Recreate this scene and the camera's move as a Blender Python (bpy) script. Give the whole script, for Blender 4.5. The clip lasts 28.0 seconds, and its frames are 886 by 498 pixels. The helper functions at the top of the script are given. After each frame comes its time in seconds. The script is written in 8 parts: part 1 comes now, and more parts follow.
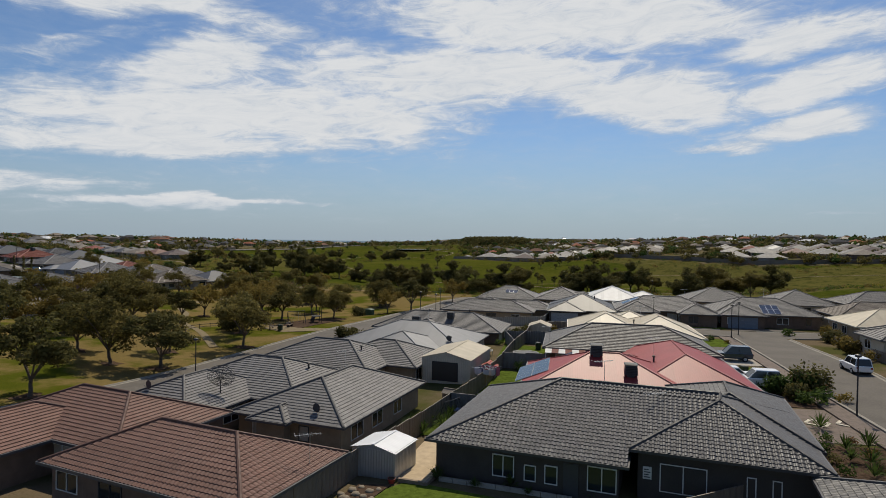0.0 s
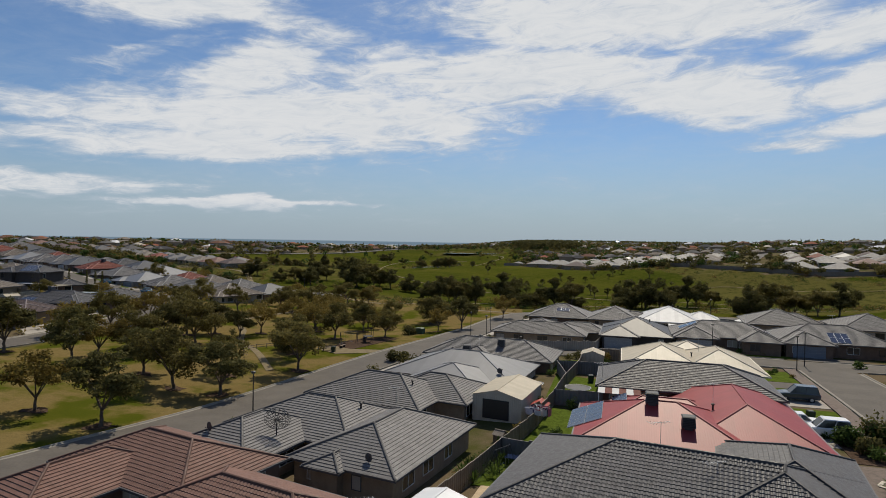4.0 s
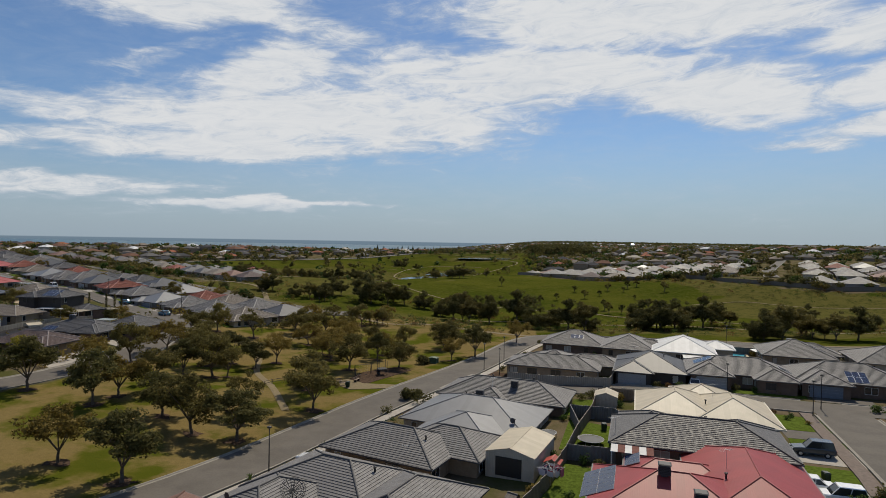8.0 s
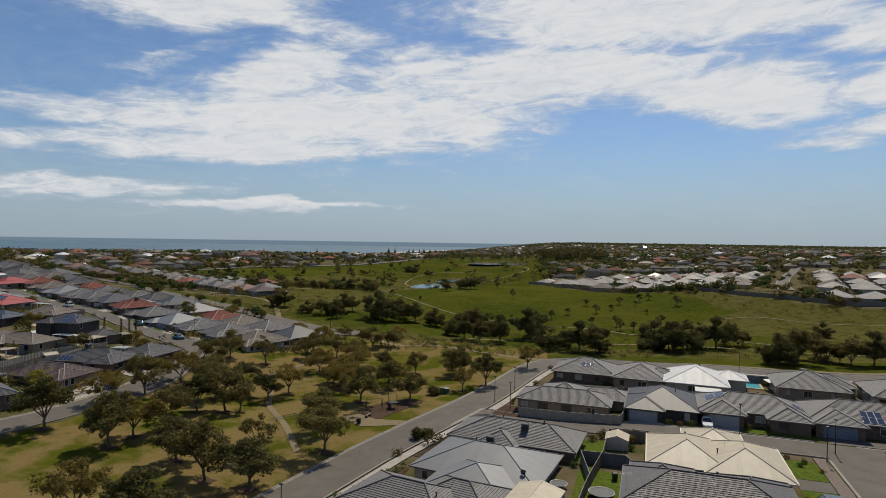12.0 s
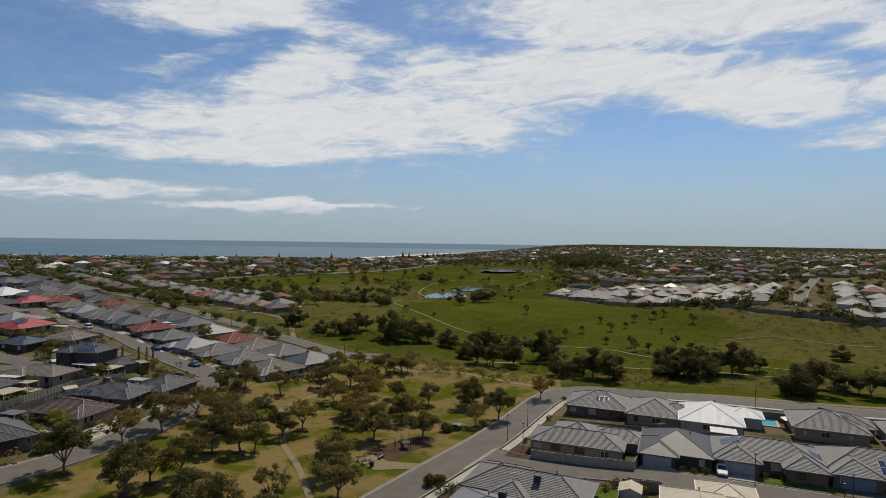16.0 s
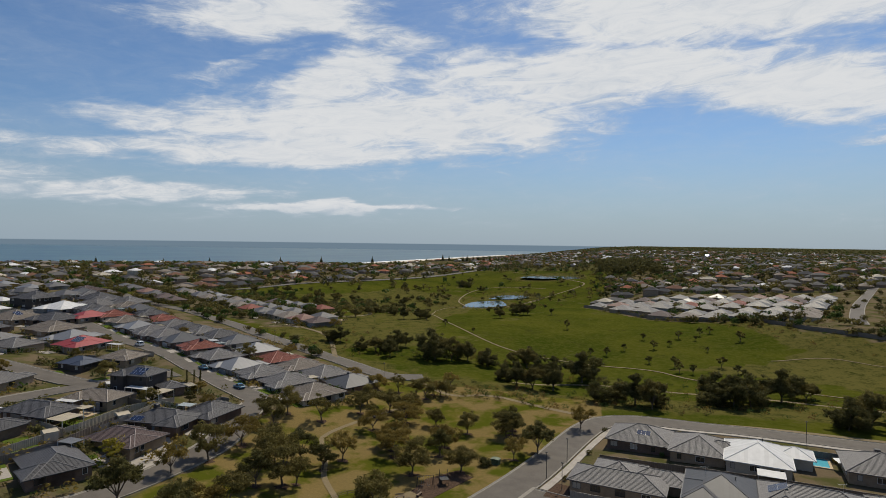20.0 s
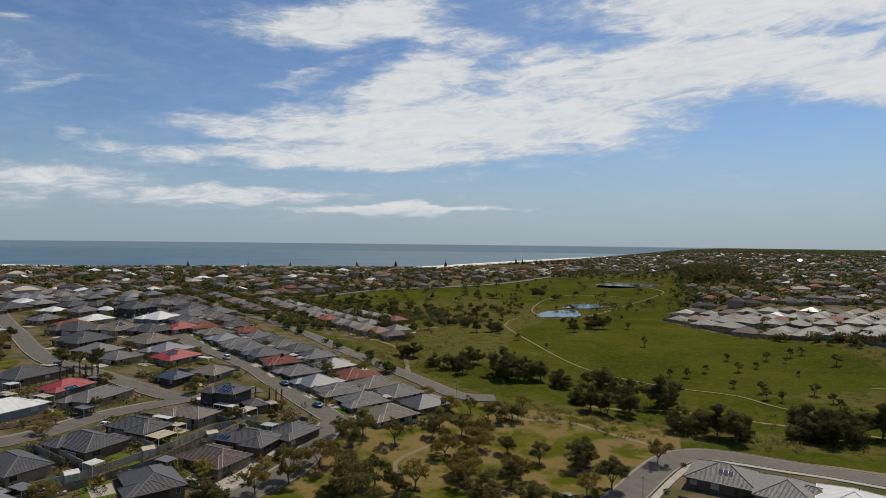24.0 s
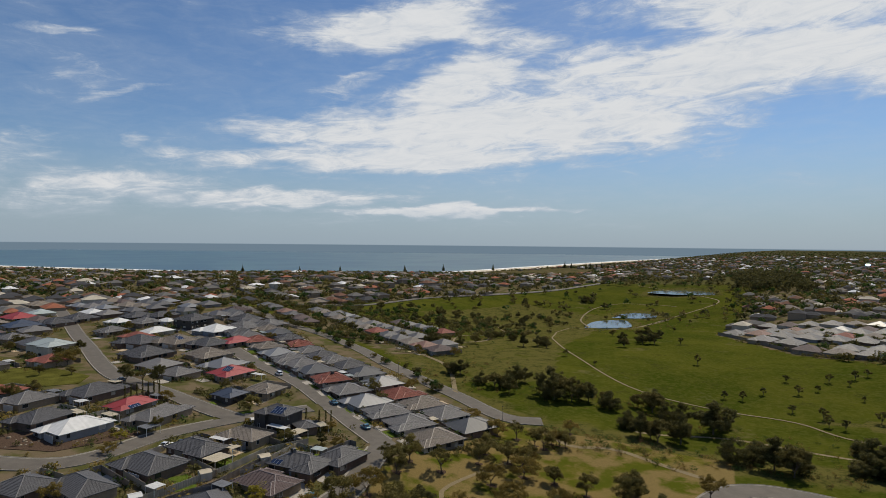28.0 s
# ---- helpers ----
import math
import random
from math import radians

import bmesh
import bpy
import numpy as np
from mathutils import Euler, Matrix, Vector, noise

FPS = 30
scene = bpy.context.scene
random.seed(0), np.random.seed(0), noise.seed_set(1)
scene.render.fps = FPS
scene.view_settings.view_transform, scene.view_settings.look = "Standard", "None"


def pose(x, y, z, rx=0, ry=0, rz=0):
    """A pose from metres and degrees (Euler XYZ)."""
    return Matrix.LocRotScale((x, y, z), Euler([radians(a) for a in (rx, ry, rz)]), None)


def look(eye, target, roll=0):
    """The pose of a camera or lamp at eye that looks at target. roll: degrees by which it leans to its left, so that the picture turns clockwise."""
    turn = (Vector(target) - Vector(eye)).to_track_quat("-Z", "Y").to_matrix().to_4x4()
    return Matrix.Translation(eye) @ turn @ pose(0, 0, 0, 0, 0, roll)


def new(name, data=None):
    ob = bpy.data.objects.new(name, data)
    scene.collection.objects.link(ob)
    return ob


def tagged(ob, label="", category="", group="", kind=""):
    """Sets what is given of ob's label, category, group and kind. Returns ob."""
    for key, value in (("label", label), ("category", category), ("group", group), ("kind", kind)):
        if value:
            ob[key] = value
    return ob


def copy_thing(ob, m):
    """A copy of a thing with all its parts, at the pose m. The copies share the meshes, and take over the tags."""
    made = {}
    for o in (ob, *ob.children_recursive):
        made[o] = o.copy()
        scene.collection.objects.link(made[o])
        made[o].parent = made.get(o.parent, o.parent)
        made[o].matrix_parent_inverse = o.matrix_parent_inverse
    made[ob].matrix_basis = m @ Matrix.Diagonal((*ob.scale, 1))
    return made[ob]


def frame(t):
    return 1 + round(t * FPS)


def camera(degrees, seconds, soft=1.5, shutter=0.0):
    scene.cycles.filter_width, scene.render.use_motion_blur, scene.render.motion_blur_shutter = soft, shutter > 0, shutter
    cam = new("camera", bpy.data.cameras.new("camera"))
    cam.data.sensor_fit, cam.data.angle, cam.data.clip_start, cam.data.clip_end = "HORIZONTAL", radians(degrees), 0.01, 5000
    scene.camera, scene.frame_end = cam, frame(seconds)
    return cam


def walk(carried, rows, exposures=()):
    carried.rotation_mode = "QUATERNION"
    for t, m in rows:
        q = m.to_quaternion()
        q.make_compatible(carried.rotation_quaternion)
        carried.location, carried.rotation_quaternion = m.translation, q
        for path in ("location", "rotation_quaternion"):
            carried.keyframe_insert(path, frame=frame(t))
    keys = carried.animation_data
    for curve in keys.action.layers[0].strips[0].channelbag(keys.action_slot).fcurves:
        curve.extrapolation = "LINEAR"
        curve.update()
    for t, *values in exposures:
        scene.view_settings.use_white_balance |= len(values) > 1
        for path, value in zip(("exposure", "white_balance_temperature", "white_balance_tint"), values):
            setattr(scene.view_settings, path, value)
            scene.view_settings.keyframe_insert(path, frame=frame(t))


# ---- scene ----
cam = camera(73.79, 28.0, soft=0.6)
EYE = 15.3  # height of the first eye over the lawn below
ROWS = [  # seconds, x, y, rise, yaw, pitch, roll
    (0.0, -0.00, 0.00, 0.00, 0.00, -0.90, -0.92),
    (0.5, -0.02, 0.08, 0.35, 1.24, -0.89, -0.93),
    (1.0, 0.02, 0.01, 0.73, 2.34, -0.88, -0.94),
    (1.5, 0.03, -0.02, 1.14, 2.85, -0.88, -0.95),
    (2.0, 0.03, -0.02, 1.57, 3.70, -0.87, -0.97),
    (2.5, -0.02, 0.01, 2.03, 4.22, -0.87, -0.98),
    (3.0, -0.03, 0.07, 2.59, 4.56, -0.88, -1.00),
    (3.5, -0.09, 0.08, 3.24, 4.76, -0.88, -1.01),
    (5.5, -0.26, -0.18, 6.36, 5.02, -0.89, -1.08),
    (6.0, -0.26, -0.24, 7.21, 5.07, -0.89, -1.07),
    (6.5, -0.19, -0.30, 8.04, 5.15, -0.89, -1.06),
    (7.0, -0.18, -0.34, 8.77, 5.23, -0.88, -1.05),
    (7.5, -0.16, -0.38, 9.59, 5.30, -0.88, -1.03),
    (8.0, -0.14, -0.42, 10.38, 6.23, -0.88, -1.01),
    (8.5, -0.11, -0.48, 11.21, 6.74, -0.88, -0.99),
    (9.0, -0.10, -0.60, 12.06, 7.23, -0.88, -0.97),
    (9.5, -0.16, -0.63, 12.89, 7.23, -0.88, -0.95),
    (10.0, -0.15, -0.60, 13.72, 7.27, -0.87, -0.94),
    (10.5, -0.12, -0.60, 14.56, 7.26, -0.87, -0.92),
    (11.0, -0.11, -0.58, 15.41, 7.29, -0.86, -0.91),
    (11.5, -0.11, -0.60, 16.12, 7.29, -0.86, -0.89),
    (12.0, -0.09, -0.60, 16.96, 7.31, -0.85, -0.89),
    (12.5, -0.06, -0.60, 17.95, 7.34, -0.83, -0.88),
    (14.5, -0.00, -0.64, 22.02, 7.66, -0.79, -0.90),
    (15.0, 0.05, -0.66, 22.89, 7.88, -0.78, -0.89),
    (15.5, 0.07, -0.70, 23.82, 8.05, -0.77, -0.88),
    (16.0, 0.10, -0.78, 24.73, 8.68, -0.77, -0.87),
    (16.5, 0.16, -0.85, 25.68, 9.37, -0.76, -0.85),
    (17.0, 0.23, -0.90, 26.65, 9.66, -0.76, -0.84),
    (17.5, 0.33, -0.99, 27.51, 9.84, -0.75, -0.82),
    (18.0, 0.35, -1.01, 28.42, 9.90, -0.75, -0.81),
    (18.5, 0.36, -1.01, 29.21, 10.37, -0.74, -0.80),
    (19.0, 0.38, -0.99, 30.08, 11.26, -0.73, -0.80),
    (19.5, 0.41, -0.96, 30.95, 12.21, -0.73, -0.79),
    (20.0, 0.42, -0.97, 31.89, 12.56, -0.72, -0.79),
    (20.5, 0.43, -1.00, 32.71, 13.39, -0.72, -0.79),
    (22.5, 0.89, -1.60, 36.19, 16.70, -0.71, -0.74),
    (23.0, 0.93, -1.74, 37.05, 17.68, -0.70, -0.72),
    (23.5, 0.97, -1.72, 37.86, 18.56, -0.69, -0.71),
    (24.0, 0.96, -1.69, 38.71, 19.65, -0.68, -0.68),
    (24.5, 0.89, -1.62, 39.44, 20.64, -0.66, -0.66),
    (25.0, 0.82, -1.53, 40.23, 21.60, -0.65, -0.64),
    (25.5, 0.71, -1.42, 41.00, 22.49, -0.63, -0.63),
    (26.0, 0.61, -1.35, 41.75, 23.45, -0.62, -0.61),
    (26.5, 0.67, -1.46, 42.62, 24.36, -0.61, -0.60),
    (27.0, 0.93, -1.71, 43.68, 24.82, -0.60, -0.58),
    (27.5, 1.29, -2.04, 44.81, 24.53, -0.59, -0.57),
    (28.0, 1.67, -2.39, 46.00, 24.27, -0.59, -0.56),
]
walk(cam, [(t, pose(x, y, EYE + z, 90 + pitch, roll, yaw)) for t, x, y, z, yaw, pitch, roll in ROWS])
# ==== world ====
SUN_AZ, SUN_EL = radians(16), radians(54)  # right of straight ahead, above the horizon
sun_from = Vector((math.sin(SUN_AZ) * math.cos(SUN_EL), math.cos(SUN_AZ) * math.cos(SUN_EL), math.sin(SUN_EL)))
sun_data = bpy.data.lights.new("sun", "SUN")
sun_data.energy, sun_data.angle, sun_data.color = 3.9, radians(0.55), (1.0, 0.90, 0.725)
sun = new("sun", sun_data)
sun.matrix_world = look(sun_from * 100, (0, 0, 0))
scene.view_settings.exposure = 0.0


class Nodes:
    """Short hand for node trees."""

    def __init__(self, tree):
        self.t = tree
        tree.nodes.clear()

    def add(self, kind, ins=(), **props):
        n = self.t.nodes.new(kind)
        if "operation" in props:
            n.operation, n.use_clamp = props["operation"], props["use_clamp"]
        if "interpolation_type" in props:
            n.interpolation_type = props["interpolation_type"]
        if "data_type" in props:
            n.data_type = props["data_type"]
        if "offset" in props:
            n.offset = props["offset"]
        if "bands_direction" in props:
            n.bands_direction = props["bands_direction"]
        if "attribute_name" in props:
            n.attribute_name = props["attribute_name"]
        for k, v in dict(ins).items():
            if isinstance(v, bpy.types.NodeSocket):
                self.t.links.new(v, n.inputs[k])
            else:
                n.inputs[k].default_value = v
        return n

    def math(self, op, a, b=0.0, c=0.0, clamp=False):
        return self.add("ShaderNodeMath", {0: a, 1: b, 2: c}, operation=op, use_clamp=clamp).outputs[0]

    def ramp(self, value, lo, hi, a=0.0, b=1.0, smooth=True):
        return self.add("ShaderNodeMapRange", {0: value, 1: lo, 2: hi, 3: a, 4: b}, interpolation_type="SMOOTHSTEP" if smooth else "LINEAR").outputs[0]

    def mix(self, f, a, b):
        n = self.add("ShaderNodeMix", data_type="RGBA")
        for k, v in ((0, f), (6, a), (7, b)):
            if isinstance(v, bpy.types.NodeSocket):
                self.t.links.new(v, n.inputs[k])
            else:
                n.inputs[k].default_value = v if k == 0 else (*v[:3], 1)
        return n.outputs[2]

    def noise(self, vec, scale, detail=4.0, rough=0.55, distort=0.0):
        return self.add("ShaderNodeTexNoise", {"Vector": vec, "Scale": scale, "Detail": detail, "Roughness": rough, "Distortion": distort}).outputs[0]


world = bpy.data.worlds.new("world")
scene.world = world
world.use_nodes = True
W = Nodes(world.node_tree)
sky = W.add("ShaderNodeTexSky")
sky.sky_type, sky.sun_disc, sky.sun_elevation, sky.sun_rotation = "NISHITA", False, SUN_EL, SUN_AZ
sky.altitude, sky.air_density, sky.dust_density, sky.ozone_density = 30.0, 1.0, 0.6, 2.0
gen = W.add("ShaderNodeTexCoord").outputs["Generated"]
xyz = W.add("ShaderNodeSeparateXYZ", {0: gen})
dx, dy, dz = xyz.outputs
azim = W.math("MULTIPLY", W.math("ARCTAN2", dx, dy), 57.2958)
elev = W.math("MULTIPLY", W.math("ARCSINE", dz), 57.2958)
flat = W.math("ADD", W.math("MAXIMUM", dz, 0.0), 0.10)
plane = W.add("ShaderNodeCombineXYZ", {0: W.math("DIVIDE", dx, flat), 1: W.math("DIVIDE", dy, flat), 2: 0.0}).outputs[0]
angle = W.add("ShaderNodeCombineXYZ", {0: W.math("MULTIPLY", azim, 0.45), 1: elev, 2: 0.0}).outputs[0]
slant = W.add("ShaderNodeCombineXYZ", {0: W.math("MULTIPLY", W.math("ADD", azim, W.math("MULTIPLY", elev, 1.2)), 0.22), 1: W.math("SUBTRACT", elev, W.math("MULTIPLY", azim, 0.12)), 2: 3.0}).outputs[0]
soft_noise = W.noise(angle, 0.16, 6.0, 0.6, 0.6)
fine_noise = W.noise(angle, 0.55, 8.0, 0.62, 0.8)
streaks = W.noise(plane, 1.1, 8.0, 0.6, 0.5)
# cloud banks: azimuth, elevation, half width, half height, tilt, weight (degrees)
CLOUDS = [
    (-16.7, 11.1, 17.6, 3.02, 1.0, 1.0), (-23.0, 14.6, 7.0, 2.3, 22.9, 0.95), (2.5, 15.2, 18.9, 2.37, -1.6, 1.0), (-28.4, 8.0, 20.5, 1.07, 1.7, 0.95), (-37.5, 10.2, 7.5, 1.14, -1.8, 0.75),
    (-29.3, 20.0, 9.0, 1.82, 7.4, 1.0), (-17.9, 19.0, 5.8, 1.16, -6.7, 0.75), (-30.9, 15.8, 6.5, 0.65, 18.5, 0.5), (-52.9, 4.6, 9.4, 1.14, 1.1, 0.62), (-41.3, 4.0, 11.9, 0.79, 1.3, 0.8),
    (-23.6, 3.1, 11.8, 0.39, 1.2, 0.85), (-56.3, 3.4, 8.2, 2.08, 2.4, 0.42), (-57.0, 16.8, 4.4, 0.34, 8.3, 0.5), (-52.0, 12.3, 3.2, 0.37, 19.7, 0.45), (-52.0, 8.6, 1.3, 0.62, 8.8, 0.5),
    (-59.9, 7.7, 4.5, 1.05, -2.0, 0.4), (-66.1, 5.1, 5.3, 1.62, 7.8, 0.6), (10.2, 20.0, 15.7, 2.62, -3.0, 1.05), (-31.7, 19.4, 6.5, 1.34, 9.4, 0.8), (18.9, 12.9, 8.8, 2.29, -6.7, 1.0),
    (31.9, 13.0, 6.9, 1.51, 5.4, 0.9), (31.3, 16.6, 6.0, 1.4, 4.9, 0.95), (26.0, 8.3, 4.1, 0.52, 2.6, 0.8), (30.7, 9.7, 4.7, 1.09, 9.1, 1.0), (34.2, 2.5, 2.8, 0.18, 1.1, 0.5),
    # the last bank hangs overhead, out of view, added for lighting
    (-34.4, 8.0, 7.2, 1.47, 6.7, 0.75), (-38.3, 10.5, 3.4, 0.87, -5.6, 0.6), (0, 34, 60, 5.0, 0, 0.8),
]
warped_a = W.math("ADD", azim, W.math("MULTIPLY", W.math("SUBTRACT", W.noise(angle, 0.35, 3.0, 0.5), 0.5), 5.0))
warped_e = W.math("ADD", elev, W.math("MULTIPLY", W.math("SUBTRACT", W.noise(slant, 0.7, 3.0, 0.5), 0.5), 2.2))
mask = None
for ca, ce, hw, hh, tilt, weight in CLOUDS:
    c, s = math.cos(radians(tilt)), math.sin(radians(tilt))
    a0, e0 = W.math("MULTIPLY", W.math("SUBTRACT", warped_a, ca), math.cos(radians(ce))), W.math("SUBTRACT", warped_e, ce)
    u = W.math("DIVIDE", W.math("ADD", W.math("MULTIPLY", a0, c), W.math("MULTIPLY", e0, s)), hw)
    v = W.math("DIVIDE", W.math("SUBTRACT", W.math("MULTIPLY", e0, c), W.math("MULTIPLY", a0, s)), hh * 1.12)
    r = W.math("ADD", W.math("MULTIPLY", u, u), W.math("MULTIPLY", v, v))
    blob = W.math("MULTIPLY", W.math("EXPONENT", W.math("MULTIPLY", W.math("POWER", r, 1.5), -0.7)), weight)
    mask = blob if mask is None else W.math("SMOOTH_MAX", mask, blob, 0.2)
wisps = W.noise(slant, 0.9, 9.0, 0.68, 1.2)
grain = W.math("ADD", W.math("MULTIPLY", soft_noise, 0.55), W.math("ADD", W.math("MULTIPLY", fine_noise, 0.35), W.math("ADD", W.math("MULTIPLY", streaks, 0.35), W.math("MULTIPLY", wisps, 0.4))))
density = W.ramp(W.math("ADD", W.math("MULTIPLY", mask, 0.95), W.math("MULTIPLY", W.math("SUBTRACT", grain, 0.82), 1.9)), 0.10, 0.88)
veil = W.math("MULTIPLY", W.ramp(grain, 0.66, 1.05), 0.22)
density = W.math("MULTIPLY", W.math("MAXIMUM", density, veil), W.ramp(elev, 0.5, 3.5))
thick = W.ramp(W.math("ADD", density, W.math("MULTIPLY", W.math("SUBTRACT", wisps, 0.5), 1.6)), 0.2, 1.25)
cloud = W.mix(thick, (5.6, 6.3, 7.2), (8.3, 8.45, 8.6))
SKY_GAIN = 0.085
tinted = W.add("ShaderNodeVectorMath", {0: sky.outputs[0], 1: (0.66, 0.81, 0.98)})
tinted.operation = "MULTIPLY"
tinted = tinted.outputs[0]
haze = W.ramp(elev, -0.5, 11.0, 0.8, 0.0)
body = W.mix(haze, tinted, (3.75, 4.7, 5.65))
skyful = W.mix(density, body, cloud)
below = W.ramp(elev, -0.30, -0.20, 1.0, 0.0)
skyful = W.mix(below, skyful, (1.75, 2.45, 3.1))
W.add("ShaderNodeOutputWorld", {0: W.add("ShaderNodeBackground", {0: skyful, 1: SKY_GAIN}).outputs[0]})

# ---- materials ----
MATS = {}


def material(name, make):
    if name not in MATS:
        m = bpy.data.materials.new(name)
        m.use_nodes = True
        n = Nodes(m.node_tree)
        shader = make(n)
        n.add("ShaderNodeOutputMaterial", {0: shader})
        MATS[name] = m
    return MATS[name]


def principled(n, color, rough=0.7, metal=0.0, bump=None, strength=0.3, dist=0.02, spec=0.5, **more):
    ins = {"Base Color": color if isinstance(color, bpy.types.NodeSocket) else (*color, 1), "Roughness": rough, "Metallic": metal, "Specular IOR Level": spec}
    if bump is not None:
        ins["Normal"] = n.add("ShaderNodeBump", {"Height": bump, "Strength": strength, "Distance": dist}).outputs[0]
    ins.update(more)
    return n.add("ShaderNodeBsdfPrincipled", ins).outputs[0]


def geo_co(n):
    return n.add("ShaderNodeNewGeometry").outputs["Position"]


def dark(c, f):
    return tuple(v * f for v in c)


def plain(name, color, rough=0.6, metal=0.0, vary=0.25, scale=1.5, bump=0.1, spec=0.5):
    """Painted or cast surface with stains and fine grain."""
    def make(n):
        co = geo_co(n)
        f = n.math("ADD", n.math("MULTIPLY", n.noise(co, scale, 5), 0.6), n.math("MULTIPLY", n.noise(co, scale * 14, 3), 0.4))
        col = n.mix(n.ramp(f, 0.3, 0.7), dark(color, 1 - vary), dark(color, 1 + vary * 0.6))
        return principled(n, col, rough, metal, n.noise(co, scale * 40, 2), bump, 0.01, spec)
    return material(name, make)


def tile_roof(name, color, rough=0.72, spec=0.18):
    """Concrete roof tiles: one tone for each tile, lichen and weather stains, lap shade painted along the joints."""
    def make(n):
        uv = n.add("ShaderNodeUVMap").outputs[0]
        brick = n.add("ShaderNodeTexBrick", {"Vector": uv, "Color1": (0, 0, 0, 1), "Color2": (1, 1, 1, 1), "Mortar": (0.5, 0.5, 0.5, 1), "Scale": 1.0, "Mortar Size": 0.012, "Brick Width": 0.3, "Row Height": 0.33, "Bias": 0.0}, offset=0.0)
        co = geo_co(n)
        piece = n.add("ShaderNodeObjectInfo").outputs["Random"]
        f = n.math("ADD", n.math("MULTIPLY", n.math("ADD", brick.outputs[0], piece), 0.13), n.math("MULTIPLY", n.noise(co, 0.9, 5), 0.75))
        col = n.mix(n.ramp(f, 0.15, 0.95), dark(color, 0.72), dark(color, 1.25))
        # darkened joints paint in the shade below each tile lap
        col = n.mix(n.math("MULTIPLY", brick.outputs[1], 0.6), col, dark(color, 0.3))
        wave = n.add("ShaderNodeTexWave", {"Vector": uv, "Scale": 2.1, "Distortion": 0.0}, bands_direction="X").outputs[1]
        h = n.math("ADD", n.math("MULTIPLY", wave, 0.8), n.math("MULTIPLY", n.noise(co, 30, 3), 0.2))
        return principled(n, col, n.ramp(n.noise(co, 3.0, 4), 0.3, 0.7, rough - 0.08, rough + 0.12), 0.0, h, 0.35, 0.03, spec)
    return material(name, make)


def metal_roof(name, color, rough=0.4, spec=0.5):
    """Corrugated painted steel sheet, ribs running down the slope."""
    def make(n):
        uv = n.add("ShaderNodeUVMap").outputs[0]
        co = geo_co(n)
        wave = n.add("ShaderNodeTexWave", {"Vector": uv, "Scale": 1.6, "Distortion": 0.0}, bands_direction="X").outputs[1]
        sheet = n.add("ShaderNodeTexBrick", {"Vector": uv, "Color1": (0, 0, 0, 1), "Color2": (1, 1, 1, 1), "Mortar": (0.2, 0.2, 0.2, 1), "Scale": 1.0, "Mortar Size": 0.01, "Brick Width": 0.76, "Row Height": 30.0}, offset=0.0)
        f = n.math("ADD", n.math("MULTIPLY", sheet.outputs[0], 0.3), n.math("MULTIPLY", n.noise(co, 0.7, 5), 0.7))
        col = n.mix(n.ramp(f, 0.2, 0.9), dark(color, 0.85), dark(color, 1.12))
        return principled(n, col, rough, 0.0, wave, 0.09, 0.03, spec)
    return material(name, make)


def glassy(name="window_glass", color=(0.02, 0.025, 0.03)):
    def make(n):
        return principled(n, color, 0.06, 0.0, n.noise(geo_co(n), 1.5, 2), 0.05, 0.02, 0.6)
    return material(name, make)


def leaf(name, color, light):
    def make(n):
        r = n.add("ShaderNodeNewGeometry").outputs["Random Per Island"]
        o = n.add("ShaderNodeObjectInfo").outputs["Random"]
        f = n.math("ADD", n.math("MULTIPLY", r, 0.55), n.math("MULTIPLY", o, 0.45))
        col = n.mix(f, color, light)
        p = principled(n, col, 0.8, 0.0, None, spec=0.08)
        tr = n.add("ShaderNodeBsdfTranslucent", {0: n.mix(f, dark(color, 1.2), dark(light, 1.3))}).outputs[0]
        return n.add("ShaderNodeMixShader", {0: 0.36, 1: p, 2: tr}).outputs[0]
    return material(name, make)
# ---- ground ----
SPOTS = [(2, 38, 0), (-9, 50, -1), (-30, 80, -1.6), (-50, 110, -1.2), (-5, 116, -.8), (22, 75, .6), (38, 103, .5), (45, 145, 0), (18, 165, -1.2), (-25, 145, -1.8), (-50, 185, -.5), (-97, 153, 3), (-73, 195, .8), (-60, 95, .6), (-118, 140, 4.6), (-160, 188, 6.5), (-205, 146, 9), (-150, 262, 4), (-230, 230, 9.5), (12, 225, -4), (90, 225, -2), (-120, 530, -10), (-40, 560, -11), (20, 390, 2), (160, 372, 9), (330, 420, 12), (80, 60, 2.5), (-330, 300, 12), (150, 160, 3), (-330, 520, 1), (-480, 680, 9), (-800, 600, 12), (300, 1300, 8), (470, 700, 21), (620, 830, 22), (330, 560, 14), (150, 620, 3), (560, 1050, 14)]


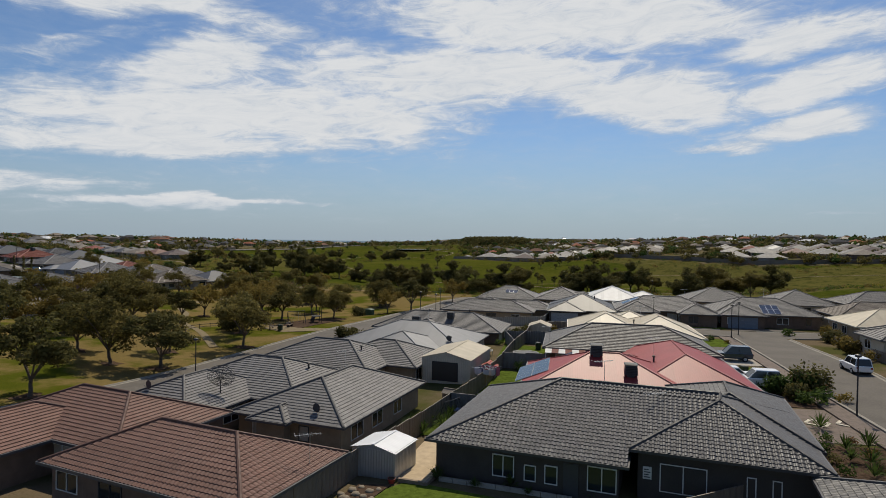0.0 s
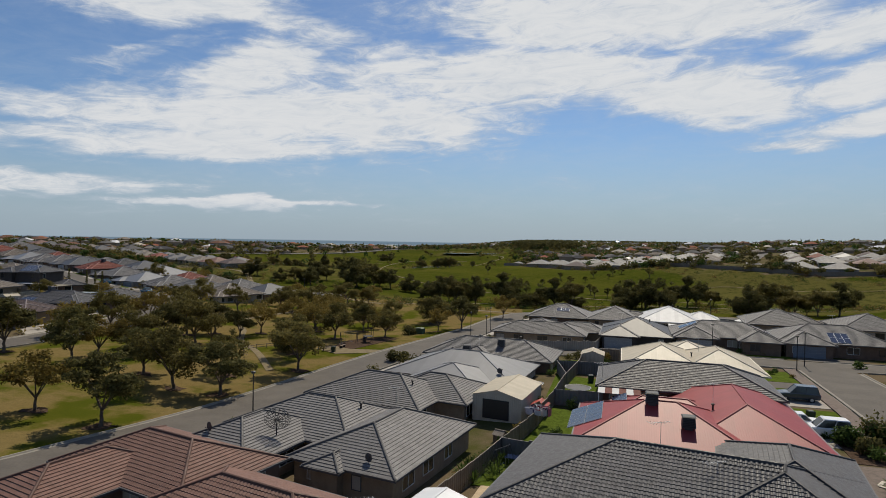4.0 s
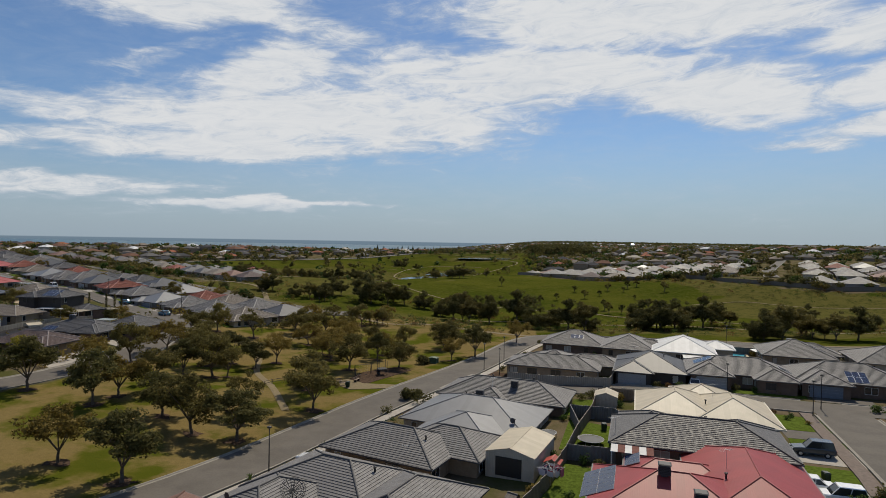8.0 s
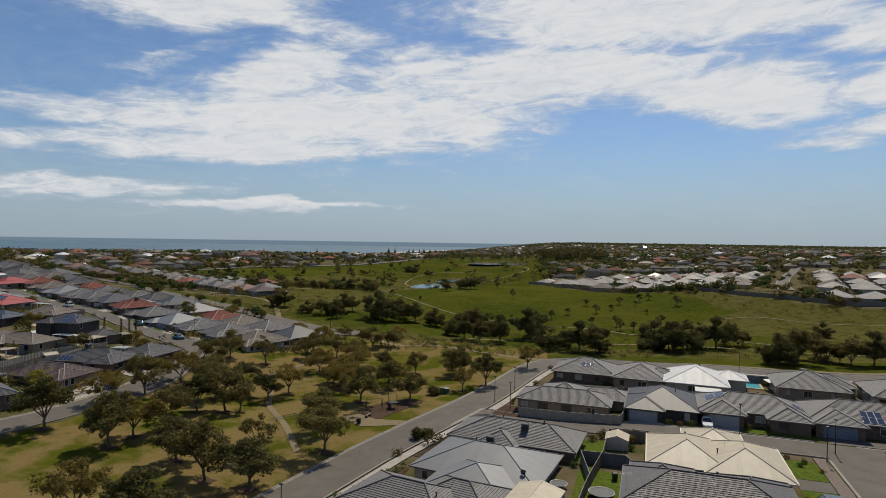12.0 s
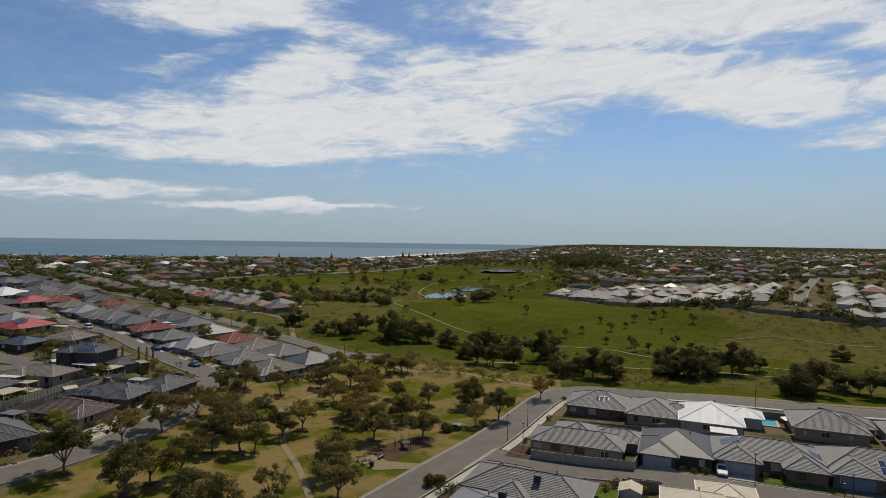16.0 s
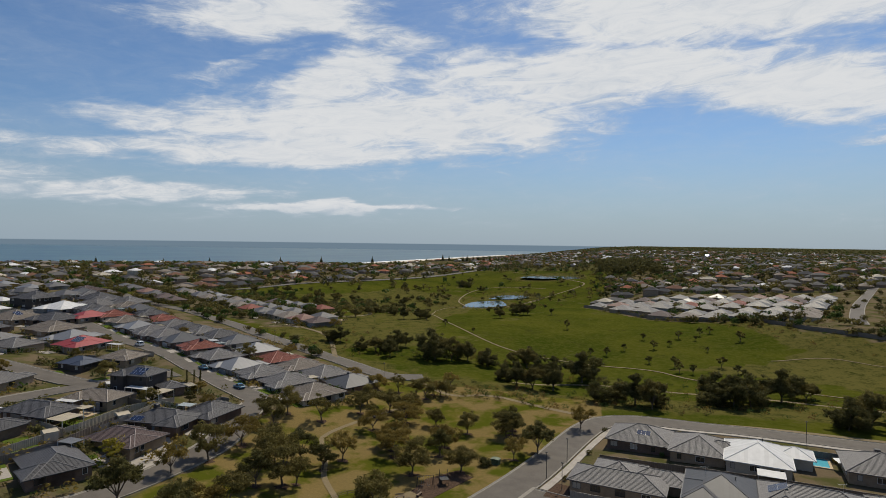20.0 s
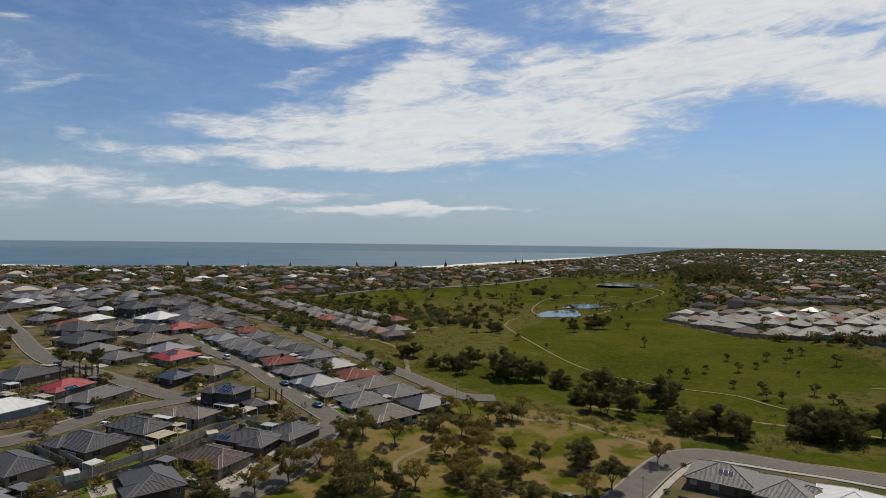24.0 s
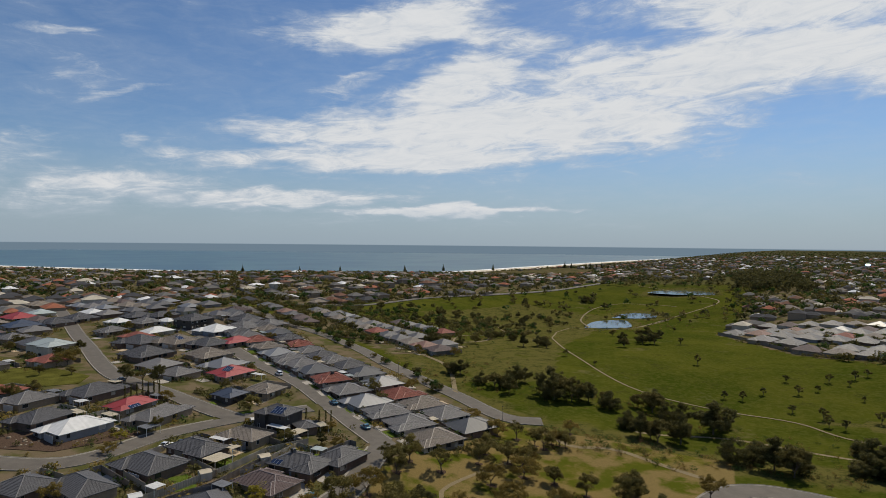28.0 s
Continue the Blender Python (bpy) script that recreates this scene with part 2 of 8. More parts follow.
def ground_z(x, y):
    """Height of the land from spot heights; falls to the beach at the coast."""
    x, y = np.asarray(x, float), np.asarray(y, float)
    top, bottom = 0.0, 0.0
    for a, b, c in SPOTS:
        w = 1 / (((x - a) ** 2 + (y - b) ** 2) / (18 + 0.12 * math.hypot(a, b)) ** 2 + 0.15) ** 2
        top, bottom = top + w * c, bottom + w
    far = np.clip((np.hypot(x, y) - 700) / 900, 0, 1)
    far = far * far * (3 - 2 * far)
    ease = lambda q: np.clip(q, 0, 1) ** 2 * (3 - 2 * np.clip(q, 0, 1))
    east = ease((np.degrees(np.arctan2(x, np.maximum(y, 1.0))) + 10) / 16)
    back = -12 + east * (26 + 18 * ease((np.hypot(x, y) - 2200) / 2300))
    z = top / bottom * (1 - far) + back * far
    if np.any(far > 0.05):
        shore = inland(x, y)
        k = ease((shore + 60) / 560)
        z = np.where(shore < 500, SEA - 0.5 + (z - SEA + 0.5) * k, z)
    return z


def gz(x, y):
    return float(ground_z(x, y))


COAST = [(-5200, 900), (-2600, 1050), (-1394, 1205), (-987, 1340), (-714, 1580), (-580, 2250), (-413, 3180), (-100, 4500), (60, 5200)]
SEA = -26.0


def inland(x, y):
    """Metres from the coast line, positive on the land side."""
    x, y = np.asarray(x, float), np.asarray(y, float)
    best, sign = np.full(x.shape, 1e9), np.ones(x.shape)
    for (a, b), (c, d) in zip(COAST, COAST[1:]):
        ux, uy = c - a, d - b
        k = np.clip(((x - a) * ux + (y - b) * uy) / (ux * ux + uy * uy), 0, 1)
        dist = np.hypot(x - a - k * ux, y - b - k * uy)
        side = (x - a) * uy - (y - b) * ux
        sign = np.where(dist < best, np.sign(side), sign)
        best = np.minimum(best, dist)
    return best * sign


def mesh_object(name, verts, faces, mat, parent=None, label="", uvs=None, smooth=False, mats=None, index=None):
    me = bpy.data.meshes.new(name)
    me.from_pydata([tuple(v) for v in verts], [], faces)
    if uvs is not None:
        me.uv_layers.new(name="UVMap").data.foreach_set("uv", np.asarray(uvs, "f").ravel())
    for m in mats or [mat]:
        me.materials.append(m)
    if index is not None:
        me.polygons.foreach_set("material_index", index)
    if smooth:
        me.polygons.foreach_set("use_smooth", [True] * len(faces))
    ob = new(name, me)
    if parent:
        ob.parent = parent
    if label:
        tagged(ob, label)
    return ob


class Shape:
    """Collects vertices, faces and roof coordinates of one part."""

    def __init__(self):
        self.v, self.f, self.uv = [], [], []

    def poly(self, pts, uv=None):
        n = len(self.v)
        self.v += [tuple(p) for p in pts]
        self.f.append(tuple(range(n, n + len(pts))))
        self.uv += uv or [(0.0, 0.0)] * len(pts)

    def box(self, x0, x1, y0, y1, z0, z1, m=None, taper=0.0):
        t = taper
        p = [Vector(c) for c in ((x0, y0, z0), (x1, y0, z0), (x1, y1, z0), (x0, y1, z0), (x0 + t, y0 + t, z1), (x1 - t, y0 + t, z1), (x1 - t, y1 - t, z1), (x0 + t, y1 - t, z1))]
        if m:
            p = [m @ q for q in p]
        for q in ((3, 2, 1, 0), (4, 5, 6, 7), (0, 1, 5, 4), (1, 2, 6, 5), (2, 3, 7, 6), (3, 0, 4, 7)):
            self.poly([p[k] for k in q])
        return self

    def tube(self, pts, radii, sides=7, cap=True):
        rings = []
        for k, p in enumerate(pts):
            p = Vector(p)
            d = (Vector(pts[min(k + 1, len(pts) - 1)]) - Vector(pts[max(k - 1, 0)])).normalized()
            a = d.orthogonal().normalized()
            b = d.cross(a)
            rings.append([p + (a * math.cos(2 * math.pi * s / sides) + b * math.sin(2 * math.pi * s / sides)) * radii[k] for s in range(sides)])
        for r0, r1 in zip(rings, rings[1:]):
            for s in range(sides):
                self.poly([r0[s], r0[(s + 1) % sides], r1[(s + 1) % sides], r1[s]])
        if cap:
            self.poly(rings[-1])
            self.poly(rings[0][::-1])
        return self

    def bar(self, a, b, w, h):
        """A straight bar from a to b of that width and height."""
        a, b = Vector(a), Vector(b)
        m = Matrix.Translation(a) @ (b - a).to_track_quat("Y", "Z").to_matrix().to_4x4()
        return self.box(-w / 2, w / 2, 0, (b - a).length, -h / 2, h / 2, m)

    def weld(self):
        """Join corners that lie on one another."""
        seen, verts, back = {}, [], []
        for p in self.v:
            key = (round(p[0], 3), round(p[1], 3), round(p[2], 3))
            if key not in seen:
                seen[key] = len(verts)
                verts.append(p)
            back.append(seen[key])
        faces, uv, k = [], [], 0
        for f in self.f:
            part = self.uv[k:k + len(f)]
            k += len(f)
            g, h = [], []
            for i, c in zip(f, part):
                if back[i] not in g:
                    g.append(back[i])
                    h.append(c)
            if len(g) > 2:
                faces.append(tuple(g))
                uv += h
        self.v, self.f, self.uv = verts, faces, uv
        return self

    def make(self, name, mat, parent=None, label="", smooth=False):
        return mesh_object(name, self.v, self.f, mat, parent, label, self.uv, smooth)


def empty(name, x, y, z, rot, label, category, group="", kind=""):
    e = new(name)
    e.matrix_world = pose(x, y, z, 0, 0, rot)
    return tagged(e, label, category, group, kind)


def near_segment(x, y, pts):
    best = np.full(np.shape(x), 1e9)
    for (a, b), (c, d) in zip(pts, pts[1:]):
        ux, uy = c - a, d - b
        k = np.clip(((x - a) * ux + (y - b) * uy) / (ux * ux + uy * uy + 1e-9), 0, 1)
        best = np.minimum(best, np.hypot(x - a - k * ux, y - b - k * uy))
    return best


def inside(x, y, poly):
    hit = np.zeros(np.shape(x), bool)
    for (a, b), (c, d) in zip(poly, poly[1:] + poly[:1]):
        hit ^= ((b > y) != (d > y)) & (x < (c - a) * (y - b) / (d - b + 1e-9) + a)
    return hit


# roads and boundaries of the plan
PARK_ROAD = [(-45, 32), (-33.3, 59.7), (-27.7, 75.7), (-22.8, 88.6), (-17.2, 100), (-7.5, 122), (1, 148), (6, 160), (12, 166.5), (24, 168), (56, 160), (110, 150), (160, 140)]
CROSS_ROAD = [(-10, 112), (0, 108.5), (14, 105.5), (34, 100.5), (56, 95.5), (100, 86)]
EAST_ROAD = [(29, -10), (40.5, 52), (44.5, 68), (50, 92), (51, 97)]
S1 = [(-82, 145), (-99.5, 157), (-121.4, 171.4), (-167, 196.7), (-205, 214), (-290, 258)]
S1B = [(-84, 147), (-80.5, 134), (-77.5, 118), (-79, 101), (-83, 86), (-94, 66)]
LOOP = [(-50, 197), (-64, 194.5), (-90, 213), (-125, 231), (-177, 272), (-247, 300), (-321, 344), (-420, 400)]
S2 = [(-175, 78), (-150, 89), (-143, 100), (-142, 120), (-135, 140), (-122, 163)]
S3 = [(-135, 142), (-168, 146), (-207, 153), (-279, 191), (-328, 217), (-460, 292), (-960, 585)]
FAR_ROAD = [(-760, 250), (-541, 300), (-470, 330), (-420, 385), (-395, 425), (-332, 462), (-297, 478), (-276, 579), (-225, 680), (-173, 782), (-130, 950), (-98, 1157)]
WEST_TOWN = [(-73, 110), (-76, 140), (-62, 172), (-64, 192), (-92, 208), (-178, 268), (-250, 298), (-330, 345), (-900, 640), (-1200, 300), (-600, 0), (-130, 30), (-80, 75)]
NORTH_WEST_TOWN = [(-122, 270), (-132, 325), (-186, 364), (-238, 374), (-305, 348), (-250, 310), (-176, 283), (-145, 263)]
EAST_TOWN = [(5, 432), (45, 368), (90, 350), (112, 312), (150, 278), (420, 240), (1500, 400), (1500, 1500), (300, 1500), (60, 800), (20, 560)]
BEACH_TOWN = [(-410, 432), (-312, 455), (-284, 582), (-182, 785), (-108, 1157), (-400, 1250), (-1200, 900), (-900, 660), (-470, 420)]
HOME_TOWN = [(-44, 10), (-30, 60), (-20, 88), (-14, 101), (-5, 122), (8, 163), (56, 157), (160, 137), (260, 100), (200, -60), (-60, -60)]


PONDS = [[(-95, 510), (-76, 518), (-60, 533), (-64, 562), (-72, 580), (-91, 564), (-97, 540)], [(-84, 592), (-64, 596), (-46, 613), (-49, 646), (-66, 648), (-80, 626)], [(-68, 769), (-30, 762), (8, 786), (3, 830), (-30, 838), (-60, 810)]]
POND_LEVELS = [(pts, sum(float(ground_z(np.array(px), np.array(py))) for px, py in pts) / len(pts) - 0.2) for pts in PONDS]


def build_ground():
    step = lambda lo, hi, s: list(np.arange(lo, hi, s))
    xs = step(-5000, -1000, 200) + step(-1000, -300, 25) + step(-300, -120, 6) + step(-120, 90, 2.5) + step(90, 300, 7) + step(300, 1000, 35) + step(1000, 5001, 200)
    ys = step(-400, 0, 20) + step(0, 200, 2.5) + step(200, 420, 5) + step(420, 860, 8) + step(860, 1000, 20) + step(1000, 2500, 50) + step(2500, 5001, 150)
    X, Y = np.meshgrid(xs, ys, indexing="ij")
    Z = ground_z(X, Y)
    D = inland(X, Y)
    for pts, level in POND_LEVELS:
        cx, cy = sum(p[0] for p in pts) / len(pts), sum(p[1] for p in pts) / len(pts)
        wide = [(cx + (px - cx) * 1.12, cy + (py - cy) * 1.12) for px, py in pts]
        Z = np.where(inside(X, Y, wide), np.minimum(Z, level - 0.7), Z)
    n, m = X.shape
    verts = np.stack([X, Y, Z], -1).reshape(-1, 3)
    ids = np.arange(n * m).reshape(n, m)
    quads = np.stack([ids[:-1, :-1], ids[1:, :-1], ids[1:, 1:], ids[:-1, 1:]], -1).reshape(-1, 4)
    me = bpy.data.meshes.new("ground")
    me.from_pydata(verts.tolist(), [], quads.tolist())
    me.polygons.foreach_set("use_smooth", [True] * len(quads))
    town = np.zeros(X.shape, bool)
    for poly in (WEST_TOWN, NORTH_WEST_TOWN, BEACH_TOWN, EAST_TOWN, HOME_TOWN):
        town |= inside(X, Y, poly)
    far = np.hypot(X, Y) > 900
    woods = np.clip((np.hypot(X, Y) - 800) / 500, 0, 1)
    earth = np.where(town, 1.0, 0.0) + np.where(far & ~town, 0.5, 0.0)
    park = np.where(~town & (Y < 190) & (X < 10), 1.0, 0.0)
    sand = np.clip(1 - np.abs(D - 20) / 45, 0, 1)
    rough = np.where(inside(X, Y, [(40, 250), (75, 262), (98, 282), (85, 335), (30, 420), (120, 330), (160, 270), (400, 225), (400, 170), (130, 215)]), 1.0, 0.0)
    rough = np.maximum(rough, np.exp(-((near_segment(X, Y, [(-110, 225), (-48, 190), (-20, 192), (10, 186), (45, 190), (150, 186)])) / 12) ** 2))
    rough = np.maximum(rough, np.where(inside(X, Y, [(-100, 225), (-180, 285), (-130, 300), (-120, 430), (-240, 470), (-190, 640), (-90, 600), (-75, 340), (-60, 250)]), 0.75, 0.0))
    rough = np.maximum(rough, np.exp(-(np.minimum.reduce([near_segment(X, Y, q + q[:1]) for q in PONDS]) / 14) ** 2))
    heath = np.clip((inland(X, Y) - 40) / 60, 0, 1) * np.clip((520 - inland(X, Y)) / 100, 0, 1)
    for name, field in (("rough", rough), ("heath", heath), ("earth", earth), ("park", park), ("sand", sand), ("woods", woods)):
        me.attributes.new(name, "FLOAT", "POINT").data.foreach_set("value", field.ravel().astype("f"))
    ob = new("ground", me)

    def make(n):
        co = geo_co(n)
        read = lambda a: n.add("ShaderNodeAttribute", attribute_name=a).outputs["Fac"]
        big, mid, small = n.noise(co, 0.02, 4, 0.6), n.noise(co, 0.12, 5, 0.6), n.noise(co, 1.7, 5, 0.65)
        tiny = n.noise(co, 9.0, 3, 0.7)
        lush = n.mix(n.ramp(n.math("ADD", n.math("MULTIPLY", big, 0.6), n.math("MULTIPLY", mid, 0.4)), 0.35, 0.65), (0.034, 0.048, 0.004), (0.076, 0.078, 0.010))
        dry = n.mix(small, (0.138, 0.098, 0.038), (0.235, 0.170, 0.070))
        lawn = n.mix(n.ramp(mid, 0.35, 0.7), (0.068, 0.077, 0.008), (0.130, 0.110, 0.020))
        patch = n.ramp(n.math("ADD", n.math("MULTIPLY", mid, 0.65), n.math("MULTIPLY", n.noise(co, 0.045, 3), 0.5)), 0.50, 0.62)
        parkc = n.mix(patch, lawn, dry)
        tuft = n.ramp(n.noise(co, 0.5, 5, 0.7), 0.45, 0.6)
        lush = n.mix(n.math("MULTIPLY", tuft, 0.35), lush, (0.110, 0.102, 0.024))
        weeds = n.ramp(n.math("ADD", n.math("MULTIPLY", n.noise(co, 0.06, 5, 0.7), 0.7), n.math("MULTIPLY", n.noise(co, 0.9, 4, 0.7), 0.35)), 0.56, 0.66)
        lush = n.mix(n.math("MULTIPLY", weeds, 0.7), lush, (0.030, 0.036, 0.008))
        clumps = n.ramp(n.math("ADD", n.math("MULTIPLY", n.noise(co, 0.22, 5, 0.75), 0.6), n.math("MULTIPLY", n.noise(co, 1.1, 4, 0.7), 0.4)), 0.47, 0.62)
        wild = n.mix(clumps, (0.102, 0.090, 0.026), (0.035, 0.040, 0.010))
        lush = n.mix(n.ramp(n.math("ADD", read("rough"), n.math("MULTIPLY", n.math("SUBTRACT", mid, 0.5), 1.6)), 0.35, 0.75), lush, wild)
        bare = n.ramp(n.math("ADD", n.noise(co, 0.035, 4, 0.65), n.math("MULTIPLY", n.noise(co, 0.4, 3, 0.6), 0.2)), 0.70, 0.80)
        lush = n.mix(n.math("MULTIPLY", bare, 0.5), lush, (0.140, 0.118, 0.052))
        yard = n.mix(n.ramp(mid, 0.4, 0.62), (0.150, 0.112, 0.074), (0.075, 0.074, 0.026))
        edge = n.math("MULTIPLY", n.math("SUBTRACT", mid, 0.5), 0.5)
        field = n.mix(n.ramp(n.math("ADD", read("park"), edge), 0.35, 0.65), lush, parkc)
        col = n.mix(n.ramp(n.math("ADD", read("earth"), edge), 0.3, 0.7), field, yard)
        col = n.mix(n.math("MULTIPLY", read("woods"), n.ramp(n.noise(co, 0.012, 4), 0.3, 0.5, 0.4, 1.0)), col, (0.060, 0.056, 0.030))
        col = n.mix(n.math("MULTIPLY", read("heath"), 0.8), col, n.mix(n.ramp(n.noise(co, 0.05, 4, 0.7), 0.4, 0.6), (0.150, 0.105, 0.060), (0.050, 0.056, 0.022)))
        col = n.mix(n.ramp(read("sand"), 0.25, 0.7), col, (0.50, 0.44, 0.34))
        col = n.mix(n.ramp(tiny, 0.3, 0.75, 0.0, 0.36), col, (0.035, 0.045, 0.012))
        return principled(n, col, 1.0, 0.0, n.math("ADD", small, n.math("MULTIPLY", tiny, 0.5)), 0.7, 0.12, 0.0)
    me.materials.append(material("grass_and_earth", make))
    return tagged(ob, "grassy valley with dry patches, sloping up to suburbs", "ground", kind="structure")


build_ground()


def build_sea():
    s = Shape()
    s.poly([(-5000, 700, SEA), (400, 700, SEA), (400, 5000, SEA), (-5000, 5000, SEA)])

    def make(n):
        co = geo_co(n)
        flatco = n.add("ShaderNodeVectorMath", {0: co, 1: (0.4, 1.0, 1.0)}).outputs[0]
        f = n.noise(co, 0.004, 4, 0.6)
        col = n.mix(n.ramp(f, 0.3, 0.7), (0.045, 0.095, 0.14), (0.075, 0.14, 0.17))
        return principled(n, col, 0.42, 0.0, n.noise(flatco, 0.15, 4, 0.6), 0.5, 0.6, 0.2)
    ob = s.make("water", material("sea_water", make))
    tagged(ob, "calm blue-grey sea reaching to the horizon", "sea", kind="structure")


build_sea()

ASPHALT = plain("asphalt", (0.108, 0.095, 0.080), 0.85, vary=0.22, scale=0.35, bump=0.3, spec=0.3)
CONCRETE = plain("concrete_path", (0.33, 0.30, 0.26), 0.85, vary=0.2, scale=0.8, spec=0.3)
KERB = plain("kerb_concrete", (0.235, 0.215, 0.18), 0.8, vary=0.2, scale=1.2, spec=0.3)
PAVING = plain("brick_paving", (0.150, 0.116, 0.095), 0.85, vary=0.3, scale=3.0, spec=0.3)
GRAVEL = plain("gravel_path", (0.19, 0.15, 0.085), 0.95, vary=0.25, scale=2.0, spec=0.2)
LAWN = plain("green_lawn", (0.085, 0.118, 0.020), 0.95, vary=0.45, scale=2.5, bump=0.8, spec=0.0)
MULCH = plain("bark_mulch", (0.085, 0.058, 0.042), 0.95, vary=0.5, scale=3.0, bump=0.8, spec=0.0)
PALE_PAVE = plain("pale_paving", (0.44, 0.34, 0.22), 0.8, vary=0.2, scale=2.0, spec=0.3)


def smooth_line(pts, gap):
    """Points along a rounded line, about that far apart."""
    p = [Vector((*q, 0)) for q in pts]
    p = [p[0] * 2 - p[1]] + p + [p[-1] * 2 - p[-2]]
    out = []
    for a, b, c, d in zip(p, p[1:], p[2:], p[3:]):
        n = max(1, int((c - b).length / gap))
        for k in range(n):
            t = k / n
            out.append(0.5 * ((2 * b) + (c - a) * t + (2 * a - 5 * b + 4 * c - d) * t * t + (3 * b - a - 3 * c + d) * t ** 3))
    return out + [p[-2]]


def build_beach():
    """Pale sand between the dunes and the sea, with a line of surf."""
    line = smooth_line(COAST[1:-1], 40)
    for name, offsets, mat, label in (("beach", (-10, 15, 40, 65), plain("beach_sand", (0.52, 0.45, 0.34), 0.95, vary=0.12, scale=0.05), "pale sandy beach along the coast"), ("surf", (-38, -24, -9), plain("white_surf", (0.75, 0.76, 0.76), 0.7, vary=0.3, scale=0.03), "thin white line of surf along the beach")):
        rows = []
        for k, p in enumerate(line):
            d = (line[min(k + 1, len(line) - 1)] - line[max(k - 1, 0)]).normalized()
            side = Vector((d.y, -d.x, 0))
            rows.append([p + side * o for o in offsets])
        flatp = np.array([[q.x, q.y] for r in rows for q in r])
        z = np.maximum(ground_z(flatp[:, 0], flatp[:, 1]), SEA) + 0.35
        m = len(offsets)
        faces = [(i * m + j, (i + 1) * m + j, (i + 1) * m + j + 1, i * m + j + 1) for i in range(len(rows) - 1) for j in range(m - 1)]
        tagged(mesh_object(name, [(q[0], q[1], h) for q, h in zip(flatp, z)], faces, mat), label, name, kind="structure")


build_beach()


def ribbon(name, pts, offsets, mat, lift, label="", category="", gap=2.5, kind="structure", parent=None, avoid=()):
    """A strip along a line. offsets: (sideways, height) pairs from its left edge to its right."""
    line = smooth_line(pts, gap)
    rows = []
    for k, p in enumerate(line):
        d = (line[min(k + 1, len(line) - 1)] - line[max(k - 1, 0)]).normalized()
        side = Vector((d.y, -d.x, 0))
        rows.append([p + side * o for o, h in offsets])
    flatp = np.array([[q.x, q.y] for r in rows for q in r])
    z = ground_z(flatp[:, 0], flatp[:, 1]).reshape(len(rows), -1)
    z = z + lift + np.array([h for o, h in offsets])
    verts = [(q.x, q.y, z[i][j]) for i, r in enumerate(rows) for j, q in enumerate(r)]
    m = len(offsets)
    mids = np.array([[(a[0].x + a[-1].x + b[0].x + b[-1].x) / 4, (a[0].y + a[-1].y + b[0].y + b[-1].y) / 4] for a, b in zip(rows, rows[1:])])
    clear = np.ones(len(mids), bool)
    for line, reach in avoid:
        clear &= near_segment(mids[:, 0], mids[:, 1], line) > reach
    faces = [(i * m + j, i * m + j + 1, (i + 1) * m + j + 1, (i + 1) * m + j) for i in range(len(rows) - 1) if clear[i] for j in range(m - 1)]
    if not faces:
        return None
    ob = mesh_object(name, verts, [f[::-1] for f in faces], mat, parent)
    if not parent:
        tagged(ob, label, category, kind=kind)
    return ob


def road(name, pts, width, lift=0.07, paths=(), gap=2.5, label="grey asphalt street with pale concrete kerbs"):
    w = width / 2
    lanes = [(-w + width * k / 6, 0.06 - 0.06 * abs(k - 3) / 3) for k in range(7)]
    r = ribbon(name, pts, lanes, ASPHALT, lift, label, "road", gap)
    others = [([(q.x, q.y) for q in smooth_line(line, 5)], wide / 2 + 0.6) for line, wide in STREETS if line is not pts]
    for s in (-1, 1):
        o = [(s * (w - 0.05), 0.0), (s * (w + 0.22), 0.02), (s * (w + 0.3), 0.13), (s * (w + 0.46), 0.13), (s * (w + 0.48), -0.2)]
        ribbon("kerb", pts, o if s > 0 else o[::-1], KERB, lift, "pale concrete kerb along the street", "kerb", gap, avoid=others)
    for a, b, mat, kind in paths:
        o = [(a, -0.1), (a, 0.12), ((a + b) / 2, 0.13), (b, 0.12), (b, -0.1)]
        ribbon("pavement", pts, o, mat, lift, kind, "pavement", gap, avoid=others)
    return r


STREETS = [(PARK_ROAD, 7.4), (CROSS_ROAD, 7.0), (EAST_ROAD, 7.6), (S1, 7.0), (S1B, 6.5), (LOOP, 6.6), (S2, 6.6), (S3, 6.6), (FAR_ROAD, 7.0)]
road("road", PARK_ROAD, 7.4, paths=[(4.6, 6.2, CONCRETE, "pale concrete footpath beside the street")])
road("road", CROSS_ROAD, 7.0, 0.075)
road("road", EAST_ROAD, 7.6, 0.08, paths=[(-6.2, -4.5, PAVING, "red-brown paved footpath along the street")])
road("road", S1, 7.0, 0.10, gap=4)
road("road", S1B, 6.5, 0.10, gap=4)
road("road", LOOP, 6.6, 0.14, gap=4)
road("road", S2, 6.6, 0.12, gap=4)
road("road", S3, 6.6, 0.16, gap=6)
road("road", FAR_ROAD, 7.0, 0.5, gap=15)
road("road", [(140, 330), (152, 363), (190, 450), (259, 589)], 6.5, 0.35, gap=12, label="pale concrete street climbing through the estate")
for pts, w in (([(-34, 88), (-41.3, 100), (-48.8, 111), (-53, 122), (-57.2, 128.6), (-57.6, 134), (-52, 150), (-44, 168)], 1.2), ([(-49, 190), (-36, 178), (-22, 181), (8, 168), (40, 168), (100, 158)], 2.0),
               ([(-20, 205), (11, 218), (60, 205), (130, 190)], 1.6)):
    ribbon("footpath", pts, [(-w / 2, 0), (w / 2, 0)], GRAVEL, 0.07, "narrow pale gravel path through the park", "path")
